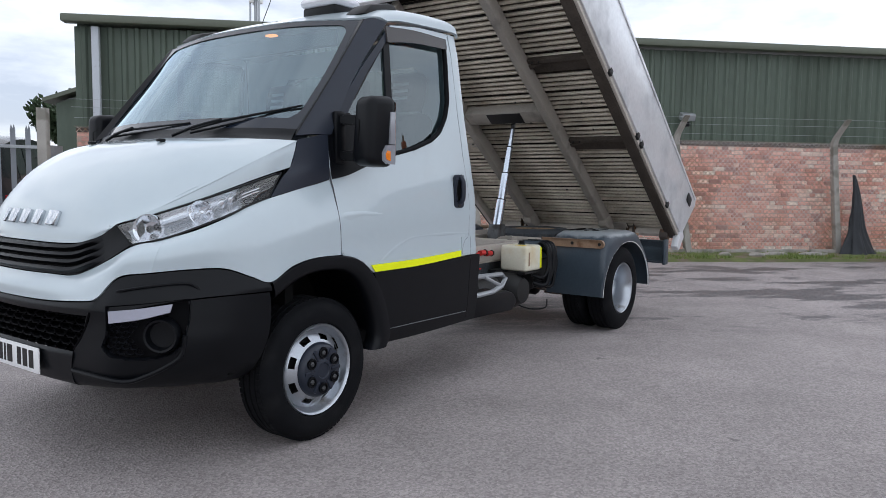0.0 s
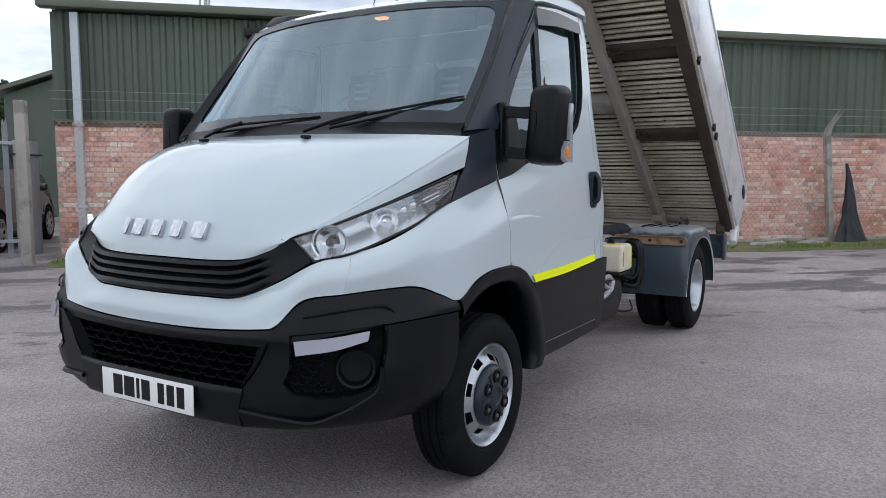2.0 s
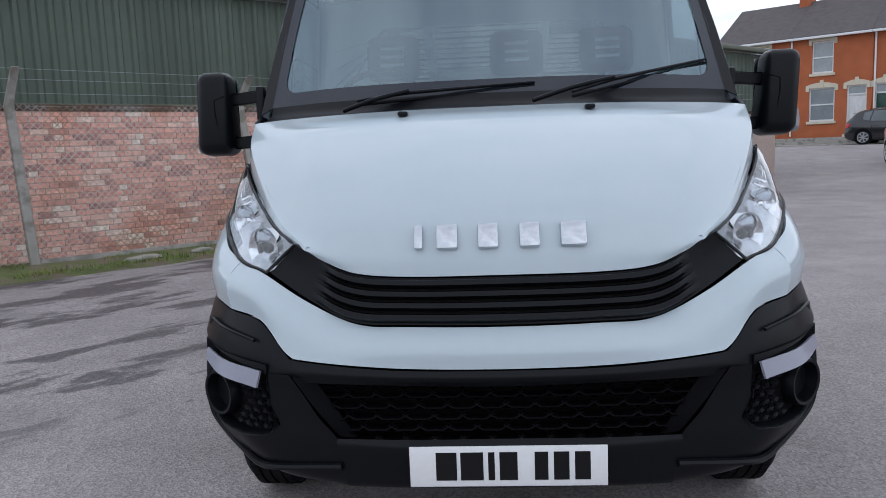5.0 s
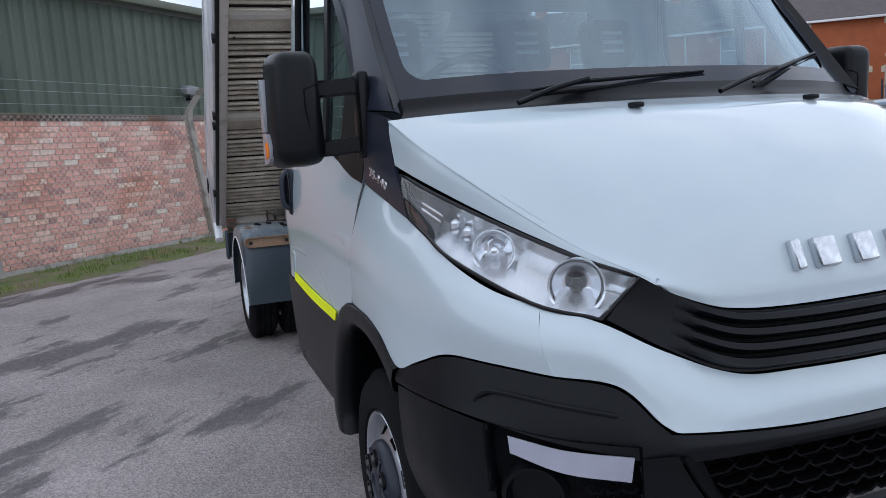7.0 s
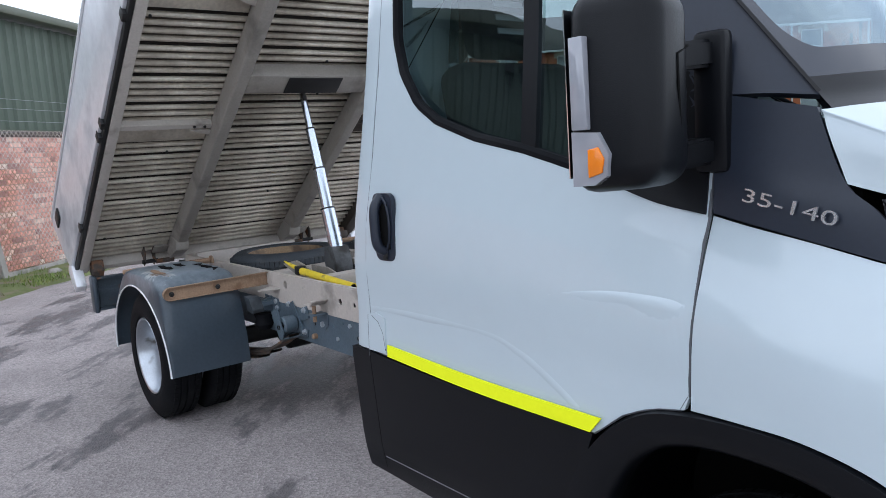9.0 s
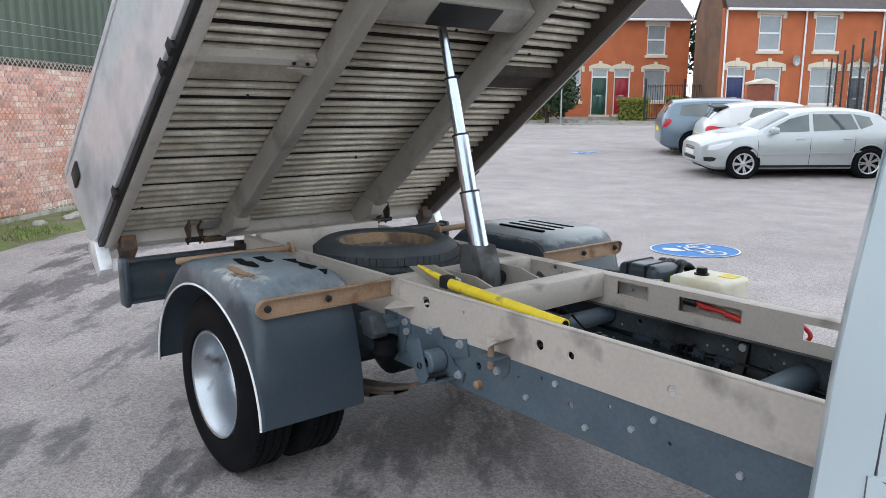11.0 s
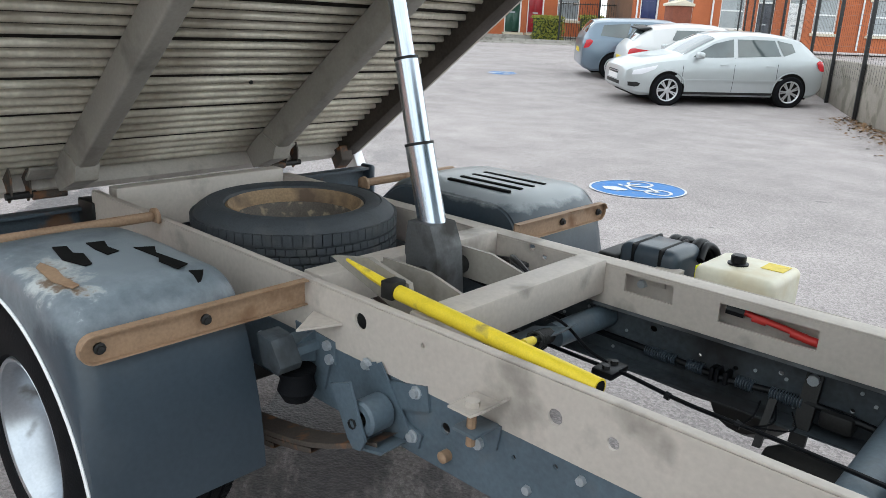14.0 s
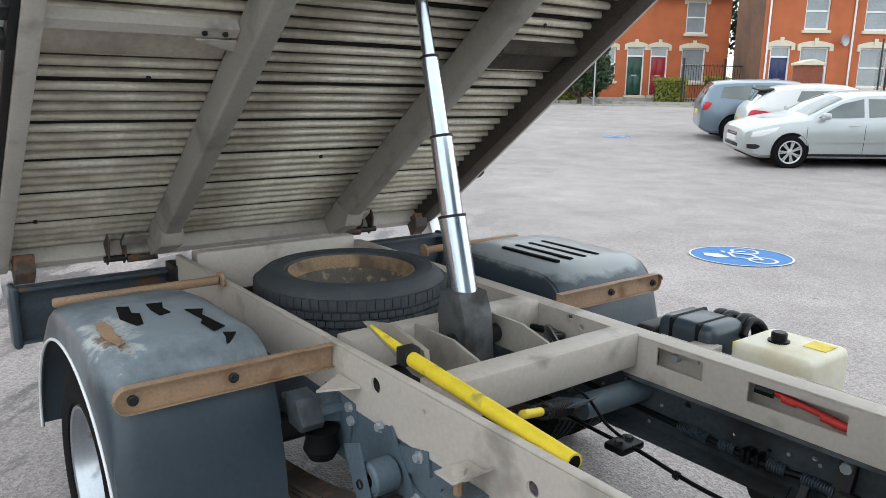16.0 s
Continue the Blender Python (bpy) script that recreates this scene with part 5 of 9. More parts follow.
part("pack_bracket", box((-2.66, 0.43, 0.70), (-2.585, 0.55, 0.735), 0.003), BEIGE, pb)
part("pack_body", box((-2.82, 0.52, 0.42), (-2.58, 0.66, 0.655), 0.015), GREASE, pb)
for k in range(3):
    part("hose", tube(smooth_path([(-2.62 - k * 0.05, 0.70, 0.74), (-2.66 - k * 0.05, 0.76, 0.66), (-2.66 - k * 0.04, 0.74, 0.5), (-2.6, 0.62, 0.42)], 6), 0.013, 8), BLACKP, pb)
part("battery_box", prism([(-1.34, 0.36), (-1.34, 0.50), (-1.90, 0.50), (-2.0, 0.47), (-2.05, 0.41), (-1.98, 0.35)], 0.45, 0.84, bev=0.015), BLACKP, truck, "black battery box behind the cab")
st_ = part("step", tube([(-1.40, 0.85, 0.505), (-1.70, 0.85, 0.512), (-1.82, 0.85, 0.54), (-1.88, 0.84, 0.585), (-1.84, 0.83, 0.615), (-1.40, 0.83, 0.625)], 0.017, 8), GALV, truck, "grey cast step bracket")
part("step_brace", tube([(-1.80, 0.845, 0.545), (-1.62, 0.84, 0.615)], 0.013, 8), GALV, st_)
part("step_tread", box((-1.60, 0.62, 0.625), (-1.36, 0.82, 0.64), 0.004), GREASE, st_)
part("air_reservoir", tube([(-2.15, 0.58, 0.46), (-2.1, 0.58, 0.46), (-1.82, 0.58, 0.46), (-1.77, 0.58, 0.46)], [0.05, 0.10, 0.10, 0.05], 20), GREASE, truck)
for x, z in ((-2.14, 0.715), (-2.23, 0.705)):
    cp = part("hydraulic_coupling", tube([(x - 0.03, 0.48, z), (x + 0.03, 0.48, z)], 0.02, 10), REDH, truck, "red hydraulic coupling")
    part("coupling_nut", tube([(x - 0.045, 0.48, z), (x - 0.031, 0.48, z)], 0.025, 6), GREASE, cp)
part("hose", tube(smooth_path([(-2.10, 0.48, 0.715), (-2.02, 0.49, 0.70), (-1.95, 0.48, 0.66), (-2.0, 0.48, 0.61), (-2.12, 0.48, 0.60)], 6), 0.008, 8), REDH, truck)
for k, (x, r, lo) in enumerate(((-2.615, 0.019, 0.46), (-2.665, 0.016, 0.50), (-2.59, 0.012, 0.52), (-2.70, 0.014, 0.44))):
    part("hose", tube(smooth_path([(x, 0.66, 0.74), (x - 0.01, 0.72, 0.775), (x + 0.005, 0.775, 0.74), (x + 0.01, 0.79, 0.62), (x + 0.03, 0.785, lo + 0.03), (x + 0.06, 0.76, lo), (x + 0.10, 0.70, lo + 0.02)], 6), r, 10), BLACKP, truck, "thick black hydraulic hose")
part("loom", tube(smooth_path([(-2.25, 0.60, 0.42), (-2.35, 0.66, 0.33), (-2.50, 0.70, 0.28), (-2.68, 0.72, 0.27), (-2.82, 0.66, 0.31)], 6), 0.006, 7), BLACKP, truck)
part("gearbox_cover", lathe([(0.0, -0.16), (0.09, -0.15), (0.13, -0.08), (0.13, 0.08), (0.09, 0.15), (0.0, 0.16)], 20, "y", (-2.32, 0.58, 0.44)), GREASE, truck)
# spare wheel lying between the rails
spare = thing("spare_wheel", pose(-3.77, 0, 0.708, 90, 0, 20), "weathered spare wheel with rusty rim lying in chassis", "wheel")
st2 = part("tyre", spare_tyre(), OLDRUB, spare)
tagged(part("tread", spare_tread(), OLDRUB, st2), kind="stuff")
rm_ = part("rim", lathe([(0.2055, 0.046), (0.200, 0.02), (0.190, -0.005), (0.165, -0.022), (0.10, -0.028), (0.075, -0.026), (0.070, -0.045), (0.0, -0.045)], 56), mat("dusty_rim_disc", (0.115, 0.10, 0.085), 0.75, metal=0.15, vary=0.35, scale=14, dirt=(0.30, 0.24, 0.17), dscale=28, dlow=0.56, dhigh=0.66, bump=0.5, bscale=70), spare, "dusty brown-grey wheel disc")
part("rim_flange", lathe([(0.238, 0.070), (0.236, 0.090), (0.228, 0.094), (0.222, 0.084), (0.214, 0.056), (0.206, 0.0465)], 56), mat("rusty_rim_flange", (0.27, 0.185, 0.105), 0.75, vary=0.3, scale=9, dirt=(0.11, 0.075, 0.05), dscale=8, dlow=0.5, dhigh=0.66, bump=0.5, bscale=70), rm_, "rusty tan rim flange")
part("spare_carrier", box((-3.95, -0.36, 0.585), (-3.6, 0.36, 0.60), 0.004), GREASE, truck)

# ---------------------------------------------------------------- tipping bed
BED_M = pose(-4.711, 0, 0.698, 0, -37, 0)
BL = 3.2
bed = part("tipper_bed", box((0.03, -0.98, 0.118), (BL, 0.98, 0.15)), GREASE, truck, "raised dropside tipper bed seen from below", m=BED_M)


RIDGES = (0.0315, 0.0825, 0.1335, 0.1845)


def plank(w, L):
    """Pressed floor plank: four rounded ridges between flat grooves, folded edges."""
    pr_ = [(0.006, 0.1175), (0.006, 0.096), (0.010, 0.094)]
    for c in RIDGES:
        pr_ += [(c - 0.019, 0.097), (c - 0.015, 0.090), (c - 0.0095, 0.081), (c - 0.0025, 0.0752), (c + 0.0045, 0.0752), (c + 0.010, 0.080), (c + 0.014, 0.088), (c + 0.0165, 0.097)]
    pr_ += [(w - 0.009, 0.094), (w - 0.005, 0.096), (w - 0.005, 0.1175)]
    return add_prism(bmesh.new(), pr_, -L, L, "y")


def shade_dirt_strips(strips, L):
    """Strips of painted shade in grooves, or of dirt in an open joint: strips are (x from, x to, level)."""
    bm = bmesh.new()
    rnd_ = random.Random(17)
    for x0, x1, z in strips:
        n = 40
        rows = []
        for k in range(n + 1):
            y = -L + 2 * L * k / n
            d = rnd_.uniform(-0.0012, 0.0012)
            rows.append([bm.verts.new((x0 + d, y, 0.0972)), bm.verts.new((x0 + d, y, z)), bm.verts.new((x1 + d, y, z)), bm.verts.new((x1 + d, y, 0.0972))])
        for p, q in zip(rows, rows[1:]):
            for j in range(3):
                bm.faces.new((p[j], q[j], q[j + 1], p[j + 1]))
    return bm


JOINTG = mat("black_joint_grime", (0.022, 0.019, 0.016), 0.9, vary=0.5, scale=5, spec=0.15)
GROOVE_SHADE = mat("groove_shade_brown", (0.095, 0.08, 0.063), 0.9, vary=0.35, scale=4, dirt=(0.035, 0.03, 0.025), dscale=2.2, dlow=0.5, dhigh=0.68, spec=0.15)
PW = 0.2155
pk = part("floor_plank", plank(PW, 0.985), BEDMET, bed, m=pose(0.075, 0, 0), angle=50)
for k in range(1, 14):
    share("floor_plank", pk, bed, pose(0.075 + k * PW, 0, 0))
# dark brown strips paint the deep shade between the ridges
gg = part("groove_shade", shade_dirt_strips([(c + 0.0172, c + 0.0312, 0.0950) for c in RIDGES[:3]], 0.983), GROOVE_SHADE, bed, "brown strips painting shade into the floor grooves", m=pose(0.075, 0, 0))
gj = part("joint_dirt", shade_dirt_strips(((PW - 0.0045, PW + 0.0055, 0.0915), (PW - 0.0125, PW - 0.0055, 0.0925)), 0.983), JOINTG, bed, "black dirt in the plank joints", m=pose(0.075, 0, 0))
for k in range(1, 14):
    share("groove_shade", gg, bed, pose(0.075 + k * PW, 0, 0))
    share("joint_dirt", gj, bed, pose(0.075 + k * PW, 0, 0))
for y in (-0.44, 0.40):
    part("longitudinal_beam", box((0.16, y - 0.036, -0.045), (BL - 0.05, y + 0.036, 0.073), 0.012, 3), BEAM, bed, "grey-brown steel bed runner")
    part("hinge_lug", prism([(0.14, -0.03), (0.30, -0.075), (0.36, -0.04), (0.3, 0.06), (0.14, 0.06)], y - 0.044, y + 0.044, bev=0.004), BEAM, bed)
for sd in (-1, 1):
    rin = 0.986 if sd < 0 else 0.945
    # edge rail and outriggers are pale on -y, brown-black on +y
    edge = BEAMT if sd < 0 else BROWNBLACK
    part("side_rail", box((0.02, min(sd * rin, sd * 1.040), 0.012), (BL, max(sd * rin, sd * 1.040), 0.125), 0.008), edge, bed, "dull steel bed edge rail" if sd < 0 else "brown-black bed edge rail")
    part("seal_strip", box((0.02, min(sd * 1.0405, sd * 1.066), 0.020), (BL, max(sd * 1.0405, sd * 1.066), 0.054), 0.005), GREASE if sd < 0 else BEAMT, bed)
    sp2 = part("side_board", prism([(0.02, 0.055), (BL, 0.055), (BL, 0.56), (-0.10, 0.56), (-0.12, 0.50)], sd * 1.048, sd * 1.082, bev=0.006), ALU, bed, "brushed aluminium dropside board")
    part("side_board_lip", box((-0.08, min(sd * 1.0825, sd * 1.09), 0.53), (BL, max(sd * 1.0825, sd * 1.09), 0.56), 0.003), ALU, sp2)
    part("corner_post", prism([(-0.02, -0.10), (0.05, -0.10), (0.07, 0.05), (0.0, 0.10), (-0.05, 0.08)], sd * 1.02, sd * 1.085, bev=0.006), ALU, bed, "bright tailboard corner casting")
    lt = part("latch", box((0.03, min(sd * 1.082, sd * 1.094), 0.38), (0.15, max(sd * 1.082, sd * 1.094), 0.47), 0.01), GREASE, sp2, "black dropside latch")
    for a in (0.5, 1.35, 1.46, 2.2):
        part("hinge", box((a, min(sd * 1.06, sd * 1.085), 0.02), (a + 0.05, max(sd * 1.06, sd * 1.085), 0.075), 0.006), GREASE, bed)
    yb = -0.478 if sd < 0 else 0.438
    for a in (1.44, 2.4):
        bm = bmesh.new()
        lo, hi = min(sd * (rin - 0.001), yb), max(sd * (rin - 0.001), yb)
        add_prism(bm, [(a - 0.012, 0.036), (a + 0.024, 0.036), (a + 0.024, 0.074), (a + 0.020, 0.074), (a + 0.020, 0.040), (a - 0.012, 0.040)], lo, hi, "y")
        o_ = part("outrigger", bm, edge, bed, "pale grey angle-section outrigger" if sd < 0 else "brown-black angle-section outrigger")
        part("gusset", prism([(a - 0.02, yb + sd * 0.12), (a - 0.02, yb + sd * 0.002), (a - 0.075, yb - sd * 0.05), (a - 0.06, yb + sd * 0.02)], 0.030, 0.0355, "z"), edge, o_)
        part("stiffener", box((a - 0.14, lo, 0.066), (a - 0.025, hi, 0.073), 0.002), BEDMET if sd < 0 else BROWNBLACK, o_)
        for dy in (0.04, 0.10):
            part("bolt", lathe([(0.009, 0.0355), (0.008, 0.029), (0.0, 0.028)], 7, "z", (a + 0.005, yb + sd * dy, 0)), GREASE, o_)
part("ram_cross_member", box((1.78, -0.402, -0.03), (1.92, 0.362, 0.066), 0.01), BEAM, bed)
part("ram_head_plate", box((1.79, -0.17, -0.036), (1.91, 0.17, -0.031), 0.002), GREASE, bed, "greasy black ram head plate")
part("rear_sill", box((0.02, -0.984, 0.022), (0.074, 0.984, 0.112), 0.006), BEAMT, bed, "pale steel rear sill")
part("tail_board", box((-0.03, -1.04, 0.06), (0.0, 1.04, 0.55), 0.006), ALU, bed, "aluminium tailboard")
part("head_board", box((BL, -1.04, 0.0), (BL + 0.04, 1.04, 0.75), 0.006), ALU, bed)
for sd in (-1, 1):
    part("hinge_pin", tube([(0.09, sd * 0.56, -0.012), (0.09, sd * 0.44, -0.012)], 0.016, 12), RUSTY, bed)
    hy = sd * 0.60
    part("hinge_bracket", prism([(0.05, -0.012), (0.10, -0.012), (0.15, 0.035), (0.16, 0.075), (0.05, 0.075)], hy - 0.035, hy - 0.028), RUSTY, bed, "rusty tail hinge bracket")
    part("hinge_bracket", prism([(0.05, -0.012), (0.10, -0.012), (0.14, 0.035), (0.15, 0.075), (0.05, 0.075)], hy + 0.03, hy + 0.037), RUSTY, bed)
    part("hinge_bolt", tube([(0.09, hy - 0.05, -0.005), (0.09, hy + 0.055, -0.005)], 0.014, 8), GREASE, bed)
    part("hinge_plate", box((0.13, min(sd * 0.44, sd * 0.58), 0.03), (0.21, max(sd * 0.44, sd * 0.58), 0.045), 0.004), BEAM, bed)
    part("corner_lug", prism([(0.02, -0.04), (0.10, -0.03), (0.13, 0.04), (0.03, 0.05)], sd * 0.90, sd * 0.975, bev=0.006), RUSTY, bed)
rng_ = random.Random(21)
for k in range(11):
    j = rng_.randrange(13)
    part("floor_bolt", lathe([(0.009, 0.077), (0.007, 0.068), (0.0, 0.067)], 7, "z", (0.075 + PW * j + rng_.choice(RIDGES), rng_.choice((-0.9, -0.7, -0.2, 0.1, 0.7)) + rng_.uniform(-0.06, 0.06), 0)), GREASE, bed)

# ---------------------------------------------------------------- truck: cab
ZT = [0.36, 0.42, 0.50, 0.78, 0.92, 1.05, 1.18, 1.37, 1.60, 1.95, 2.09, 2.16]
YT = [0.935, 0.952, 0.965, 0.982, 0.975, 0.984, 0.976, 0.948, 0.922, 0.894, 0.870, 0.82]


def yside(x, z):
    y = float(np.interp(z, ZT, YT))
    g = min(max((x + 0.95) / 0.8, 0), 1)
    h = min(max((z - 0.98) / 0.26, 0), 1)
    return y - 0.05 * g * g * h


def open_run(pts, n):
    """n points evenly along an open line of pairs, without its end."""
    P = [Vector((*p, 0)) for p in pts]
    L = [(b - a).length for a, b in zip(P, P[1:])]
    cum = [sum(L[:k]) for k in range(len(L) + 1)]
    X, Z = [p.x for p in P], [p.y for p in P]
    return [(float(np.interp(cum[-1] * k / n, cum, X)), float(np.interp(cum[-1] * k / n, cum, Z))) for k in range(n)]


def paired(outer, inner, anchors, step=0.03):
    """Two closed loops cut into matching points between paired corners."""
    O, I = [], []
    for (a, b), (c, d) in zip(anchors, anchors[1:] + [(len(outer), len(inner))]):
        ro = (outer + outer[:1])[a:c + 1]
        ri = (inner + inner[:1])[b:d + 1]
        n = max(3, int(sum(math.dist(p, q) for p, q in zip(ro, ro[1:])) / step))
        O += open_run(ro, n)
        I += open_run(ri, n)
    return O, I


def ring_panel(outer, inner, side, n=110, rings=9, off=0.0, thick=0.012, anchors=None):
    """Panel between an outer and an inner loop of (x, z), laid on the cab side."""
    O, I = paired(outer, inner, anchors) if anchors else (resample(outer, n), resample(inner, n))
    n = len(O)
    bm = bmesh.new()
    g = []
    for j in range(rings + 1):
        t = j / rings
        g.append([bm.verts.new((o[0] + (i[0] - o[0]) * t, side * (yside(o[0] + (i[0] - o[0]) * t, o[1] + (i[1] - o[1]) * t) + off), o[1] + (i[1] - o[1]) * t)) for o, i in zip(O, I)])
    for a, b in zip(g, g[1:]):
        for k in range(n):
            bm.faces.new((a[k], a[(k + 1) % n], b[(k + 1) % n], b[k]))
    lip = [bm.verts.new((v.co.x, v.co.y - side * thick, v.co.z)) for v in g[0]]
    lip2 = [bm.verts.new((v.co.x, v.co.y - side * thick * 2.2, v.co.z)) for v in g[-1]]
    for k in range(n):
        bm.faces.new((g[0][k], g[0][(k + 1) % n], lip[(k + 1) % n], lip[k]))
        bm.faces.new((g[-1][k], g[-1][(k + 1) % n], lip2[(k + 1) % n], lip2[k]))
    return bm


def strip_panel(top, bottom, side, n=40, rings=8, off=0.0, thick=0.012):
    """Panel between two open lines of (x, z), laid on the cab side."""
    T = [cr([Vector((*p, 0)) for p in top], k / n) for k in range(n + 1)]
    B = [cr([Vector((*p, 0)) for p in bottom], k / n) for k in range(n + 1)]
    bm = bmesh.new()
    g = []
    for j in range(rings + 1):
        t = j / rings
        row = []
        for a, b in zip(T, B):
            p = a.lerp(b, t)
            row.append(bm.verts.new((p.x, side * (yside(p.x, p.y) + off), p.y)))
        g.append(row)
    for a, b in zip(g, g[1:]):
        for k in range(n):
            bm.faces.new((a[k], a[k + 1], b[k + 1], b[k]))
    edge = [g[0][k] for k in range(n + 1)] + [g[j][n] for j in range(1, rings + 1)] + [g[rings][k] for k in range(n - 1, -1, -1)] + [g[j][0] for j in range(rings - 1, 0, -1)]
    low = [bm.verts.new((v.co.x, v.co.y - side * thick, v.co.z)) for v in edge]
    m = len(edge)
    for k in range(m):
        bm.faces.new((edge[k], edge[(k + 1) % m], low[(k + 1) % m], low[k]))
    return bm


# --- bonnet: rows run from the screen down to the lip, middle to side
BON = [
    [(0.235, 0, 1.418), (0.225, 0.3, 1.417), (0.175, 0.6, 1.411), (0.060, 0.855, 1.402), (0.052, 0.885, 1.385), (0.088, 0.887, 1.279)],
    [(0.43, 0, 1.372), (0.42, 0.3, 1.370), (0.37, 0.58, 1.352), (0.25, 0.815, 1.318), (0.235, 0.848, 1.300), (0.235, 0.852, 1.231)],
    [(0.62, 0, 1.270), (0.61, 0.29, 1.265), (0.56, 0.54, 1.240), (0.455, 0.735, 1.200), (0.445, 0.752, 1.186), (0.442, 0.758, 1.146)],
    [(0.755, 0, 1.135), (0.745, 0.27, 1.130), (0.705, 0.48, 1.110), (0.635, 0.635, 1.092), (0.63, 0.652, 1.085), (0.628, 0.660, 1.075)],
    [(0.815, 0, 1.015), (0.806, 0.26, 1.012), (0.775, 0.44, 1.008), (0.748, 0.540, 1.024), (0.748, 0.551, 1.022), (0.746, 0.558, 1.019)],
    [(0.830, 0, 0.943), (0.820, 0.25, 0.943), (0.795, 0.40, 0.952), (0.764, 0.495, 0.984), (0.757, 0.526, 1.002), (0.751, 0.546, 1.012)],
]
bonnet = part("bonnet", patch(both(BON), 72, 40, 1, 0.014), PAINT, truck, "smooth white bonnet with chrome lettering", angle=50)
for y in (-0.30, 0.30):
    part("washer_jet", box((0.335, y - 0.016, 1.392), (0.372, y + 0.016, 1.407), 0.006), BLACKP, bonnet)

# --- grille band between bonnet and bumper
GRT = [(0.836, 0, 0.939), (0.826, 0.25, 0.939), (0.799, 0.40, 0.948), (0.765, 0.50, 0.985), (0.747, 0.575, 1.030)]
GRB = [(0.866, 0, 0.816), (0.854, 0.25, 0.818), (0.820, 0.41, 0.822), (0.778, 0.54, 0.880), (0.735, 0.655, 0.950)]
GRI = [tuple((a + b) / 2 - (0.004 if i == 0 else 0) for i, (a, b) in enumerate(zip(p, q))) for p, q in zip(GRT, GRB)]
grille = part("grille", patch(both([GRT, GRI, GRB]), 60, 8, 1, 0.02), BLACKP, truck, "black horizontal slatted grille")
rows_ = both([GRT, GRI, GRB])
for k in range(4):
    t0 = 0.03 + 0.245 * k
    bm = bmesh.new()
    A = []
    for i in range(61):
        u = 0.125 + 0.75 * i / 60
        p = [cr([cr([Vector(q) for q in r], u) for r in rows_], t) for t in (t0, t0 + 0.10, t0 + 0.185)]
        e = min(1.0, max(0.0, (min(u, 1 - u) - 0.125) / 0.08))
        e = e * e * (3 - 2 * e)
        out = Vector((1, 0, 0.1)) * (0.0005 + 0.028 * e)
        sec = [p[0] + out * 0.15, p[0] + out * 0.8, p[1] + out, p[2] + out * 0.3, p[2] - out * 0.2]
        A.append([bm.verts.new(v) for v in sec])
    for a, b in zip(A, A[1:]):
        for q in range(4):
            bm.faces.new((a[q], b[q], b[q + 1], a[q + 1]))
    part("grille_slat", bm, BLACKP, grille, angle=50)
for k in range(3):
    t0 = 0.215 + 0.245 * k
    bm = bmesh.new()
    A = []
    for i in range(41):
        u = 0.17 + 0.66 * i / 40
        p = [cr([cr([Vector(q) for q in r], u) for r in rows_], t) + Vector((0.0035, 0, 0)) for t in (t0, t0 + 0.06)]
        A.append([bm.verts.new(v) for v in p])
    for a, b in zip(A, A[1:]):
        bm.faces.new((a[0], b[0], b[1], a[1]))
    part("grille_gap", bm, DARK, grille)

# --- white front panel and wings
WU = [(0.870, 0, 0.811), (0.858, 0.25, 0.813), (0.826, 0.40, 0.817), (0.783, 0.545, 0.875), (0.733, 0.672, 0.946), (0.655, 0.765, 0.975)]
WM = [(0.900, 0, 0.757), (0.888, 0.27, 0.760), (0.858, 0.46, 0.768), (0.826, 0.585, 0.828), (0.782, 0.690, 0.898), (0.705, 0.795, 0.925)]
WL = [(0.903, 0, 0.706), (0.892, 0.29, 0.710), (0.862, 0.53, 0.726), (0.845, 0.595, 0.745), (0.800, 0.672, 0.828), (0.722, 0.782, 0.848)]
front = part("front_panel", patch(both([WU, WM, WL]), 72, 12, 1, 0.012), PAINT, truck, "white bumper cover between grille and bumper", angle=60)
FU = [(0.652, 0.769, 0.977), (0.56, 0.835, 1.008), (0.441, 0.878, 1.057), (0.33, 0.895, 1.105), (0.22, 0.900, 1.140), (0.03, 0.907, 1.186), (-0.150, 0.914, 1.226)]
FA = [(0.682, 0.788, 0.948), (0.58, 0.865, 0.975), (0.452, 0.912, 1.005), (0.33, 0.930, 1.040), (0.22, 0.938, 1.070), (0.03, 0.945, 1.110), (-0.152, 0.948, 1.130)]
FB = [(0.700, 0.798, 0.905), (0.59, 0.880, 0.925), (0.465, 0.925, 0.935), (0.34, 0.955, 0.930), (0.23, 0.968, 0.965), (0.03, 0.980, 1.010), (-0.158, 0.975, 1.020)]
FL = [(0.718, 0.786, 0.849), (0.60, 0.865, 0.858), (0.478, 0.918, 0.855), (0.37, 0.955, 0.815), (0.283, 0.978, 0.785), (0.06, 0.984, 0.873), (-0.168, 0.978, 0.868)]
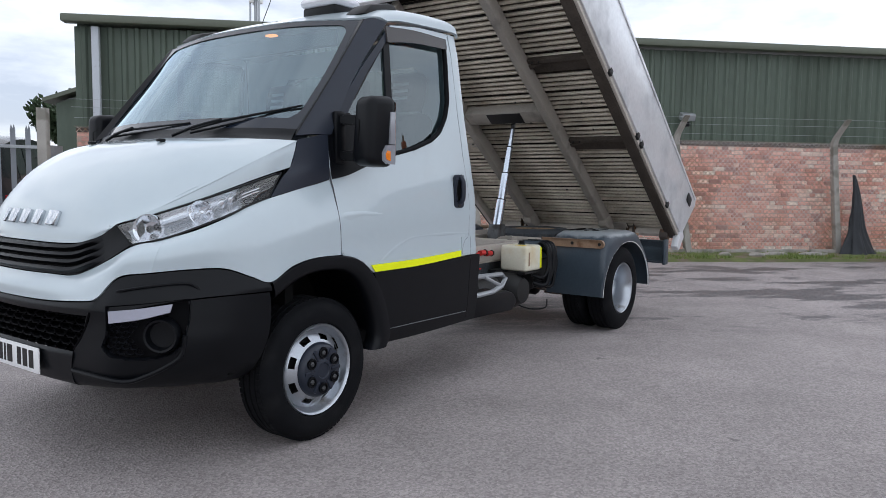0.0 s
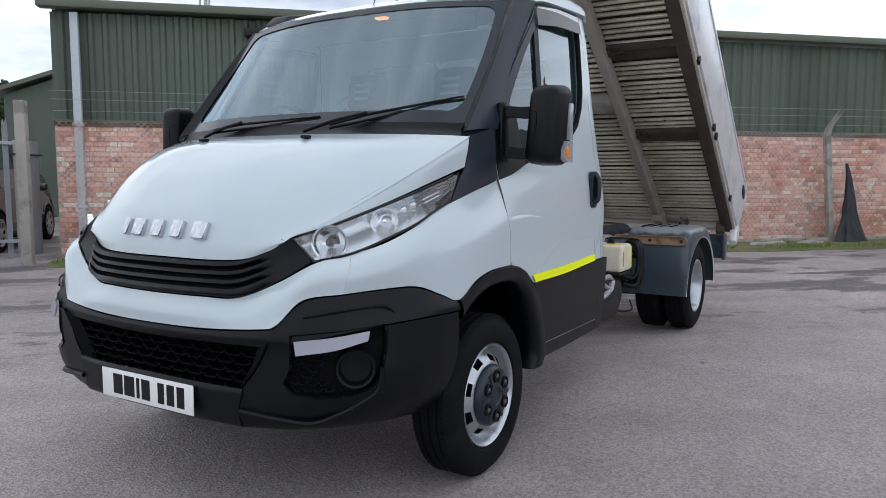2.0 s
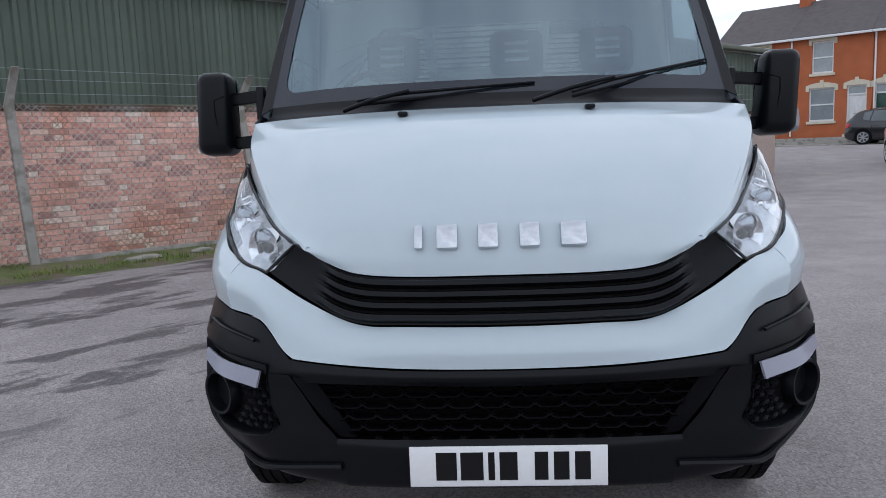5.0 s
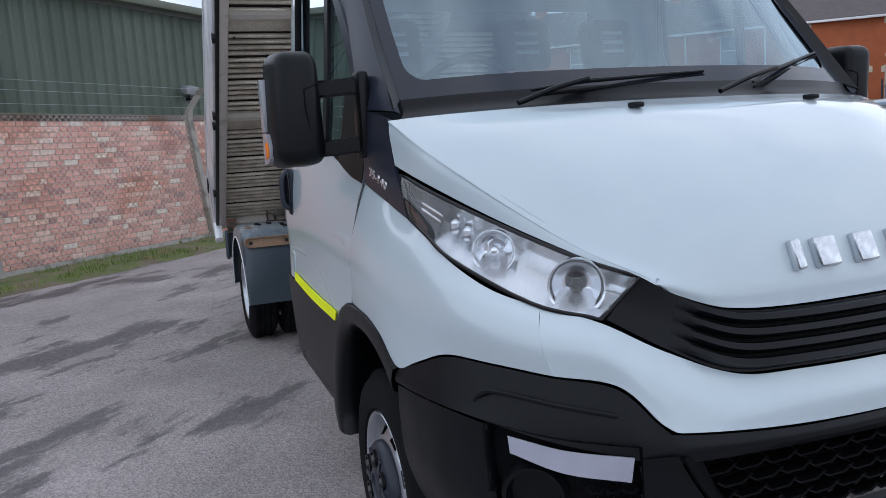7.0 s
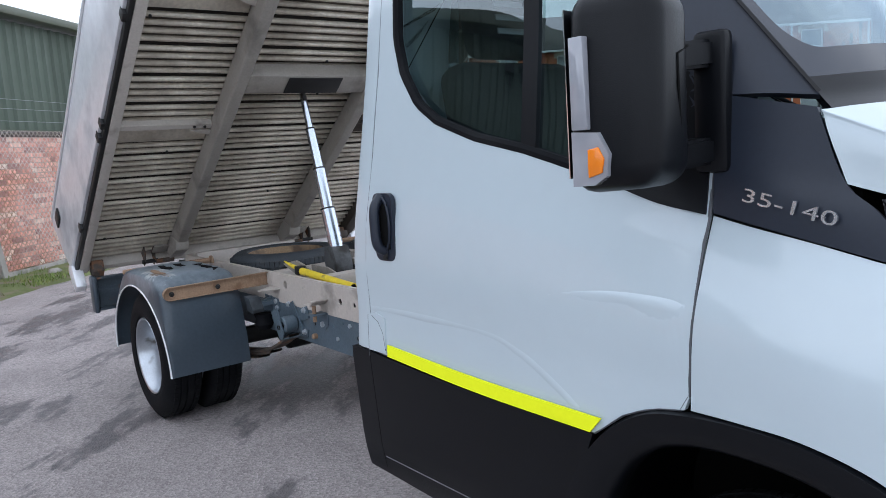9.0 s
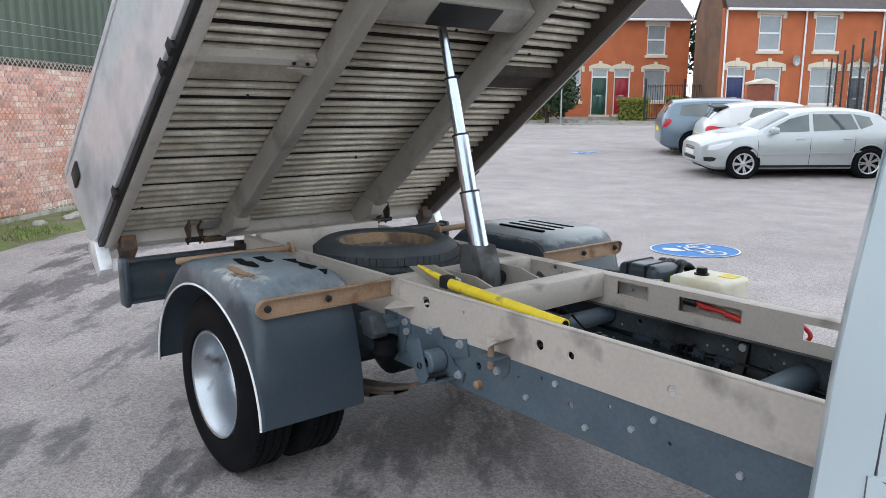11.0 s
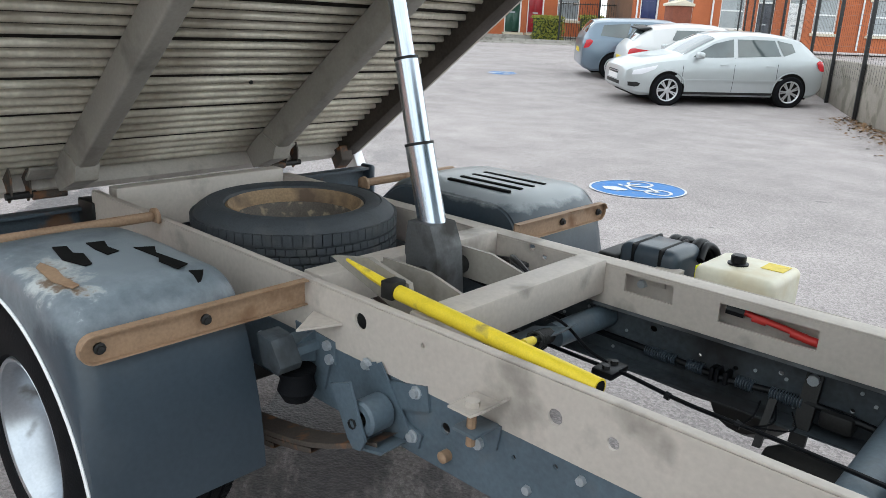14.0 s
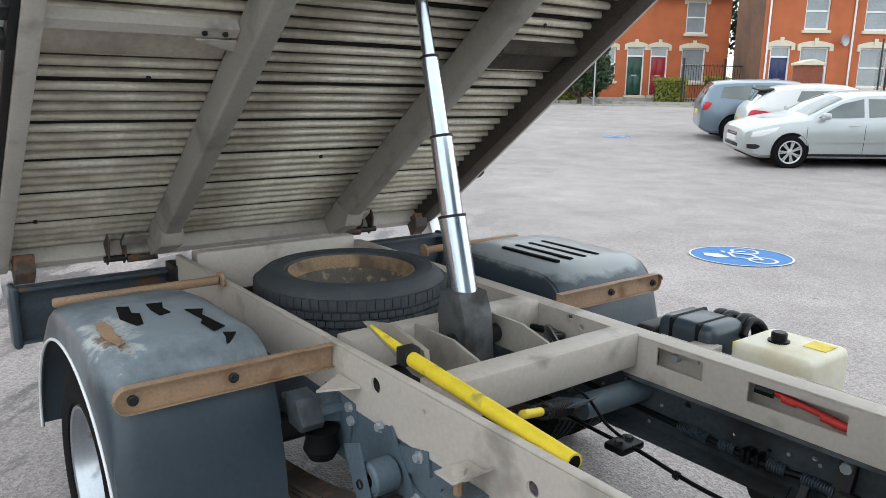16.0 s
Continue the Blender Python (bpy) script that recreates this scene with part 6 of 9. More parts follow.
for sd in (1, -1):
    # the lower edge follows the wheel arch
    FL2 = FL[:5] + [(0.17, 0.984, 0.842), (0.06, 0.985, 0.868), (-0.05, 0.984, 0.873), (-0.146, 0.978, 0.871)]
    FB2 = FB[:5] + [(0.15, 0.975, 0.982), (0.05, 0.980, 1.005), (-0.05, 0.979, 1.018), (-0.139, 0.977, 1.022)]
    FA2 = FA[:5] + [(0.14, 0.942, 1.092), (0.05, 0.945, 1.108), (-0.05, 0.947, 1.120), (-0.135, 0.948, 1.132)]
    FU2 = FU[:5] + [(0.13, 0.904, 1.162), (0.04, 0.907, 1.184), (-0.06, 0.910, 1.206), (-0.132, 0.914, 1.225)]
    # first column meets the front panel
    col = [Vector(r[-1]) for r in (WU, WM, WL)]
    for row, t in ((FU2, 0.0), (FA2, 1 / 3), (FB2, 2 / 3), (FL2, 1.0)):
        c = cr(col, t)
        row[0] = (c.x - 0.0004, c.y + 0.0004, c.z)
    part("wing", patch([FU2, FA2, FB2, FL2], 64, 20, sd, 0.012), PAINT, truck, "white front wing", angle=50)
    # black corner panel by the bonnet hinge
    tri_ = part("corner_panel", patch([[(0.040, 0.886, 1.405), (-0.05, 0.896, 1.425), (-0.130, 0.905, 1.443)], [(0.085, 0.890, 1.285), (-0.03, 0.903, 1.31), (-0.130, 0.913, 1.333)], [(0.140, 0.896, 1.235), (0.0, 0.908, 1.255), (-0.130, 0.916, 1.278)], [(0.215, 0.902, 1.145), (0.03, 0.910, 1.190), (-0.131, 0.917, 1.230)]], 16, 14, sd, 0.012), PILLARM, truck, "matt black plastic corner panel")
    if sd < 0:
        part("model_badge", text_mesh("35-140", 0.048, 0.002, Matrix.Translation((0.005, -0.914, 1.243)) @ Matrix.Rotation(radians(14), 4, "Y") @ Matrix.Rotation(radians(90), 4, "X"), (1.25, 0.72)), BADGE, tri_, "dull metal model badge", done=True)
    # pillar
    part("a_pillar", patch([[(0.032, 0.858, 1.425), (-0.225, 0.845, 1.737), (-0.475, 0.816, 2.043)], [(-0.045, 0.888, 1.435), (-0.28, 0.862, 1.745), (-0.535, 0.838, 2.056)], [(-0.148, 0.912, 1.440), (-0.345, 0.880, 1.740), (-0.60, 0.866, 2.044)]], 24, 8, sd, 0.02), PILLARM, truck, "matt black windscreen pillar")

# --- windscreen, cowl
SCB = [(0.105, 0, 1.470), (0.095, 0.35, 1.468), (0.055, 0.62, 1.463), (-0.01, 0.83, 1.455)]
SCM = [(-0.155, 0, 1.775), (-0.165, 0.33, 1.773), (-0.20, 0.60, 1.766), (-0.255, 0.822, 1.748)]
SCT = [(-0.385, 0, 2.060), (-0.392, 0.32, 2.057), (-0.42, 0.56, 2.047), (-0.468, 0.797, 2.032)]
ws = part("windscreen", patch(both([SCB, SCM, SCT]), 40, 20), GLASSW, truck, "tinted curved windscreen")
ws.visible_shadow = False
SCROWS = [[Vector(p) for p in r] for r in both([SCB, SCM, SCT])]


def on_screen(u, v, off=0.0045):
    p = cr([cr(r, u) for r in SCROWS], v)
    return (p.x + 0.76 * off, p.y, p.z + 0.65 * off)


def rounded_loop(u0, u1, v0, v1, ru, rv):
    """Corner-rounded loop in the screen's own (u, v), from the lower left corner round."""
    out = []
    for cu, cv, a0 in ((u0 + ru, v0 + rv, 180), (u1 - ru, v0 + rv, 270), (u1 - ru, v1 - rv, 0), (u0 + ru, v1 - rv, 90)):
        for k in range(11):
            a = radians(a0 + 9 * k)
            out.append((cu + ru * math.cos(a), cv + rv * math.sin(a)))
    return out


FO, FI = rounded_loop(0.0, 1.0, 0.0, 1.0, 0.004, 0.01), rounded_loop(0.030, 0.970, 0.085, 0.955, 0.045, 0.10)
bm = bmesh.new()
_gr = []
for (a, b), (c, d) in zip(FO, FI):
    _gr.append([bm.verts.new(on_screen(a + (c - a) * k / 4, b + (d - b) * k / 4)) for k in range(5)])
_full = []
for i, r in enumerate(_gr):
    j = (i + 1) % len(_gr)
    steps = 14 if i % 11 == 10 else 1
    _full.append(r)
    for q in range(1, steps):
        t = q / steps
        (a, b), (c, d) = FO[i], FI[i]
        (a2, b2), (c2_, d2) = FO[j], FI[j]
        _full.append([bm.verts.new(on_screen(a + (a2 - a) * t + (c + (c2_ - c) * t - a - (a2 - a) * t) * k / 4, b + (b2 - b) * t + (d + (d2 - d) * t - b - (b2 - b) * t) * k / 4)) for k in range(5)])
for r, q in zip(_full, _full[1:] + _full[:1]):
    for k in range(4):
        bm.faces.new((r[k], q[k], q[k + 1], r[k + 1]))
part("screen_frit", bm, mat("black_screen_frit", (0.010, 0.014, 0.024), 0.14, vary=0.1, spec=0.4, coat=0.15), ws, "black printed windscreen edge", angle=60)
CW = [(0.245, 0, 1.402), (0.235, 0.32, 1.401), (0.185, 0.62, 1.396), (0.06, 0.86, 1.392)]
CM = [(0.155, 0, 1.430), (0.145, 0.34, 1.428), (0.095, 0.64, 1.425), (0.02, 0.83, 1.424)]
part("cowl", patch(both([CW, CM, [(p[0] + 0.004, p[1], p[2] + 0.003) for p in SCB]]), 40, 8, 1, 0.012), BLACKP, truck, "black plastic scuttle under the windscreen")
for sd in (1, -1):
    e0 = [(p[0] + 0.003, p[1], p[2] + 0.002) for p in (SCB[-1], SCM[-1], SCT[-1])]
    e1 = [(0.035, 0.862, 1.432), (-0.222, 0.848, 1.741), (-0.472, 0.818, 2.045)]
    part("screen_border", patch([e0, e1], 20, 3, sd, 0.006), GLOSSB, truck, "black ceramic screen border")
part("screen_border", patch(both([[(p[0] + 0.004, p[1], p[2]) for p in SCT], [(p[0] - 0.020, p[1], p[2] + 0.012) for p in SCT]]), 30, 3, 1, 0.006), GLOSSB, truck)
for tip, piv, mid in (((0.085, 0.143, 1.505), (0.142, -0.535, 1.428), (0.115, -0.30, 1.478)), ((-0.085, 0.785, 1.575), (0.175, 0.13, 1.436), (0.09, 0.42, 1.497))):
    t_, p_, m_ = Vector(tip), Vector(piv), Vector(mid)
    wp = part("wiper", tube(smooth_path([p_, p_.lerp(m_, 0.5) + Vector((0.012, 0, 0.012)), m_ + Vector((0.012, 0, 0.012))], 6), [0.008] * 13, 8), BLACKP, truck, "black windscreen wiper")
    d = (t_ - m_)
    s_ = m_ - d * 0.42
    part("wiper_blade", tube([s_ + Vector((0.0, 0, -0.004)), m_ + Vector((0.006, 0, 0.006)), t_], [0.0045, 0.007, 0.0045], 8), BLACKP, wp)
    part("wiper_rubber", tube([s_ + Vector((0.004, 0, -0.02)), t_ + Vector((0.002, 0, -0.013))], 0.005, 6), RUBBER, wp)

# --- roof and rear of the cab
RF = [
    [(-0.400, 0, 2.074), (-0.406, 0.32, 2.071), (-0.436, 0.57, 2.062), (-0.475, 0.765, 2.056), (-0.55, 0.842, 2.066), (-0.60, 0.869, 2.050)],
    [(-0.62, 0, 2.150), (-0.62, 0.35, 2.147), (-0.63, 0.60, 2.138), (-0.65, 0.775, 2.128), (-0.68, 0.850, 2.106), (-0.70, 0.876, 2.066)],
    [(-0.90, 0, 2.185), (-0.90, 0.35, 2.182), (-0.90, 0.62, 2.172), (-0.91, 0.795, 2.156), (-0.92, 0.866, 2.126), (-0.92, 0.888, 2.075)],
    [(-1.16, 0, 2.180), (-1.16, 0.35, 2.178), (-1.16, 0.64, 2.168), (-1.16, 0.81, 2.154), (-1.16, 0.876, 2.126), (-1.16, 0.892, 2.080)],
    [(-1.235, 0, 2.140), (-1.235, 0.35, 2.138), (-1.235, 0.64, 2.130), (-1.232, 0.80, 2.116), (-1.225, 0.866, 2.094), (-1.215, 0.884, 2.060)],
]
roof_ = part("cab_roof", patch(both(RF), 60, 30, 1, 0.015), PAINT, truck, "white cab roof")
for sd in (1, -1):
    part("roof_marker", prism([(-0.50, 2.080), (-0.58, 2.145), (-0.74, 2.180), (-0.79, 2.165), (-0.79, 2.10)], sd * 0.64, sd * 0.78, bev=0.02), GREASE, roof_, "grey roof marker housing")
part("beacon_bar", box((-0.78, 0.25, 2.178), (-0.56, 0.53, 2.232), 0.03, 3), CLEARW, roof_, "clear low-profile roof light bar")
part("beacon_base", box((-0.76, 0.265, 2.12), (-0.58, 0.515, 2.180), 0.01), BLACKP, roof_)
part("aerial", tube([(-0.50, 0.0, 2.09), (-0.80, 0.0, 2.75)], 0.0025, 6), BLACKP, roof_)

# rear corner post and back wall
for sd in (1, -1):
    bm = bmesh.new()
    g = []
    for j in range(25):
        z = 2.066 - (2.066 - 0.80) * j / 24
        xa = float(np.interp(z, [0.8, 0.9, 1.46, 2.07], [-1.236, -1.232, -1.19, -1.122]))
        xb = float(np.interp(z, [0.45, 0.9, 1.4, 2.07], [-1.345, -1.325, -1.285, -1.215]))
        row = []
        for t, dy in ((0, -0.014), (0, 0), (0.5, 0), (0.8, -0.006), (0.95, -0.022), (1.0, -0.045)):
            x = xa + (xb - xa) * t
            row.append(bm.verts.new((x, sd * (yside(x, z) + dy), z)))
        row.append(bm.verts.new((xb, sd * 0.55, z)))
        g.append(row)
    for a, b in zip(g, g[1:]):
        for q in range(len(a) - 1):
            bm.faces.new((a[q], a[q + 1], b[q + 1], b[q]))
    part("rear_corner", bm, PAINT, truck, "white rear cab corner", angle=35)
    bm = strip_panel([(-1.236, 0.796), (-1.29, 0.796), (-1.335, 0.796)], [(-1.236, 0.42), (-1.29, 0.42), (-1.335, 0.44)], sd, 6, 10, 0.004, 0.03)
    part("rear_corner_trim", bm, BLACKP, truck, "black lower corner trim")
    part("fuel_flap", strip_panel([(-1.238, 0.905), (-1.20, 0.915), (-1.15, 0.905)], [(-1.238, 0.80), (-1.2, 0.80), (-1.15, 0.80)], sd, 8, 6, 0.004, 0.006), PAINT, truck, "flush white filler flap")
    part("fuel_flap_seam", tube([(x, sd * (yside(x, z) + 0.003), z) for x, z in ((-1.238, 0.78), (-1.238, 0.905), (-1.215, 0.904), (-1.185, 0.890), (-1.162, 0.86), (-1.150, 0.81))], 0.0016, 5), SEAM, truck)
bm = bmesh.new()
ow, iw = [(-0.93, 0.45), (0.93, 0.45), (0.95, 1.3), (0.83, 2.08), (-0.83, 2.08), (-0.95, 1.3)], [(-0.6, 1.45), (0.6, 1.45), (0.6, 1.7), (0.58, 1.92), (-0.58, 1.92), (-0.6, 1.7)]
A, B = resample(ow, 60), resample(iw, 60)


def xb_(z):
    return float(np.interp(z, [0.45, 0.9, 1.4, 2.07], [-1.335, -1.315, -1.275, -1.205]))


va = [bm.verts.new((xb_(p[1]), p[0], p[1])) for p in A]
vb = [bm.verts.new((xb_(p[1]), p[0], p[1])) for p in B]
for k in range(60):
    bm.faces.new((va[k], va[(k + 1) % 60], vb[(k + 1) % 60], vb[k]))
bmesh.ops.solidify(bm, geom=list(bm.faces), thickness=0.02)
part("back_wall", bm, PAINT, truck, "white cab back wall with rear window")
bm = bmesh.new()
bm.faces.new([bm.verts.new((xb_(p[1]) - 0.008, p[0], p[1])) for p in B])
rw = part("rear_window", bm, GLASSD, truck, "clear cab rear window")
rw.visible_shadow = False
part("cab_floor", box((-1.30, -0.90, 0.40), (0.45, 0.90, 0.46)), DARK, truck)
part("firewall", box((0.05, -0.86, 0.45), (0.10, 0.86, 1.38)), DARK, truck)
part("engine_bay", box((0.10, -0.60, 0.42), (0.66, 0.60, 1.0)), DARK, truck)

# --- doors
DOUT = [(-0.137, 1.226), (-0.134, 1.430), (-0.35, 1.735), (-0.615, 2.030), (-0.85, 2.058), (-1.115, 2.066), (-1.150, 1.80), (-1.185, 1.46), (-1.215, 1.15), (-1.228, 0.90), (-1.230, 0.80), (-0.80, 0.775), (-0.375, 0.768), (-0.300, 0.826), (-0.235, 0.855), (-0.152, 0.870), (-0.144, 1.05)]
WIN = [(-0.20, 1.262), (-0.190, 1.425), (-0.385, 1.725), (-0.595, 1.975), (-0.83, 2.002), (-1.062, 2.008), (-1.084, 1.988), (-1.087, 1.88), (-1.086, 1.68), (-1.055, 1.585), (-0.985, 1.498), (-0.90, 1.448), (-0.75, 1.398), (-0.585, 1.362), (-0.48, 1.332), (-0.40, 1.308), (-0.33, 1.288), (-0.26, 1.27)]
for sd in (1, -1):
    door = part("door", ring_panel(DOUT, WIN, sd, 140, 14, anchors=[(0, 0), (1, 1), (3, 3), (5, 6), (9, 10), (12, 14)]), PAINT, truck, "white cab door with black lower trim", angle=50)
    part("door_seam", tube([(x, sd * (yside(x, z) - 0.003), z) for x, z in resample(DOUT, 90)], 0.0034, 6, True), SEAM, door)
    # crease pressings
    for line in (((-1.225, 0.928), (-1.0, 0.934), (-0.72, 0.930), (-0.60, 0.900), (-0.48, 0.842), (-0.42, 0.805)),):
        P = smooth_path([(x, sd * (yside(x, z) - 0.0388), z) for x, z in line], 8)
        part("pressing", tube(P, 0.040, 40), PAINT, door, angle=60)
    bm = bmesh.new()
    A = []
    for k in range(21):
        t = k / 20
        x = -0.149 - 0.346 * t
        zc = 1.046 + 0.012 * math.sin(t * math.pi)
        w = 0.045 * (1 - t) ** 0.5 + 0.006
        A.append([bm.verts.new((x, sd * (yside(x, zc + f * w) + d), zc + f * w)) for f, d in ((0.55, -0.003), (0.35, -0.003 + 0.008 * (1 - 0.7 * t) * min(1.0, 0.15 + t * 5)), (0, -0.003 + 0.006 * (1 - 0.7 * t) * min(1.0, 0.15 + t * 5)), (-1.3, -0.004))])
    for a, b in zip(A, A[1:]):
        for q in range(3):
            bm.faces.new((a[q], a[q + 1], b[q + 1], b[q]))
    part("pressing", bm, PAINT, door, angle=70)
    # rubber seal, frames and panes
    loop = resample(WIN, 100)
    part("window_seal", tube([(x, sd * (yside(x, z) - 0.010), z) for x, z in loop], 0.014, 8, True), RUBBER, door, "black window rubber")

    def pane_bm(pts, off):
        bm = bmesh.new()
        n = 14
        top_, bot_ = pts
        T = [cr([Vector((*p, 0)) for p in top_], k / n) for k in range(n + 1)]
        B_ = [cr([Vector((*p, 0)) for p in bot_], k / n) for k in range(n + 1)]
        g = [[bm.verts.new((a.lerp(b, j / 6).x, sd * (yside(-0.7, a.lerp(b, j / 6).y) + off - 0.02 * max(0.0, (a.lerp(b, j / 6).x + 0.62) / 0.45)), a.lerp(b, j / 6).y)) for a, b in zip(T, B_)] for j in range(7)]
        for a, b in zip(g, g[1:]):
            for k in range(n):
                bm.faces.new((a[k], a[k + 1], b[k + 1], b[k]))
        return bm
    p1 = part("side_window", pane_bm(([(-0.57, 1.985), (-0.83, 2.0), (-1.085, 2.0)], [(-0.57, 1.358), (-0.88, 1.44), (-1.085, 1.60)]), -0.022), GLASSD, door, "tinted side window")
    p2 = part("quarter_light", pane_bm(([(-0.19, 1.43), (-0.385, 1.725), (-0.555, 1.93)], [(-0.20, 1.262), (-0.38, 1.305), (-0.555, 1.354)]), -0.02), GLASSD, door, "fixed triangular quarter light")
    p1.visible_shadow = p2.visible_shadow = False
    part("window_bar", strip_panel([(-0.556, 1.965), (-0.60, 1.975)], [(-0.556, 1.345), (-0.60, 1.358)], sd, 2, 14, -0.004, 0.012), BLACKP, door)
    part("frame_cover", strip_panel([(-0.133, 1.436), (-0.348, 1.739), (-0.612, 2.032)], [(-0.196, 1.420), (-0.39, 1.72), (-0.592, 1.965)], sd, 24, 3, 0.004, 0.008), PILLARM, door, "matt black door frame cover")
    part("quarter_border", strip_panel([(-0.195, 1.43), (-0.30, 1.60), (-0.385, 1.725), (-0.56, 1.945)], [(-0.222, 1.41), (-0.318, 1.585), (-0.400, 1.705), (-0.56, 1.918)], sd, 20, 3, -0.008, 0.01), GLOSSB, door)
    part("mirror_sail", strip_panel([(-0.142, 1.44), (-0.235, 1.53), (-0.29, 1.55), (-0.33, 1.50)], [(-0.142, 1.228), (-0.23, 1.245), (-0.30, 1.268), (-0.37, 1.295)], sd, 12, 10, 0.004, 0.02), BLACKP, door, "black mirror mounting panel")
    part("wind_deflector", strip_panel([(-0.57, 2.015), (-0.8, 2.032), (-1.083, 2.03)], [(-0.57, 1.935), (-0.8, 1.963), (-1.083, 1.972)], sd, 14, 4, 0.014, 0.01), mat("smoked_deflector", (0.055, 0.05, 0.05), 0.25, vary=0.05), door, "smoked wind deflector")
    # handle
    hm = Matrix.Translation((-1.112, sd * 0.978, 1.172))
    h0 = box((-0.047, -0.006, -0.095), (0.047, 0.008, 0.095), 0.0)
    bmesh.ops.bevel(h0, geom=[e for e in h0.edges if abs((e.verts[0].co - e.verts[1].co).y) > 0.01], offset=0.03, segments=5, profile=0.6, affect="EDGES")
    hd = part("door_handle", h0, PILLARM, door, "black recessed door handle", m=hm)
    part("handle_recess", box((-0.028, 0.0075 if sd > 0 else -0.0105, -0.06), (0.03, 0.0105 if sd > 0 else -0.0075, 0.065), 0.001), DARK, hd)
    part("handle_grip", tube(smooth_path([(-0.004, sd * 0.004, 0.088), (-0.006, sd * 0.026, 0.055), (-0.006, sd * 0.03, 0.0), (-0.004, sd * 0.026, -0.05), (0.0, sd * 0.004, -0.068)], 5), 0.0145, 12), PILLARM, hd)
    part("handle_rim", tube([(0.036 * math.cos(q) * (1 if abs(math.cos(q)) < 0.8 else 0.95), sd * 0.009, 0.008 + 0.076 * math.sin(q)) for q in np.linspace(0, 2 * math.pi, 28, endpoint=False)], 0.004, 6, True), PILLARM, hd)
    part("key_barrel", lathe([(0.012, sd * 0.007), (0.011, sd * 0.012), (0.0, sd * 0.0125)], 14, "y", (0.004, 0, -0.08)), GREASE, hd)
    # lower cladding and reflective stripe
    part("door_trim", strip_panel([(-0.378, 0.766), (-0.80, 0.772), (-1.232, 0.794)], [(-0.505, 0.462), (-0.80, 0.462), (-1.232, 0.462)], sd, 30, 10, 0.005, 0.014), BLACKP, door, "black textured lower door trim")
    part("reflective_stripe", strip_panel([(-0.352, 0.806), (-0.75, 0.812), (-1.135, 0.830)], [(-0.382, 0.770), (-0.75, 0.775), (-1.135, 0.796)], sd, 24, 2, 0.008, 0.004), YELLOW, door, "fluorescent yellow reflective tape")
    part("sill", strip_panel([(-0.508, 0.456), (-0.85, 0.456), (-1.335, 0.456)], [(-0.47, 0.385), (-0.85, 0.385), (-1.335, 0.40)], sd, 20, 4, 0.003, 0.08), BLACKP, truck, "black sill")
    part("sill_line", tube([(x, sd * (yside(x, 0.459) + 0.002), 0.459) for x in np.linspace(-0.51, -1.23, 12)], 0.0022, 5), GALV, truck)

    # wheel arch lip
    AO = [(0.283, 0.783), (0.17, 0.838), (0.06, 0.866), (-0.05, 0.872), (-0.168, 0.864), (-0.25, 0.845), (-0.33, 0.797), (-0.40, 0.725), (-0.455, 0.63), (-0.49, 0.53), (-0.505, 0.44), (-0.47, 0.375)]
    AI = [(0.265, 0.710), (0.165, 0.765), (0.06, 0.797), (-0.05, 0.806), (-0.14, 0.800), (-0.22, 0.775), (-0.285, 0.725), (-0.335, 0.655), (-0.375, 0.57), (-0.395, 0.49), (-0.395, 0.42), (-0.36, 0.375)]
    bm = bmesh.new()
    P = [cr([Vector((*q, 0)) for q in AO], k / 48) for k in range(49)]
    Q = [cr([Vector((*q, 0)) for q in AI], k / 48) for k in range(49)]
    g = []
    for a, b in zip(P, Q):
        row = []
        for t, dy in ((0, -0.004), (0.06, 0.012), (0.5, 0.016), (0.85, 0.010), (1.0, -0.004), (1.0, -0.05)):
            p = a.lerp(b, t)
            row.append(bm.verts.new((p.x, sd * (0.978 + dy), p.y)))
        p = b + (b - Vector((-0.03, 0.352, 0))).normalized() * 0.05
        row.append(bm.verts.new((p.x, sd * 0.80, p.y)))
        row.append(bm.verts.new((p.x, sd * 0.52, p.y)))
        g.append(row)
    for a, b in zip(g, g[1:]):
        for q in range(7):
            bm.faces.new((a[q], b[q], b[q + 1], a[q + 1]))
    part("wheel_arch", bm, BLACKP, truck, "matt black plastic wheel arch", angle=50)
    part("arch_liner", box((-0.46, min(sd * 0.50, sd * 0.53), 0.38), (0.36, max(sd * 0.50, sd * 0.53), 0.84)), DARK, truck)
    part("steering_strut", tube([(-0.03, sd * 0.56, 0.40), (-0.08, sd * 0.50, 0.78)], 0.035, 12), GREASE, truck)

    # mirror: parent is the housing
    mh = box((-0.085, -0.078, -0.165), (0.080, 0.078, 0.165), 0.042, 5)
    for v in mh.verts:
        if v.co.x > 0:
            k = v.co.x / 0.080
            v.co.y *= 1 - 0.16 * k
            v.co.z *= 1 - 0.07 * k
        v.co.y += 0.006 * math.sin(v.co.z * 8)
        if v.co.y * sd < 0 and v.co.z > 0:
            v.co.y *= 1 - 0.34 * v.co.z / 0.165
    mir = part("door_mirror", mh, BLACKP, truck, "large black door mirror on twin arms", m=pose(-0.235 if sd > 0 else -0.165, sd * 1.095, 1.452, 0, 0, sd * -6), angle=60)
    part("mirror_glass", box((-0.0885, -0.062, -0.14), (-0.0865, 0.062, 0.14), 0.0), CHROME, mir)
    part("mirror_groove", tube([(0.076, -sd * 0.02, -0.10), (0.081, -sd * 0.005, 0.0), (0.080, -sd * 0.005, 0.05), (0.077, -sd * 0.045, 0.065)], 0.0025, 5), DARK, mir)
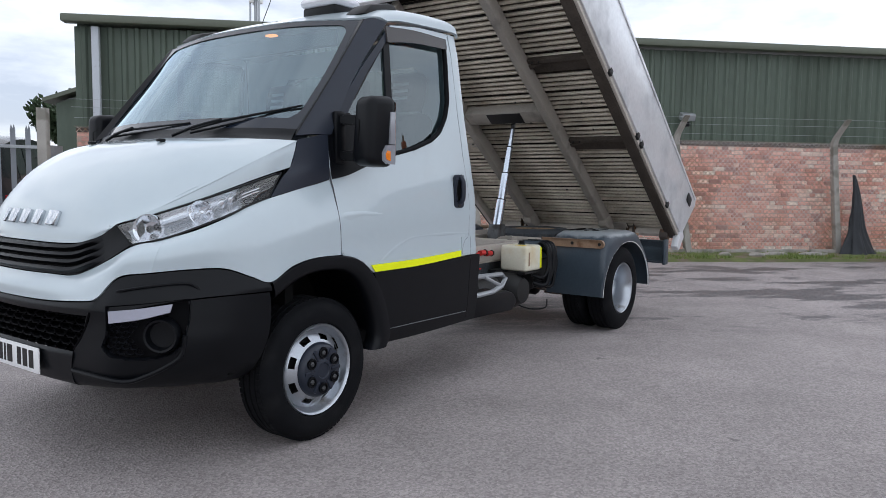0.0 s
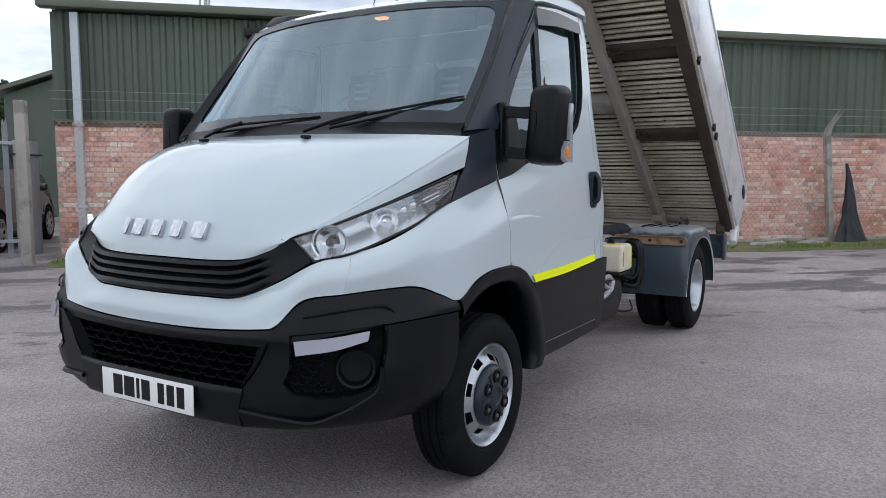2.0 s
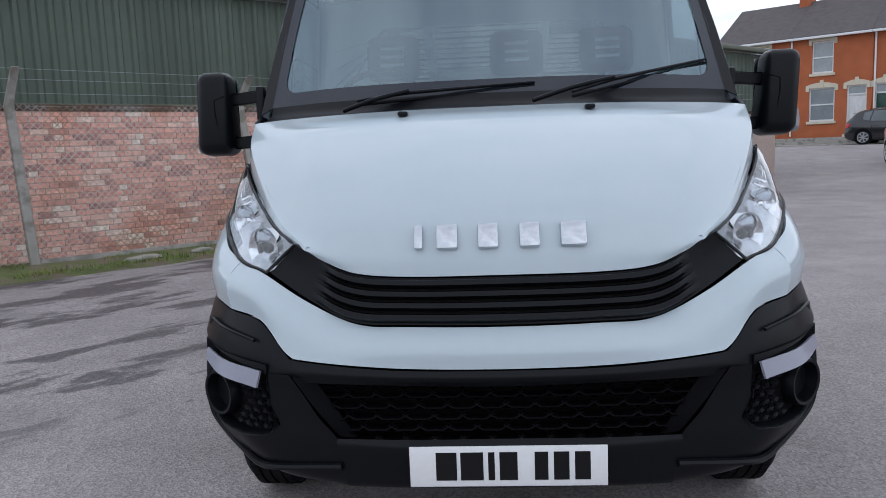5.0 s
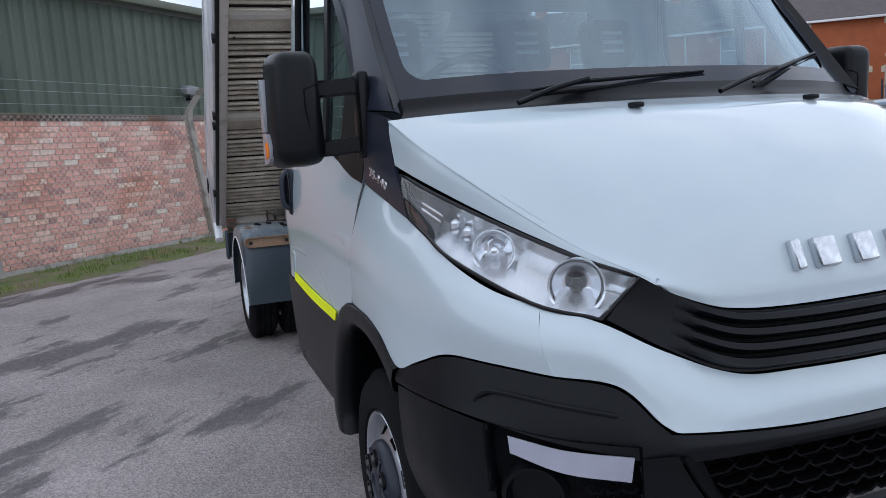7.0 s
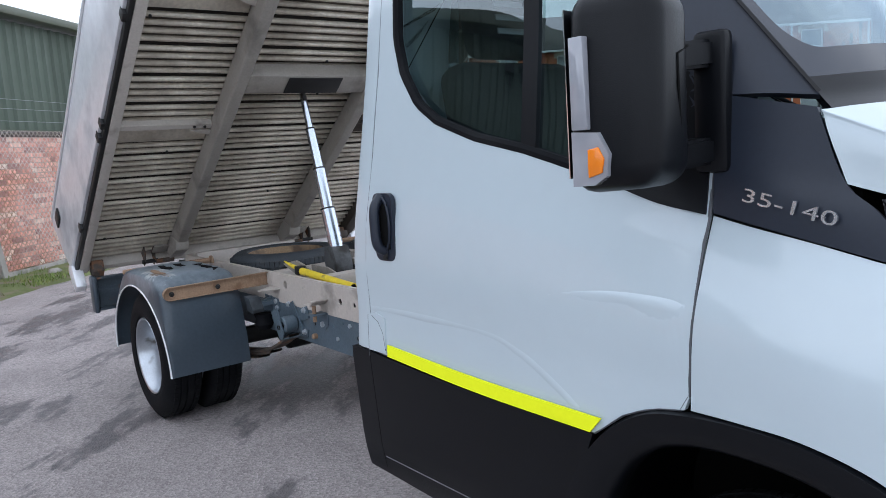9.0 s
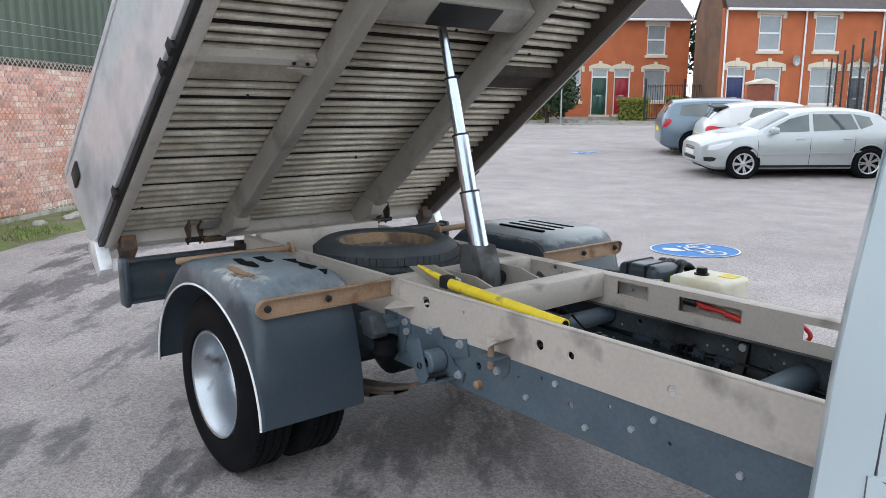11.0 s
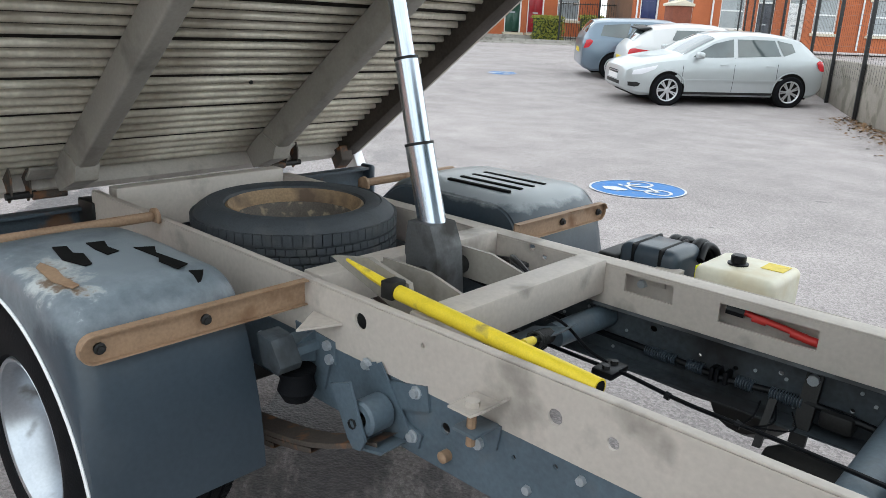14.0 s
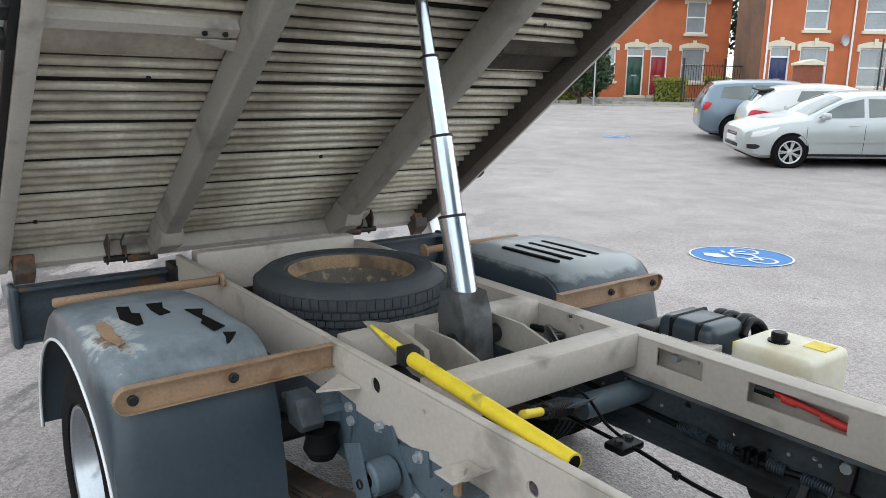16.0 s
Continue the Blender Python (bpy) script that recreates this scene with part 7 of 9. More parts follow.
    part("repeater_lens", prism([(-0.062, -0.06), (-0.030, -0.06), (-0.034, 0.09), (-0.062, 0.09)], sd * 0.066, sd * 0.089, bev=0.003), LENSG, mir, "clear mirror side lamp")
    part("lamp_lobe", prism([(-0.062, -0.152), (-0.02, -0.150), (0.004, -0.135), (0.008, -0.10), (-0.012, -0.065), (-0.062, -0.062)], sd * 0.066, sd * 0.088), LENSG, mir)
    part("repeater_bulb", prism([(-0.030, -0.138), (-0.004, -0.130), (0.001, -0.108), (-0.010, -0.088), (-0.030, -0.092)], sd * 0.0875, sd * 0.0915, bev=0.0018), AMBER, mir, "amber indicator")
    for z0, z1 in ((0.055, 0.06), (-0.115, -0.11)):
        pts = [(0.0, -sd * 0.05, z0), (0.015, -sd * 0.10, z0), (0.03, -sd * 0.15, z1), (0.045, -sd * 0.20, z1)]
        bm = bmesh.new()
        A = [[bm.verts.new(Vector(p) + Vector((a * 0.026, 0, b * 0.024))) for a, b in ((-1, -1), (1, -1), (1, 1), (-1, 1))] for p in pts]
        for a, b in zip(A, A[1:]):
            for k in range(4):
                bm.faces.new((a[k], a[(k + 1) % 4], b[(k + 1) % 4], b[k]))
        bm.faces.new(A[0])
        bm.faces.new(A[-1][::-1])
        bmesh.ops.bevel(bm, geom=list(bm.edges), offset=0.006, segments=2, affect="EDGES")
        part("mirror_arm", bm, BLACKP, mir)
    part("mirror_base", box((0.02, min(-sd * 0.165, -sd * 0.20), -0.15), (0.085, max(-sd * 0.165, -sd * 0.20), 0.10), 0.012), BLACKP, mir)

# --- headlamps
LT = [(0.744, 0.578, 1.030), (0.625, 0.668, 1.072), (0.440, 0.768, 1.142), (0.28, 0.845, 1.205), (0.146, 0.890, 1.255)]
LBt = [(0.732, 0.668, 0.952), (0.64, 0.777, 0.983), (0.443, 0.876, 1.064), (0.33, 0.893, 1.110), (0.226, 0.899, 1.144)]
LM = [tuple((a + b) / 2 + d for a, b, d in zip(p, q, (0.012, 0.012, 0.004))) for p, q in zip(LT, LBt)]
for sd in (1, -1):
    lamp = part("headlamp", patch([LT, LM, LBt], 30, 10, sd), LENS, truck, "clear swept-back headlamp", angle=70)
    lamp.visible_shadow = False
    ins = Vector((-0.055, -0.05, 0.0))
    inn = [[tuple(Vector(p) + ins * k) for p in r] for r, k in ((LT, 0.15), (LM, 1.0), (LBt, 0.15))]
    part("lamp_housing", patch(inn, 24, 10, sd), mat("lamp_housing", (0.60, 0.62, 0.65), 0.2, metal=0.8, vary=0.2, scale=9, bump=0.03, bscale=14), lamp, angle=70)
    part("lamp_bezel", tube([(p[0], sd * p[1], p[2]) for p in smooth_path(LT, 6) + smooth_path(LBt, 6)[::-1]], 0.005, 6, True), GLOSSB, lamp)
    for u, v, r in ((0.16, 0.52, 0.058), (0.42, 0.52, 0.047)):
        c = cr([cr([Vector(q) for q in row], u) for row in (LT, LM, LBt)], v)
        c = Vector((c.x - 0.012, sd * (c.y - 0.012), c.z))
        dr = Vector((0.85, sd * 0.5, 0.05)).normalized()
        bm = lathe([(0.0, -0.05), (r * 0.55, -0.043), (r * 0.85, -0.02), (r, 0.0), (r * 1.06, 0.002), (r * 1.06, -0.02)], 28, "z")
        bmesh.ops.transform(bm, matrix=Matrix.Translation(c) @ dr.to_track_quat("Z", "Y").to_matrix().to_4x4(), verts=bm.verts)
        part("reflector", bm, CHROME, lamp)
        b2 = bmesh.new()
        bmesh.ops.create_uvsphere(b2, u_segments=12, v_segments=8, radius=r * 0.28)
        bmesh.ops.translate(b2, vec=c - dr * 0.02, verts=b2.verts)
        part("bulb", b2, GREASE if u < 0.3 else CHROME, lamp)
    c = [cr([cr([Vector(q) for q in row], u) for row in (LT, LM, LBt)], 0.5) for u in (0.54, 0.61)]
    for q in c:
        b2 = box((-0.05, -0.012, -0.016), (0.02, 0.012, 0.016), 0.008, m=Matrix.Translation((q.x - 0.02, sd * (q.y - 0.028), q.z)) @ Matrix.Rotation(sd * 0.5, 4, "Z") @ Matrix.Rotation(0.3, 4, "Y"))
        part("lamp_insert", b2, CHROME, lamp)
    deep = [[cr([Vector(q) for q in row], u) + ins * k for u in (0.67, 0.74, 0.82, 0.91, 0.995)] for row, k in ((LT, 0.10), (LM, 0.55), (LBt, 0.10))]
    part("lamp_shade", patch(deep, 14, 8, sd), GLOSSB, lamp, "black outer end of the lamp", angle=70)
    for v in (0.42, 0.56):
        strip = [cr([Vector(r[i]) for r in deep], v) + Vector((0.006, 0.012, 0.002)) for i in range(0, 3)]
        part("lamp_strip", tube([(p.x, sd * p.y, p.z) for p in strip], 0.003, 6), CHROME, lamp)

# --- bumper
BX = [
    [(0.898, 0, 0.700), (0.888, 0.30, 0.703), (0.855, 0.55, 0.722), (0.840, 0.60, 0.742), (0.796, 0.675, 0.822), (0.716, 0.785, 0.843), (0.60, 0.862, 0.852), (0.478, 0.916, 0.849), (0.37, 0.952, 0.810), (0.285, 0.975, 0.779)],
    [(0.905, 0, 0.680), (0.895, 0.30, 0.683), (0.868, 0.53, 0.693), (0.850, 0.60, 0.700), (0.812, 0.690, 0.752), (0.735, 0.800, 0.775), (0.622, 0.882, 0.775), (0.49, 0.940, 0.772), (0.375, 0.970, 0.768), (0.285, 0.984, 0.765)],
    [(0.890, 0, 0.655), (0.882, 0.30, 0.660), (0.862, 0.53, 0.665), (0.850, 0.61, 0.672), (0.820, 0.695, 0.695), (0.745, 0.808, 0.722), (0.635, 0.890, 0.742), (0.50, 0.945, 0.748), (0.38, 0.972, 0.748), (0.283, 0.985, 0.748)],
]
bump = part("bumper", patch(both(BX), 90, 12, 1, 0.014), BLACKP, truck, "matt black front bumper", angle=60)
BY = [
    [(0.868, 0.585, 0.690), (0.825, 0.690, 0.690), (0.750, 0.803, 0.715), (0.640, 0.888, 0.735), (0.50, 0.942, 0.742), (0.385, 0.968, 0.742), (0.293, 0.982, 0.742)],
    [(0.862, 0.555, 0.640), (0.828, 0.690, 0.640), (0.757, 0.803, 0.650), (0.650, 0.890, 0.650), (0.51, 0.945, 0.650), (0.40, 0.968, 0.650), (0.285, 0.980, 0.660)],
    [(0.868, 0.51, 0.570), (0.832, 0.685, 0.560), (0.765, 0.800, 0.560), (0.660, 0.890, 0.560), (0.52, 0.945, 0.560), (0.41, 0.965, 0.560), (0.295, 0.975, 0.560)],
    [(0.875, 0.46, 0.510), (0.838, 0.665, 0.480), (0.765, 0.775, 0.480), (0.655, 0.865, 0.470), (0.520, 0.920, 0.470), (0.42, 0.940, 0.470), (0.315, 0.950, 0.470)],
    [(0.875, 0.44, 0.440), (0.830, 0.635, 0.420), (0.750, 0.740, 0.420), (0.640, 0.828, 0.410), (0.52, 0.880, 0.410), (0.43, 0.905, 0.410), (0.335, 0.915, 0.410)],
    [(0.862, 0.42, 0.372), (0.800, 0.600, 0.372), (0.718, 0.700, 0.372), (0.620, 0.785, 0.372), (0.515, 0.840, 0.372), (0.44, 0.865, 0.372), (0.35, 0.880, 0.372)],
    [(0.800, 0.40, 0.350), (0.74, 0.56, 0.350), (0.66, 0.655, 0.350), (0.58, 0.73, 0.350), (0.49, 0.780, 0.350), (0.44, 0.805, 0.350), (0.37, 0.82, 0.350)],
]
RECESS = [(0.655, 0.712), (0.652, 0.60), (0.625, 0.545), (0.66, 0.515), (0.74, 0.503), (0.82, 0.508), (0.868, 0.53), (0.893, 0.57), (0.897, 0.66), (0.893, 0.742), (0.80, 0.728)]


def inside(p, poly):
    r = False
    for (ax_, ay_), (bx_, by_) in zip(poly, poly[1:] + poly[:1]):
        if (ay_ > p[1]) != (by_ > p[1]) and p[0] < (bx_ - ax_) * (p[1] - ay_) / (by_ - ay_) + ax_:
            r = not r
    return r


def corner_x(y, z):
    """How far forward the bumper corner lies at a height and half width."""
    t = float(np.interp(-z, [-0.715, -0.65, -0.56, -0.48, -0.42], [0, 1, 2, 3, 4])) / 6
    row = [cr([Vector(r[k]) for r in BY], t) for k in range(7)]
    pts = [cr(row, k / 40) for k in range(41)]
    return float(np.interp(y, [p.y for p in pts], [p.x for p in pts]))


for sd in (1, -1):
    bm = patch(BY, 110, 90, sd)
    dead = [f for f in bm.faces if f.calc_center_median().x > 0.60 and inside((abs(f.calc_center_median().y), f.calc_center_median().z), RECESS)]
    bmesh.ops.delete(bm, geom=dead, context="FACES")
    part("bumper_corner", bm, BLACKP, bump, "matt black bumper corner with a sunken lamp bay", angle=60)
    loop = [Vector((*q, 0)) for q in resample(RECESS, 64)]
    bm = bmesh.new()
    R0, R1, R2 = [], [], []
    for q in loop:
        p = Vector((corner_x(q.x, q.y), q.x, q.y))
        n_ = Vector((0.72, 0.69, 0.0))
        for lst, dd, k in ((R0, 0.004, 1.03), (R1, -0.004, 0.985), (R2, -0.034, 0.95)):
            c0 = Vector((corner_x(0.78, 0.61), 0.78, 0.61))
            w = c0.lerp(p, k) + n_ * dd
            lst.append(bm.verts.new((w.x, sd * w.y, w.z)))
    for A_, B_ in ((R0, R1), (R1, R2)):
        for k in range(64):
            bm.faces.new((A_[k], A_[(k + 1) % 64], B_[(k + 1) % 64], B_[k]))
    part("bay_lip", bm, BLACKP, bump, angle=60)
    bm = bmesh.new()
    back = [bm.verts.new(v) for v in [Vector((corner_x(q.x, q.y) - 0.022, sd * (q.x - 0.022), q.y)) for q in loop]]
    mid_ = bm.verts.new((corner_x(0.78, 0.61) - 0.026, sd * (0.78 - 0.026), 0.61))
    for k in range(64):
        bm.faces.new((back[k], back[(k + 1) % 64], mid_))
    part("bay_back", bm, MESHB, bump, "dark honeycomb lamp surround")
    bm = bmesh.new()
    for j in range(9):
        for i_ in range(-2, 12):
            y = 0.64 + i_ * 0.030 + (0.015 if j % 2 else 0)
            z = 0.51 + j * 0.022
            if not inside((y, z), [(0.67, 0.655), (0.665, 0.60), (0.645, 0.55), (0.70, 0.522), (0.82, 0.522), (0.88, 0.56), (0.88, 0.66)]):
                continue
            if math.hypot(y - 0.832, z - 0.60) < 0.082:
                continue
            x = corner_x(y, z)
            h6 = [(0.016 * math.cos(math.pi * k / 3), 0.0125 * math.sin(math.pi * k / 3)) for k in range(6)]
            o = [bm.verts.new((x - 0.012 - a_ * 0.7, sd * (y - 0.016 + a_), z + b_)) for a_, b_ in h6]
            n6 = [bm.verts.new((x - 0.020 - a_ * 0.5, sd * (y - 0.022 + a_ * 0.75), z + b_ * 0.72)) for a_, b_ in h6]
            for k in range(6):
                bm.faces.new((o[k], o[(k + 1) % 6], n6[(k + 1) % 6], n6[k]))
    tagged(part("bay_mesh", bm, HEXM, bump, "black honeycomb"), kind="stuff")
    # slim daytime lamp
    part("daytime_lamp", patch([[(0.846, 0.672, 0.696), (0.782, 0.79, 0.712), (0.692, 0.873, 0.728)], [(0.851, 0.684, 0.650), (0.794, 0.800, 0.671), (0.707, 0.876, 0.697)]], 16, 4, sd, 0.008), DAYL, bump, "frosted white daytime running lamp")
    c = Vector((0.712, sd * 0.826, 0.600))
    dr = Vector((0.80, sd * 0.60, 0.0)).normalized()
    tm = Matrix.Translation(c) @ dr.to_track_quat("Z", "Y").to_matrix().to_4x4()
    bm = lathe([(0.0, -0.016), (0.050, -0.012), (0.054, 0.004), (0.057, 0.020), (0.065, 0.022), (0.070, 0.006), (0.073, -0.02)], 36, "z")
    bmesh.ops.transform(bm, matrix=tm, verts=bm.verts)
    part("fog_lamp_blank", bm, BLACKP, bump, "round black fog lamp blank", angle=60)
    part("bumper_crease", tube(smooth_path([(0.876, sd * 0.45, 0.432), (0.838, sd * 0.635, 0.418), (0.792, sd * 0.705, 0.41), (0.75, sd * 0.758, 0.43), (0.70, sd * 0.826, 0.47), (0.66, sd * 0.880, 0.52), (0.652, sd * 0.894, 0.60)], 6), 0.011, 8), BLACKP, bump)
    part("trim_crease", tube(smooth_path([(0.818, sd * 0.69, 0.775), (0.745, sd * 0.797, 0.797), (0.64, sd * 0.872, 0.806), (0.60, sd * 0.890, 0.79), (0.585, sd * 0.897, 0.775)], 6), 0.005, 6), BLACKP, bump)
    part("mesh_side_fin", patch([[(0.872, 0.575, 0.685), (0.85, 0.52, 0.672)], [(0.868, 0.52, 0.60), (0.84, 0.47, 0.59)], [(0.875, 0.45, 0.52), (0.84, 0.41, 0.50)]], 6, 12, sd, 0.006), MESHB, bump, angle=60)
part("bumper_valance", patch(both([[(0.900, 0, 0.515), (0.893, 0.25, 0.512), (0.878, 0.46, 0.512)], [(0.912, 0, 0.495), (0.905, 0.25, 0.492), (0.882, 0.46, 0.490)], [(0.902, 0, 0.425), (0.895, 0.25, 0.425), (0.876, 0.44, 0.430)], [(0.885, 0, 0.372), (0.880, 0.25, 0.372), (0.862, 0.44, 0.372)], [(0.81, 0, 0.35), (0.81, 0.25, 0.35), (0.80, 0.42, 0.35)]]), 36, 16, 1, 0.012), BLACKP, bump, angle=60)
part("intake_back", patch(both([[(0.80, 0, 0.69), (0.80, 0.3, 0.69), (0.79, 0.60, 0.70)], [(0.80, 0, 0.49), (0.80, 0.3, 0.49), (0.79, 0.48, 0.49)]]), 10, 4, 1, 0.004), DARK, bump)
hexm = bmesh.new()
for j in range(6):
    for i in range(-8, 9):
        y = i * 0.078 + (0.039 if j % 2 else 0)
        z = 0.508 + j * 0.031
        if abs(y) > 0.45 + (z - 0.5) * 0.55 - 0.02:
            continue
        x = 0.858 - 0.07 * y * y
        pts = [(0.0495 * math.cos(math.pi * k / 3), 0.0180 * math.sin(math.pi * k / 3)) for k in range(6)]
        o = [hexm.verts.new((x + 0.004, y + a, z + b)) for a, b in pts]
        n_ = [hexm.verts.new((x + 0.001, y + a * 0.88, z + b * 0.8)) for a, b in pts]
        d_ = [hexm.verts.new((x - 0.03, y + a * 0.84, z + b * 0.76)) for a, b in pts]
        for k in range(6):
            hexm.faces.new((o[k], o[(k + 1) % 6], n_[(k + 1) % 6], n_[k]))
            hexm.faces.new((n_[k], n_[(k + 1) % 6], d_[(k + 1) % 6], d_[k]))
tagged(part("intake_mesh", hexm, MESHB, bump, "black honeycomb intake mesh", done=True), kind="stuff")
# number plate: unlettered bars
plate = part("number_plate", box((0.9155, -0.26, 0.392), (0.921, 0.26, 0.503), 0.002), WHITEP, bump, "white front number plate with dark bars")
for a, b in ((-0.19, -0.135), (-0.125, -0.065), (-0.052, -0.035), (-0.022, 0.025), (0.07, 0.105), (0.12, 0.16), (0.175, 0.215)):
    part("plate_bar", box((0.9212, a, 0.410), (0.9222, b, 0.487)), GLOSSB, plate)
# maker's lettering as plain chrome blocks
for y, w in ((-0.222, 0.024), (-0.145, 0.058), (-0.035, 0.055), (0.075, 0.055), (0.192, 0.070)):
    x = 0.812 - 0.14 * y * y
    b_ = box((-0.012, -w / 2, -0.034), (0.014, w / 2, 0.034), 0.006)
    part("bonnet_letter", b_, LETTERC, bonnet, "raised chrome block", m=pose(x, y, 1.045, 0, -24, 0))

# --- cab interior
dash = part("dashboard", prism([(0.08, 1.30), (0.10, 1.405), (-0.05, 1.40), (-0.20, 1.36), (-0.30, 1.28), (-0.30, 1.05), (0.05, 0.95)], -0.84, 0.84, bev=0.03), DASH, truck, "dark grey dashboard")
wheel_c = Vector((-0.42, -0.47, 1.440))
rot_ = Matrix.Translation(wheel_c) @ Matrix.Rotation(radians(-62), 4, "Y")
ring = [rot_ @ Vector((0.19 * math.cos(a), 0.19 * math.sin(a), 0)) for a in np.linspace(0, 2 * math.pi, 40, endpoint=False)]
sw = part("steering_wheel", tube(ring, 0.014, 10, True), BLACKP, truck, "black steering wheel")
part("wheel_spoke", tube([rot_ @ Vector((0, -0.18, 0)), rot_ @ Vector((0, 0, -0.02)), rot_ @ Vector((0, 0.18, 0))], 0.018, 8), BLACKP, sw)
part("steering_column", tube([wheel_c, Vector((-0.12, -0.47, 1.26))], 0.035, 10), BLACKP, sw)
for y in (-0.50, 0.13, 0.58):
    w = 0.24 if y < 0 else 0.20
    st = part("seat", box((-1.0, y - w, 0.78), (-0.50, y + w, 0.98), 0.05, 3), FABRIC, truck, "dark grey cloth seat")
    part("backrest", box((-0.07, -w, 0.0), (0.07, w, 0.70), 0.05, 3, m=pose(-0.97, y, 0.93, 0, -10, 0)), FABRIC, st)
    hr = box((-0.05, -0.135, 0.72), (0.05, 0.135, 0.95), 0.045, 3, m=pose(-0.97, y, 0.93, 0, -10, 0))
    part("headrest", hr, FABRIC, st)
    for k in range(3):
        part("headrest_slot", box((0.045, -0.06, 0.78 + 0.042 * k), (0.054, 0.06, 0.798 + 0.042 * k), 0.001, m=pose(-0.97, y, 0.93, 0, -10, 0)), GALV, st)
part("sun_visor", box((-0.50, -0.62, 1.93), (-0.47, 0.62, 2.02), 0.01), DASH, truck)
part("headliner", patch(both([[(-0.47, 0, 2.06), (-0.47, 0.4, 2.055), (-0.55, 0.74, 2.03)], [(-1.2, 0, 2.10), (-1.2, 0.4, 2.10), (-1.2, 0.8, 2.05)]]), 10, 6), mat("headliner", (0.35, 0.36, 0.37), 0.9, vary=0.05), truck)
part("interior_light", box((-0.60, -0.03, 2.055), (-0.56, 0.035, 2.066), 0.003), mat("warm_lamp", (1.0, 0.32, 0.06), 0.4, emit=1.6), truck, "small lit amber cab light")

# ---------------------------------------------------------------- painted cycle roundels
def roundel(x, y, rx, ry, rz, label):
    t = thing("road_roundel", on_ground(x, y, rz, 0.004), label, "road marking", group="painted cycle roundels")
    n = 56
    bm = bmesh.new()
    bm.faces.new([bm.verts.new((rx * math.cos(2 * math.pi * k / n), ry * math.sin(2 * math.pi * k / n), 0)) for k in range(n)])
    part("blue_disc", bm, BLUESIGN, t)
    bm = bmesh.new()
    A = [bm.verts.new((rx * math.cos(2 * math.pi * k / n), ry * math.sin(2 * math.pi * k / n), 0.004)) for k in range(n)]
    B = [bm.verts.new((rx * 0.955 * math.cos(2 * math.pi * k / n), ry * 0.955 * math.sin(2 * math.pi * k / n), 0.004)) for k in range(n)]
    for k in range(n):
        bm.faces.new((A[k], A[(k + 1) % n], B[(k + 1) % n], B[k]))
    part("white_rim", bm, ROADW, t)
    for cx in (-0.19, 0.19):
        bm = bmesh.new()
        A = [bm.verts.new((cx + 0.13 * math.cos(2 * math.pi * k / 24), -0.12 + 0.13 * math.sin(2 * math.pi * k / 24), 0.004)) for k in range(24)]
        B = [bm.verts.new((cx + 0.10 * math.cos(2 * math.pi * k / 24), -0.12 + 0.10 * math.sin(2 * math.pi * k / 24), 0.004)) for k in range(24)]
        for k in range(24):
            bm.faces.new((A[k], A[(k + 1) % 24], B[(k + 1) % 24], B[k]))
        part("cycle_wheel", bm, ROADW, t)
    for i, seg in enumerate((((-0.19, -0.12), (-0.05, 0.08)), ((-0.05, 0.08), (0.13, 0.06)), ((0.13, 0.06), (0.19, -0.12)), ((-0.19, -0.12), (0.02, -0.12)), ((0.02, -0.12), (0.13, 0.06)), ((0.12, 0.1), (0.2, 0.1)))):
        a, b = Vector((*seg[0], 0.005)), Vector((*seg[1], 0.005))
        d = (b - a).normalized()
        o = Vector((-d.y, d.x, 0)) * 0.016
        bm = bmesh.new()
        bm.faces.new([bm.verts.new(v) for v in (a - o, b - o, b + o, a + o)])
        part("cycle_frame", bm, ROADW, t, m=pose(0, 0, 0.0006 * i))
    bm = bmesh.new()
    bm.faces.new([bm.verts.new(v) for v in ((-0.06, 0.12, 0.004), (0.1, 0.17, 0.004), (0.13, 0.30, 0.004), (0.02, 0.33, 0.004), (-0.08, 0.24, 0.004))])
    part("saddle_mark", bm, ROADW, t)


roundel(-5.05, 4.86, 0.42, 0.46, 145, "worn blue and white cycle roundel on asphalt")
roundel(-14.4, 14.4, 0.38, 0.38, 145, "faded blue cycle roundel on far asphalt")

# ---------------------------------------------------------------- parked cars
CARGLASS = mat("car_glass", (0.06, 0.078, 0.08), 0.05, vary=0.3, scale=1.2, fine=2.5, spec=1.0, coat=0.5)
ALLOY = mat("alloy_wheel", (0.6, 0.61, 0.63), 0.3, metal=0.8, vary=0.05)


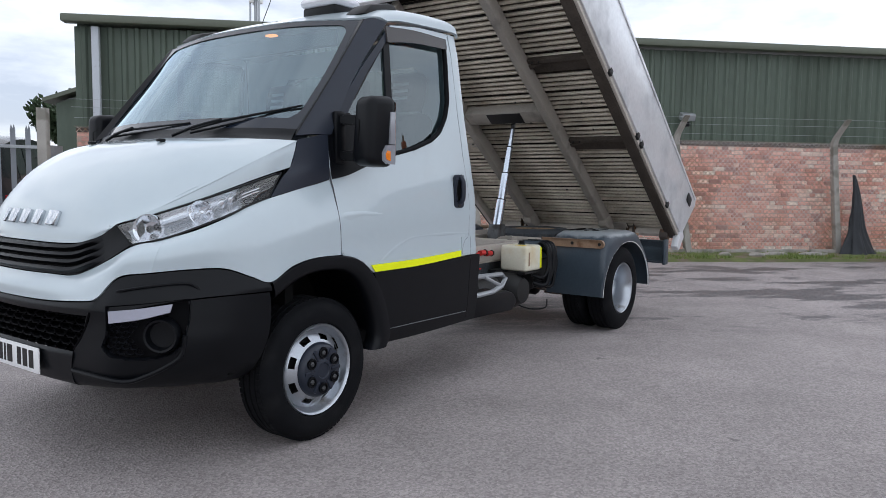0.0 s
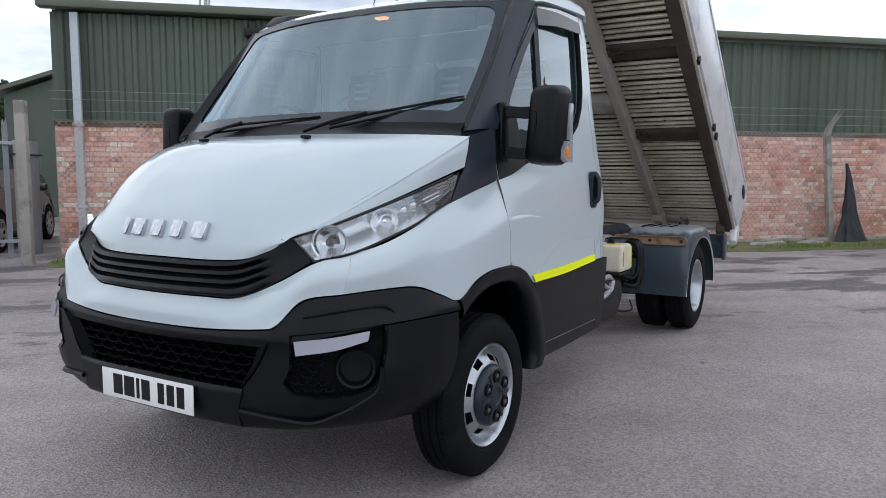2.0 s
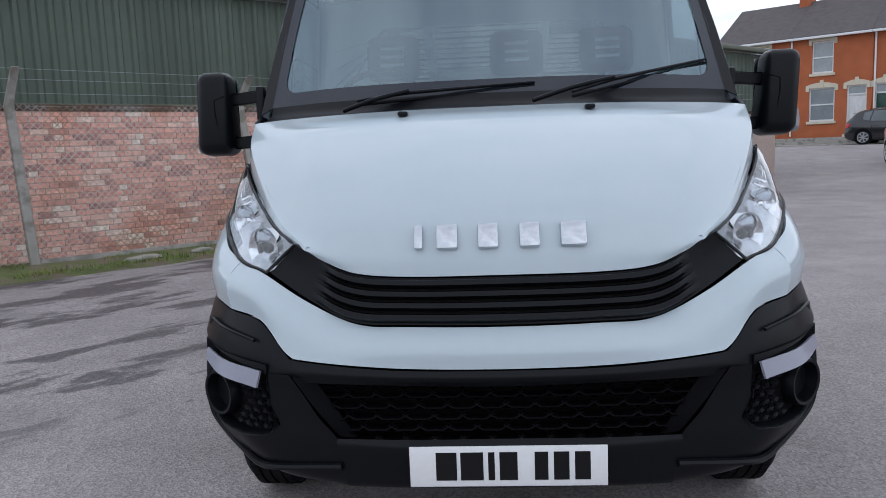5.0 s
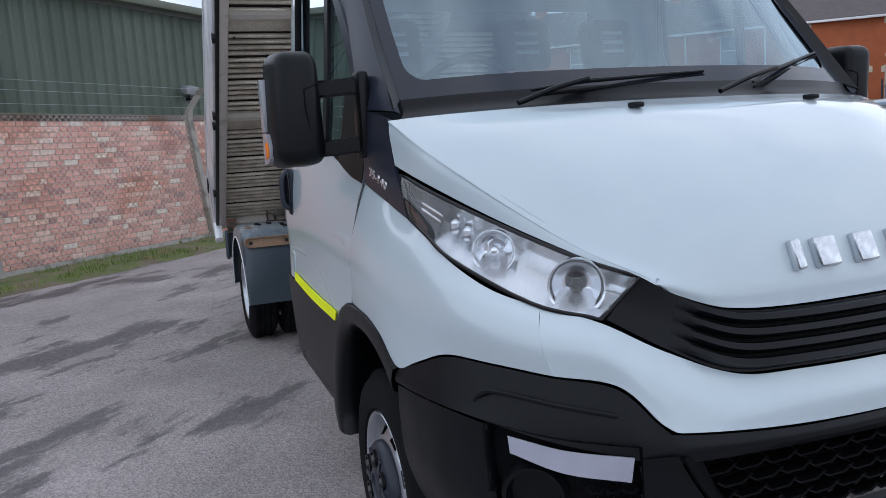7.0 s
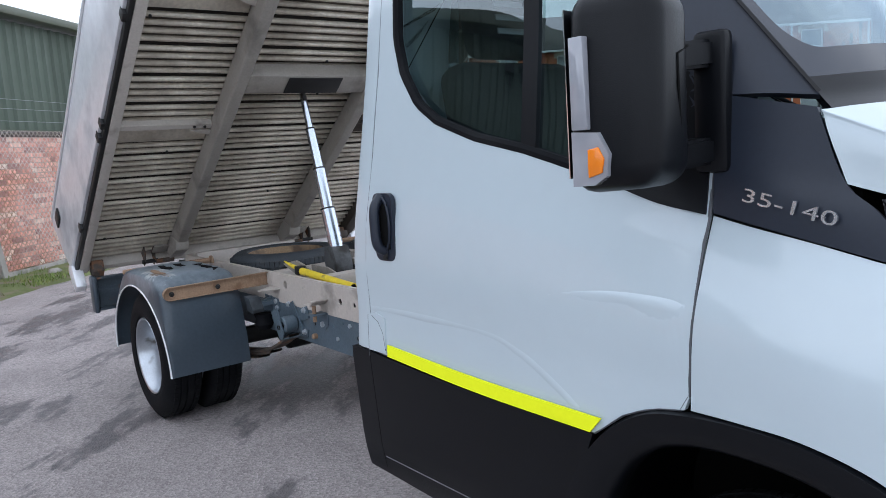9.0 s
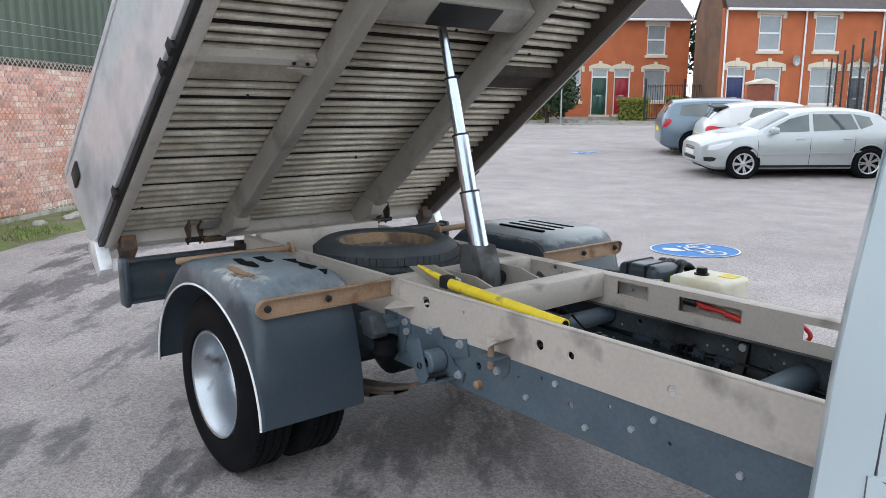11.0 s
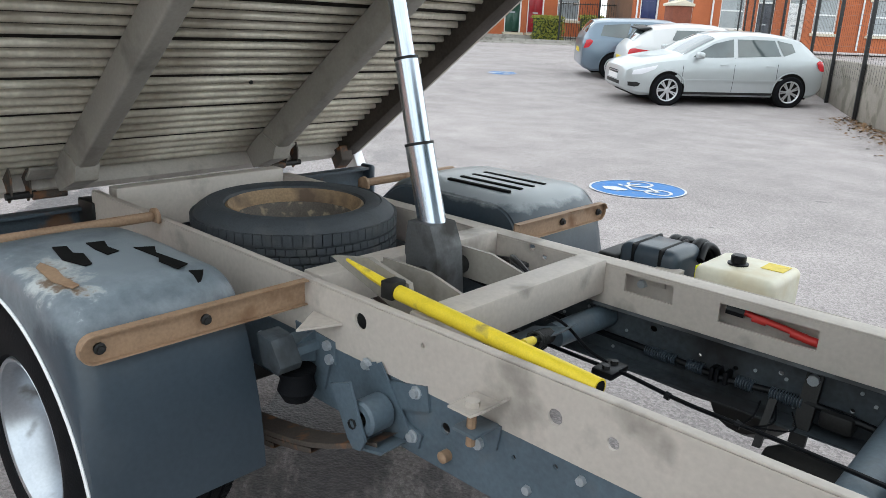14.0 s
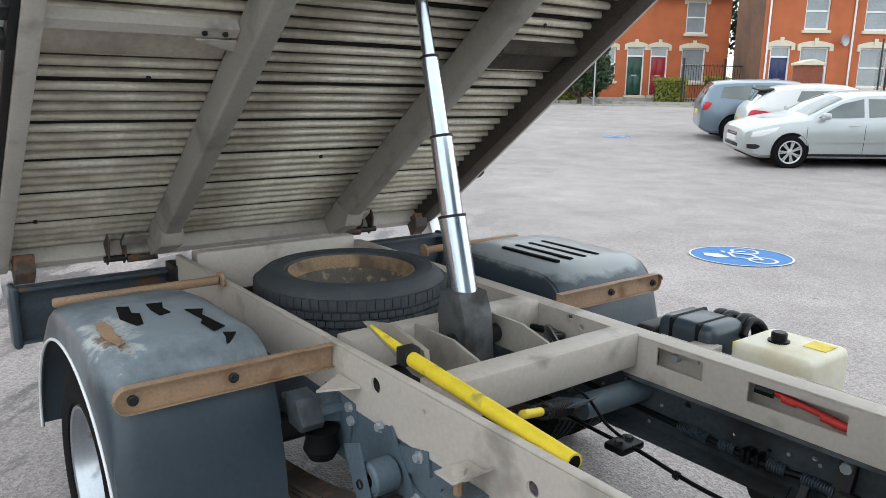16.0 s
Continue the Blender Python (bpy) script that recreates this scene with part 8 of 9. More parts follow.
# stations of a hatchback from nose to tail: x, crown, belt, half width, half width and drop of the roof edge
HATCH = ((2.125, 0.63, 0.57, 0.56, 0.46, 0.02), (2.09, 0.725, 0.66, 0.68, 0.56, 0.03), (1.98, 0.80, 0.735, 0.785, 0.65, 0.035), (1.78, 0.865, 0.80, 0.845, 0.71, 0.035), (1.45, 0.93, 0.86, 0.868, 0.75, 0.035), (1.12, 0.98, 0.90, 0.873, 0.765, 0.04), (0.95, 1.01, 0.915, 0.875, 0.755, 0.05), (0.62, 1.20, 0.93, 0.875, 0.70, 0.07), (0.30, 1.355, 0.94, 0.875, 0.645, 0.075), (0.02, 1.43, 0.95, 0.875, 0.62, 0.07), (-0.45, 1.46, 0.965, 0.875, 0.61, 0.065), (-0.95, 1.445, 0.985, 0.875, 0.60, 0.065), (-1.35, 1.40, 1.005, 0.873, 0.59, 0.065), (-1.62, 1.335, 1.02, 0.868, 0.58, 0.065), (-1.80, 1.20, 1.02, 0.855, 0.60, 0.06), (-1.97, 1.03, 0.97, 0.825, 0.64, 0.04), (-2.07, 0.93, 0.88, 0.785, 0.62, 0.03), (-2.125, 0.70, 0.66, 0.70, 0.56, 0.02))
ESTATE = HATCH[:11] + ((-0.95, 1.455, 0.985, 0.875, 0.61, 0.065), (-1.45, 1.435, 1.005, 0.873, 0.605, 0.065), (-1.80, 1.40, 1.02, 0.868, 0.60, 0.065), (-1.95, 1.24, 1.02, 0.855, 0.61, 0.06), (-2.06, 1.04, 0.97, 0.835, 0.65, 0.04), (-2.11, 0.93, 0.88, 0.80, 0.64, 0.03), (-2.125, 0.70, 0.66, 0.72, 0.58, 0.02))


def car(name, x, y, rz, paint, label, L=4.25, W=1.75, H=1.46, estate=False, sporty=False, plate=None):
    t = thing(name, on_ground(x, y, rz), label, "car", group="parked cars")
    kx, ky, kz = L / 4.25, W / 1.75, H / 1.46
    ST = [(a * kx, b * kz if b > 0.8 else b, c, d * ky, e * ky, f) for a, b, c, d, e, f in (ESTATE if estate else HATCH)]
    xf, xr = ST[0][0], ST[-1][0]

    def at(X):
        xs = [-q[0] for q in ST]
        return [float(np.interp(-X, xs, [q[k] for q in ST])) for k in range(1, 6)]

    def section(X):
        zc, zb, wm, wr, dr = at(X)
        end = max(0.0, min(1.0, (abs(X) - xf + 0.35) / 0.35))
        lo = 0.19 + 0.14 * end * end
        return [(0.0, lo), (wm * 0.88, lo), (wm * 0.965, lo + 0.06), (wm * 0.995, min(0.42, zb - 0.14)), (wm, min(0.56, zb - 0.1)), (wm * 0.992, zb - 0.09), (wm * 0.955, zb), (wr, zc - dr), (wr * 0.82, zc - dr * 0.42), (wr * 0.45, zc - dr * 0.1), (0.0, zc)]

    def side_y(X, Z):
        q = section(X)[2:8]
        return float(np.interp(Z, [p[1] for p in q], [p[0] for p in q]))

    def top_z(X, Y):
        q = section(X)[6:]
        return float(np.interp(-abs(Y), [-p[0] for p in q], [p[1] for p in q]))

    def side_piece(pname, top, bot, material, sd, off=0.006, n=14, label_=""):
        bm = bmesh.new()
        T, B = open_run(top, n) + [top[-1]], open_run(bot, n) + [bot[-1]]
        g = []
        for (ax_, az_), (bx_, bz_) in zip(T, B):
            row = []
            for j in range(6):
                X, Z = ax_ + (bx_ - ax_) * j / 5, az_ + (bz_ - az_) * j / 5
                row.append(bm.verts.new((X, sd * (side_y(X, Z) + off), Z)))
            row.append(bm.verts.new((bx_, sd * (side_y(bx_, bz_) - 0.012), bz_)))
            g.append([bm.verts.new((ax_, sd * (side_y(ax_, az_) - 0.012), az_))] + row)
        for p, q in zip(g, g[1:]):
            for j in range(7):
                bm.faces.new((p[j], q[j], q[j + 1], p[j + 1]))
        return part(pname, bm, material, t, label_, angle=40)

    def top_piece(pname, xa, xb, wa, wb_, material, label_=""):
        bm = bmesh.new()
        g = []
        for i in range(9):
            X = xa + (xb - xa) * i / 8
            w = wa + (wb_ - wa) * i / 8
            g.append([bm.verts.new((X, w * j / 6, top_z(X, w * j / 6) + 0.008)) for j in range(-6, 7)])
        for p, q in zip(g, g[1:]):
            for j in range(12):
                bm.faces.new((p[j], q[j], q[j + 1], p[j + 1]))
        return part(pname, bm, material, t, label_, angle=60)
    bm = bmesh.new()
    X0 = [q[0] for q in ST]
    xs = [X0[i] + (X0[i + 1] - X0[i]) * k / 4 for i in range(len(X0) - 1) for k in range(4)] + [X0[-1]]
    # smooth the crown line by averaging neighbouring sections
    for sd in (1, -1):
        V = []
        for i, X in enumerate(xs):
            a, b, c = section(xs[max(i - 1, 0)]), section(X), section(xs[min(i + 1, len(xs) - 1)])
            V.append([bm.verts.new((X, sd * (p[0] + 2 * q[0] + r[0]) / 4, (p[1] + 2 * q[1] + r[1]) / 4)) for p, q, r in zip(a, b, c)])
        for p, q in zip(V, V[1:]):
            for k in range(10):
                bm.faces.new((p[k], q[k], q[k + 1], p[k + 1]))
        bm.faces.new(V[0])
        bm.faces.new(V[-1])
    part("body", bm, paint, t, angle=32)
    zs = lambda X: at(X)[0] - at(X)[4]
    zb = lambda X: at(X)[1]
    gd = 0.045
    for sd in (1, -1):
        q0, q1 = -0.12 * kx, (-1.02 if estate else -1.08) * kx
        side_piece("front_side_window", [(0.62, zs(0.62) - 0.06), (0.30, zs(0.30) - gd), (q0 + 0.02, zs(q0) - gd)], [(0.78, zb(0.78) + 0.045), (0.30, zb(0.3) + 0.03), (q0 + 0.05, zb(q0) + 0.03)], CARGLASS, sd, label_="tinted side window")
        side_piece("rear_side_window", [(q0 - 0.06, zs(q0) - gd), (q1 + 0.10, zs(q1) - gd)], [(q0 - 0.04, zb(q0) + 0.03), (q1, zb(q1) + (0.16 if sporty else 0.03))], CARGLASS, sd, label_="tinted side window")
        if estate:
            side_piece("load_window", [(q1 + 0.04, zs(q1) - gd), (-1.72, zs(-1.72) - gd - 0.02)], [(q1 - 0.06, zb(q1) + 0.03), (-1.80, zb(-1.8) + 0.06)], CARGLASS, sd)
        elif not sporty:
            side_piece("quarter_window", [(q1 + 0.05, zs(q1) - gd), (-1.36, zs(-1.36) - gd - 0.03)], [(q1 - 0.05, zb(q1) + 0.03), (-1.40, zb(-1.4) + 0.10)], CARGLASS, sd)
        side_piece("headlight", [(xf - 0.15, 0.685), (xf - 0.34, 0.735), (xf - 0.62, 0.80)], [(xf - 0.12, 0.60), (xf - 0.30, 0.615), (xf - 0.56, 0.72)], CLEARW, sd, 0.012, label_="clear swept headlight")
        side_piece("fog_recess", [(xf - 0.07, 0.45), (xf - 0.22, 0.46), (xf - 0.30, 0.43)], [(xf - 0.08, 0.37), (xf - 0.20, 0.36), (xf - 0.27, 0.38)], GREASE, sd, 0.008)
        hz = 0.98 if estate else 0.95
        side_piece("tail_light", [(xr + 0.10, hz - 0.02), (xr + 0.20, hz), (xr + (0.27 if not sporty else 0.55), hz - 0.04)], [(xr + 0.04, hz - 0.22), (xr + 0.16, hz - 0.20), (xr + (0.23 if not sporty else 0.42), hz - 0.12)], REDL, sd, 0.012, label_="red tail light")
        side_piece("rub_strip", [(0.98, 0.535), (-1.05, 0.555)], [(0.98, 0.50), (-1.05, 0.515)], paint, sd, 0.014)
        side_piece("sill_trim", [(1.0, 0.285), (-1.0, 0.285)], [(0.98, 0.235), (-0.98, 0.235)], GREASE, sd, 0.004)
        for X in (0.98, -0.10, -1.02):
            side_piece("door_gap", [(X + 0.004, zb(X) + 0.01), (X - 0.005, zb(X) + 0.01)], [(X + 0.004, 0.30), (X - 0.005, 0.30)], DARK, sd, 0.002, 2)
        for X in (0.05, -0.93):
            part("door_handle", box((X - 0.02, sd * (side_y(X, 0.83) + 0.012) - 0.014, 0.815), (X + 0.16, sd * (side_y(X, 0.83) + 0.012) + 0.014, 0.84), 0.008), paint, t)
        part("door_mirror", box((0.62, sd * 0.95 * ky - 0.10, 0.95), (0.76, sd * 0.95 * ky + 0.09, 1.08), 0.045, 4), paint, t)
        for xw in (xf - 0.86 * kx, xf - 0.86 * kx - 2.61 * kx):
            ys = side_y(xw, 0.45)
            part("wheel_well", lathe([(0.355, -0.2), (0.355, 0.004), (0.0, 0.004)], 32, "y"), DARK, t, m=pose(xw, sd * ys, 0.335, 0, 0, 0 if sd > 0 else 180))
            rim_path = [(xw + 0.365 * math.cos(a), sd * (side_y(xw + 0.365 * math.cos(a), max(0.3, 0.335 + 0.365 * math.sin(a))) + 0.002), 0.335 + 0.365 * math.sin(a)) for a in np.linspace(0.0, math.pi, 26)]
            part("arch_lip", tube(rim_path, 0.014, 6), paint, t, angle=60)
            ty = part("wheel", lathe([(0.20, -0.09), (0.29, -0.1), (0.31, -0.085), (0.316, -0.05), (0.316, 0.05), (0.31, 0.085), (0.29, 0.1), (0.225, 0.095)], 36, "y"), RUBBER, t, m=pose(xw, sd * (ys - 0.07), 0.316, 0, 0, 0 if sd > 0 else 180))
            bm = lathe([(0.226, -0.05), (0.226, 0.096), (0.215, 0.098), (0.20, 0.085), (0.195, 0.03)], 36, "y")
            for q in range(7):
                a = 2 * math.pi * q / 7
                for da in (-0.11, 0.11):
                    add_box(bm, (0.05, 0.055, -0.013), (0.205, 0.088, 0.013), m=Matrix.Rotation(a + da, 4, "Y"))
            add_lathe(bm, [(0.065, 0.07), (0.06, 0.092), (0.03, 0.098), (0.0, 0.098)], 18, "y")
            part("rim", bm, ALLOY, ty, "silver twin-spoke alloy wheel")
            part("brake", lathe([(0.195, 0.0), (0.195, 0.03), (0.0, 0.03)], 24, "y"), GREASE, ty)
    top_piece("windscreen", 0.93 * kx, 0.27 * kx, 0.66 * ky, 0.56 * ky, CARGLASS, "raked tinted windscreen")
    xa, xb = (-1.83, -2.02) if estate else (-1.64, -1.93)
    top_piece("rear_screen", xa * kx, xb * kx, 0.50 * ky, 0.56 * ky, CARGLASS, "dark rear screen")
    if sporty:
        part("spoiler", prism([(-1.50 * kx, 1.36 * kz), (-1.82 * kx, 1.335 * kz), (-1.80 * kx, 1.30 * kz), (-1.62 * kx, 1.29 * kz)], -0.56, 0.56, bev=0.008), GREASE, t, "black roof spoiler")
    part("grille", box((xf - 0.07, -0.30, 0.565), (xf + 0.006, 0.30, 0.64), 0.02), GREASE, t)
    part("grille_bar", box((xf - 0.05, -0.28, 0.60), (xf + 0.014, 0.28, 0.615), 0.004), CHROME, t)
    part("lower_grille", box((xf - 0.12, -0.42, 0.34), (xf + 0.004, 0.42, 0.45), 0.03), GREASE, t)
    part("rear_plate", box((xr - 0.012, -0.26, 0.62), (xr + 0.03, 0.26, 0.73)), YPAINT if plate else WHITEP, t, "number plate left blank")
    part("front_plate", box((xf - 0.02, -0.26, 0.46), (xf + 0.02, 0.26, 0.56)), WHITEP, t, "number plate left blank")
    part("underside", box((xr + 0.3, -0.7, 0.15), (xf - 0.3, 0.7, 0.2)), DARK, t)
    return t


SILVER = mat("silver_car_paint", (0.44, 0.468, 0.478), 0.3, metal=0.4, vary=0.03, coat=0.6)
car("car", -8.72, 14.4, -131, SILVER, "silver five-door hatchback parked in the yard")
car("car", -9.6, 16.2, 40, mat("white_car_paint", (0.60, 0.60, 0.60), 0.3, vary=0.02, coat=0.6), "white sporty hatchback parked tail outwards", H=1.5, sporty=True, plate=1)
car("car", -11.4, 17.4, 40, mat("blue_car_paint", (0.15, 0.20, 0.255), 0.3, metal=0.4, vary=0.03, coat=0.6), "pale metallic blue estate car parked tail outwards", L=4.5, W=1.78, H=1.5, estate=True, plate=1)
car("car", -18.97, 12.4, -15, mat("dark_grey_car_paint", (0.045, 0.05, 0.06), 0.25, metal=0.4, vary=0.04, coat=0.6), "dark grey hatchback parked by the houses", H=1.45)
car("car", -21.6, 15.0, -15, SILVER, "silver hatchback parked beyond a dark one")
car("car", -28.5, 21.5, 52, mat("red_car_paint", (0.35, 0.02, 0.02), 0.25, vary=0.03, coat=0.6), "red hatchback parked before the terrace")
car("car", -31.2, 18.0, 52, mat("black_car_paint", (0.015, 0.015, 0.017), 0.2, vary=0.03, coat=0.6), "black car parked before the terrace", H=1.6)
car("car", -4.15, -11.45, -136, mat("dark_blue_car_paint", (0.012, 0.014, 0.02), 0.25, vary=0.03, coat=0.6), "tall dark people carrier parked behind the palisade fence", H=1.98)

# ---------------------------------------------------------------- terraced houses
HBRICK = mat("orange_house_brick", (0.42, 0.125, 0.05), 0.9, vary=0.2, scale=1.5, fine=30, bump=0.4, bscale=60)
# gable brick: brown, with the shade of the end wall mixed into the colour
GABLE_SHADED = mat("shaded_brown_brick", (0.17, 0.095, 0.06), 0.95, vary=0.25, scale=1.2, fine=30, bump=0.4, bscale=60, dirt=(0.10, 0.065, 0.05), dscale=0.8, dlow=0.48, dhigh=0.65)
SLATE = mat("slate_roof", (0.10, 0.085, 0.085), 0.8, vary=0.25, scale=3, bump=0.5, bscale=25)
STONE = mat("cream_stone_dressing", (0.62, 0.57, 0.45), 0.8, vary=0.1, scale=5)
UPVC = mat("white_window_frame", (0.75, 0.76, 0.76), 0.4, vary=0.03)
# opaque pane: reflected sky and net curtain both painted as one pale colour
PANE = mat("net_and_sky_pane", (0.27, 0.30, 0.32), 0.08, vary=0.2, scale=1.5, spec=0.8)
NET = mat("net_curtain", (0.45, 0.46, 0.45), 0.9, vary=0.15, scale=3)
DOORC = {"green": mat("green_door", (0.015, 0.06, 0.04), 0.35), "red": mat("red_door", (0.28, 0.012, 0.02), 0.35), "blue": mat("navy_door", (0.015, 0.025, 0.10), 0.35), "grey": mat("grey_door", (0.05, 0.055, 0.07), 0.35), "white": mat("white_door", (0.7, 0.7, 0.7), 0.4)}


def facade(bm, s0, s1, z1, holes, d0=0.0, d1=0.28):
    """Wall slab along x with openings that go through it; holes are (s, z, w, h)."""
    xs = sorted({s0, s1, *[h[0] for h in holes], *[h[0] + h[2] for h in holes]})
    zs = sorted({0.0, z1, *[h[1] for h in holes], *[h[1] + h[3] for h in holes]})
    for a, b in zip(xs, xs[1:]):
        run = None
        for c, d in zip(zs, zs[1:]):
            if any(h[0] - 1e-6 <= a and b <= h[0] + h[2] + 1e-6 and h[1] - 1e-6 <= c and d <= h[1] + h[3] + 1e-6 for h in holes):
                if run:
                    add_box(bm, (a, d0, run[0]), (b, d1, run[1]))
                run = None
            else:
                run = (run[0] if run else c, d)
        if run:
            add_box(bm, (a, d0, run[0]), (b, d1, run[1]))


def sash(parent, s, z, w, h, label="white sash window with cream stone lintel"):
    bm = bmesh.new()
    for lo, hi in (((s, 0.08, z), (s + 0.07, 0.15, z + h)), ((s + w - 0.07, 0.08, z), (s + w, 0.15, z + h)), ((s + 0.07, 0.08, z), (s + w - 0.07, 0.15, z + 0.09)), ((s + 0.07, 0.08, z + h - 0.07), (s + w - 0.07, 0.15, z + h)), ((s + 0.07, 0.07, z + h * 0.5 - 0.035), (s + w - 0.07, 0.15, z + h * 0.5 + 0.035))):
        add_box(bm, lo, hi)
    f = part("window", bm, UPVC, parent, label)
    part("pane", box((s + 0.06, 0.12, z + 0.05), (s + w - 0.06, 0.13, z + h * 0.5)), PANE, f)
    part("pane", box((s + 0.06, 0.12, z + h * 0.5), (s + w - 0.06, 0.13, z + h - 0.05)), PANE, f)
    part("curtain", box((s + 0.06, 0.22, z + h * 0.45), (s + w - 0.06, 0.225, z + h - 0.05)), NET, f)
    part("sill", box((s - 0.1, -0.09, z - 0.14), (s + w + 0.1, 0.08, z - 0.002), 0.01), STONE, f)
    lintel(f, s, z + h, w)


def lintel(parent, s, z, w):
    bm = bmesh.new()
    n = 10
    pts = [(s - 0.16, z - 0.16), (s - 0.16, z + 0.12)] + [(s - 0.16 + (w + 0.32) * k / n, z + 0.14 + 0.14 * math.sin(math.pi * k / n)) for k in range(1, n)] + [(s + w + 0.16, z + 0.12), (s + w + 0.16, z - 0.16), (s + w + 0.002, z - 0.16), (s + w + 0.002, z + 0.002), (s - 0.002, z + 0.002), (s - 0.002, z - 0.16)]
    add_prism(bm, pts, -0.06, -0.002, "y")
    add_box(bm, (s + w / 2 - 0.09, -0.09, z + 0.0), (s + w / 2 + 0.09, -0.0605, z + 0.40))
    part("lintel", bm, STONE, parent)


def front_door(parent, s, z, w, colour):
    d = part("door", box((s + 0.07, 0.12, z + 0.05), (s + w - 0.07, 0.17, z + 2.0), 0.005), DOORC[colour], parent, colour + " panelled front door")
    bm = bmesh.new()
    for lo, hi in (((s, 0.06, z), (s + 0.07, 0.18, z + 2.5)), ((s + w - 0.07, 0.06, z), (s + w, 0.18, z + 2.5)), ((s + 0.07, 0.06, z + 2.0), (s + w - 0.07, 0.18, z + 2.08)), ((s + 0.07, 0.06, z + 2.43), (s + w - 0.07, 0.18, z + 2.5))):
        add_box(bm, lo, hi)
    part("frame", bm, UPVC, d)
    part("fanlight", box((s + 0.06, 0.12, z + 2.07), (s + w - 0.06, 0.13, z + 2.44)), PANE, d)
    for a, b in ((0.16, 1.0), (1.1, 1.85)):
        for q in (0.14, w / 2 + 0.03):
            part("panel", box((s + q, 0.108, z + a), (s + q + w / 2 - 0.18, 0.121, z + b), 0.006), DOORC[colour], d)
    part("letterbox", box((s + w / 2 - 0.14, 0.10, z + 1.0), (s + w / 2 + 0.14, 0.119, z + 1.07)), GALV, d)
    part("step", box((s - 0.1, -0.3, z - 0.12), (s + w + 0.1, 0.06, z), 0.01), STONE, d)
    lintel(d, s, z + 2.5, w)


def house(m, w, items, label, eave=5.3, ridge=7.6, depth=8.0, chimney=True, pipe=True):
    """items: ('w', s, z, w, h) windows and ('d', s, colour) doors along the front."""
    t = thing("terraced_house", m, label, "house", group="terraced houses")
    holes = [(i[1], i[2], i[3], i[4]) for i in items if i[0] == "w"] + [(i[1], 0.12, 0.92, 2.5) for i in items if i[0] == "d"]
    bm = bmesh.new()
    facade(bm, 0, w, eave, holes)
    bmesh.ops.remove_doubles(bm, verts=bm.verts, dist=1e-4)
    part("wall", bm, HBRICK, t, angle=20)
    for a in (0.0, w - 0.25):
        part("gable_wall", prism([(0.281, 0.0), (depth, 0.0), (depth, eave), (depth / 2, ridge - 0.05), (0.281, eave + 0.1)], a, a + 0.25, "x"), GABLE_SHADED, t, "brown brick gable with shade painted in")
    part("back_wall", box((0.251, depth - 0.25, 0), (w - 0.251, depth, eave)), HBRICK, t)
    part("room_shade", box((0.3, 1.6, 0.05), (w - 0.3, 1.65, eave)), NET, t)
    bm = bmesh.new()
    add_prism(bm, [(-0.35, eave - 0.12), (depth / 2, ridge), (depth + 0.35, eave - 0.12), (depth + 0.35, eave), (depth / 2, ridge + 0.14), (-0.35, eave)], -0.004, w + 0.004, "x")
    rf = part("roof", bm, SLATE, t, angle=20)
    part("gutter", box((0, -0.42, eave - 0.16), (w, -0.30, eave - 0.04), 0.02), UPVC, rf)
    if chimney:
        ch = part("chimney", box((w - 0.55, depth / 2 - 0.6, ridge - 0.6), (w + 0.0, depth / 2 + 0.6, ridge + 1.3), 0.02), HBRICK, rf)
        for k in range(3):
            part("chimney_pot", lathe([(0.13, ridge + 1.3), (0.1, ridge + 1.75), (0.0, ridge + 1.75)], 12, "z", (w - 0.28, depth / 2 - 0.35 + 0.35 * k, 0)), RUSTW, rf)
    for i in items:
        if i[0] == "w":
            sash(t, *i[1:])
        else:
            front_door(t, i[1], 0.12, 0.92, i[2])
    if pipe:
        part("downpipe", tube([(0.1, -0.07, 0.1), (0.1, -0.07, eave - 0.1)], 0.045, 8), UPVC, t)
    return t


G = Vector((-28.0, 31.2, 0))
RV = Vector((0.611, 0.79, 0)).normalized()
ANG = math.degrees(math.atan2(RV.y, RV.x))
for k, (s, flip, c) in enumerate(((1.23, 0, "red"), (-2.75, 1, "green"), (-6.75, 0, "white"), (-10.75, 1, "white"), (-14.75, 0, "green"), (-18.75, 1, "white"), (-22.75, 0, "red"))):
    p = G + RV * s
    w = 3.98 if s < 0.6 else 4.2
    if not flip:
        its = [("d", 0.10, c), ("w", 1.75, 0.85, 1.25, 1.75), ("w", 1.85, 3.35, 1.05, 1.65)]
    else:
        its = [("d", w - 1.15, c), ("w", 1.0, 0.85, 1.25, 1.75), ("w", 1.1, 3.35, 1.05, 1.65)]
    house(pose(p.x, p.y, 1.18, 0, 0, ANG), w, its, "orange brick terraced house with a %s front door" % c, pipe=s < 0)
p = Vector((-20.0, 31.8, 0)) - RV * 0.5
ROWC = ((0.0, 3.8, "blue", 0.29, 1.65), (3.8, 3.75, "grey", 2.46, 0.55), (7.55, 4.2, "white", 0.35, 1.75), (11.75, 4.2, "blue", 2.9, 0.6), (15.95, 4.2, "white", 0.35, 1.75))
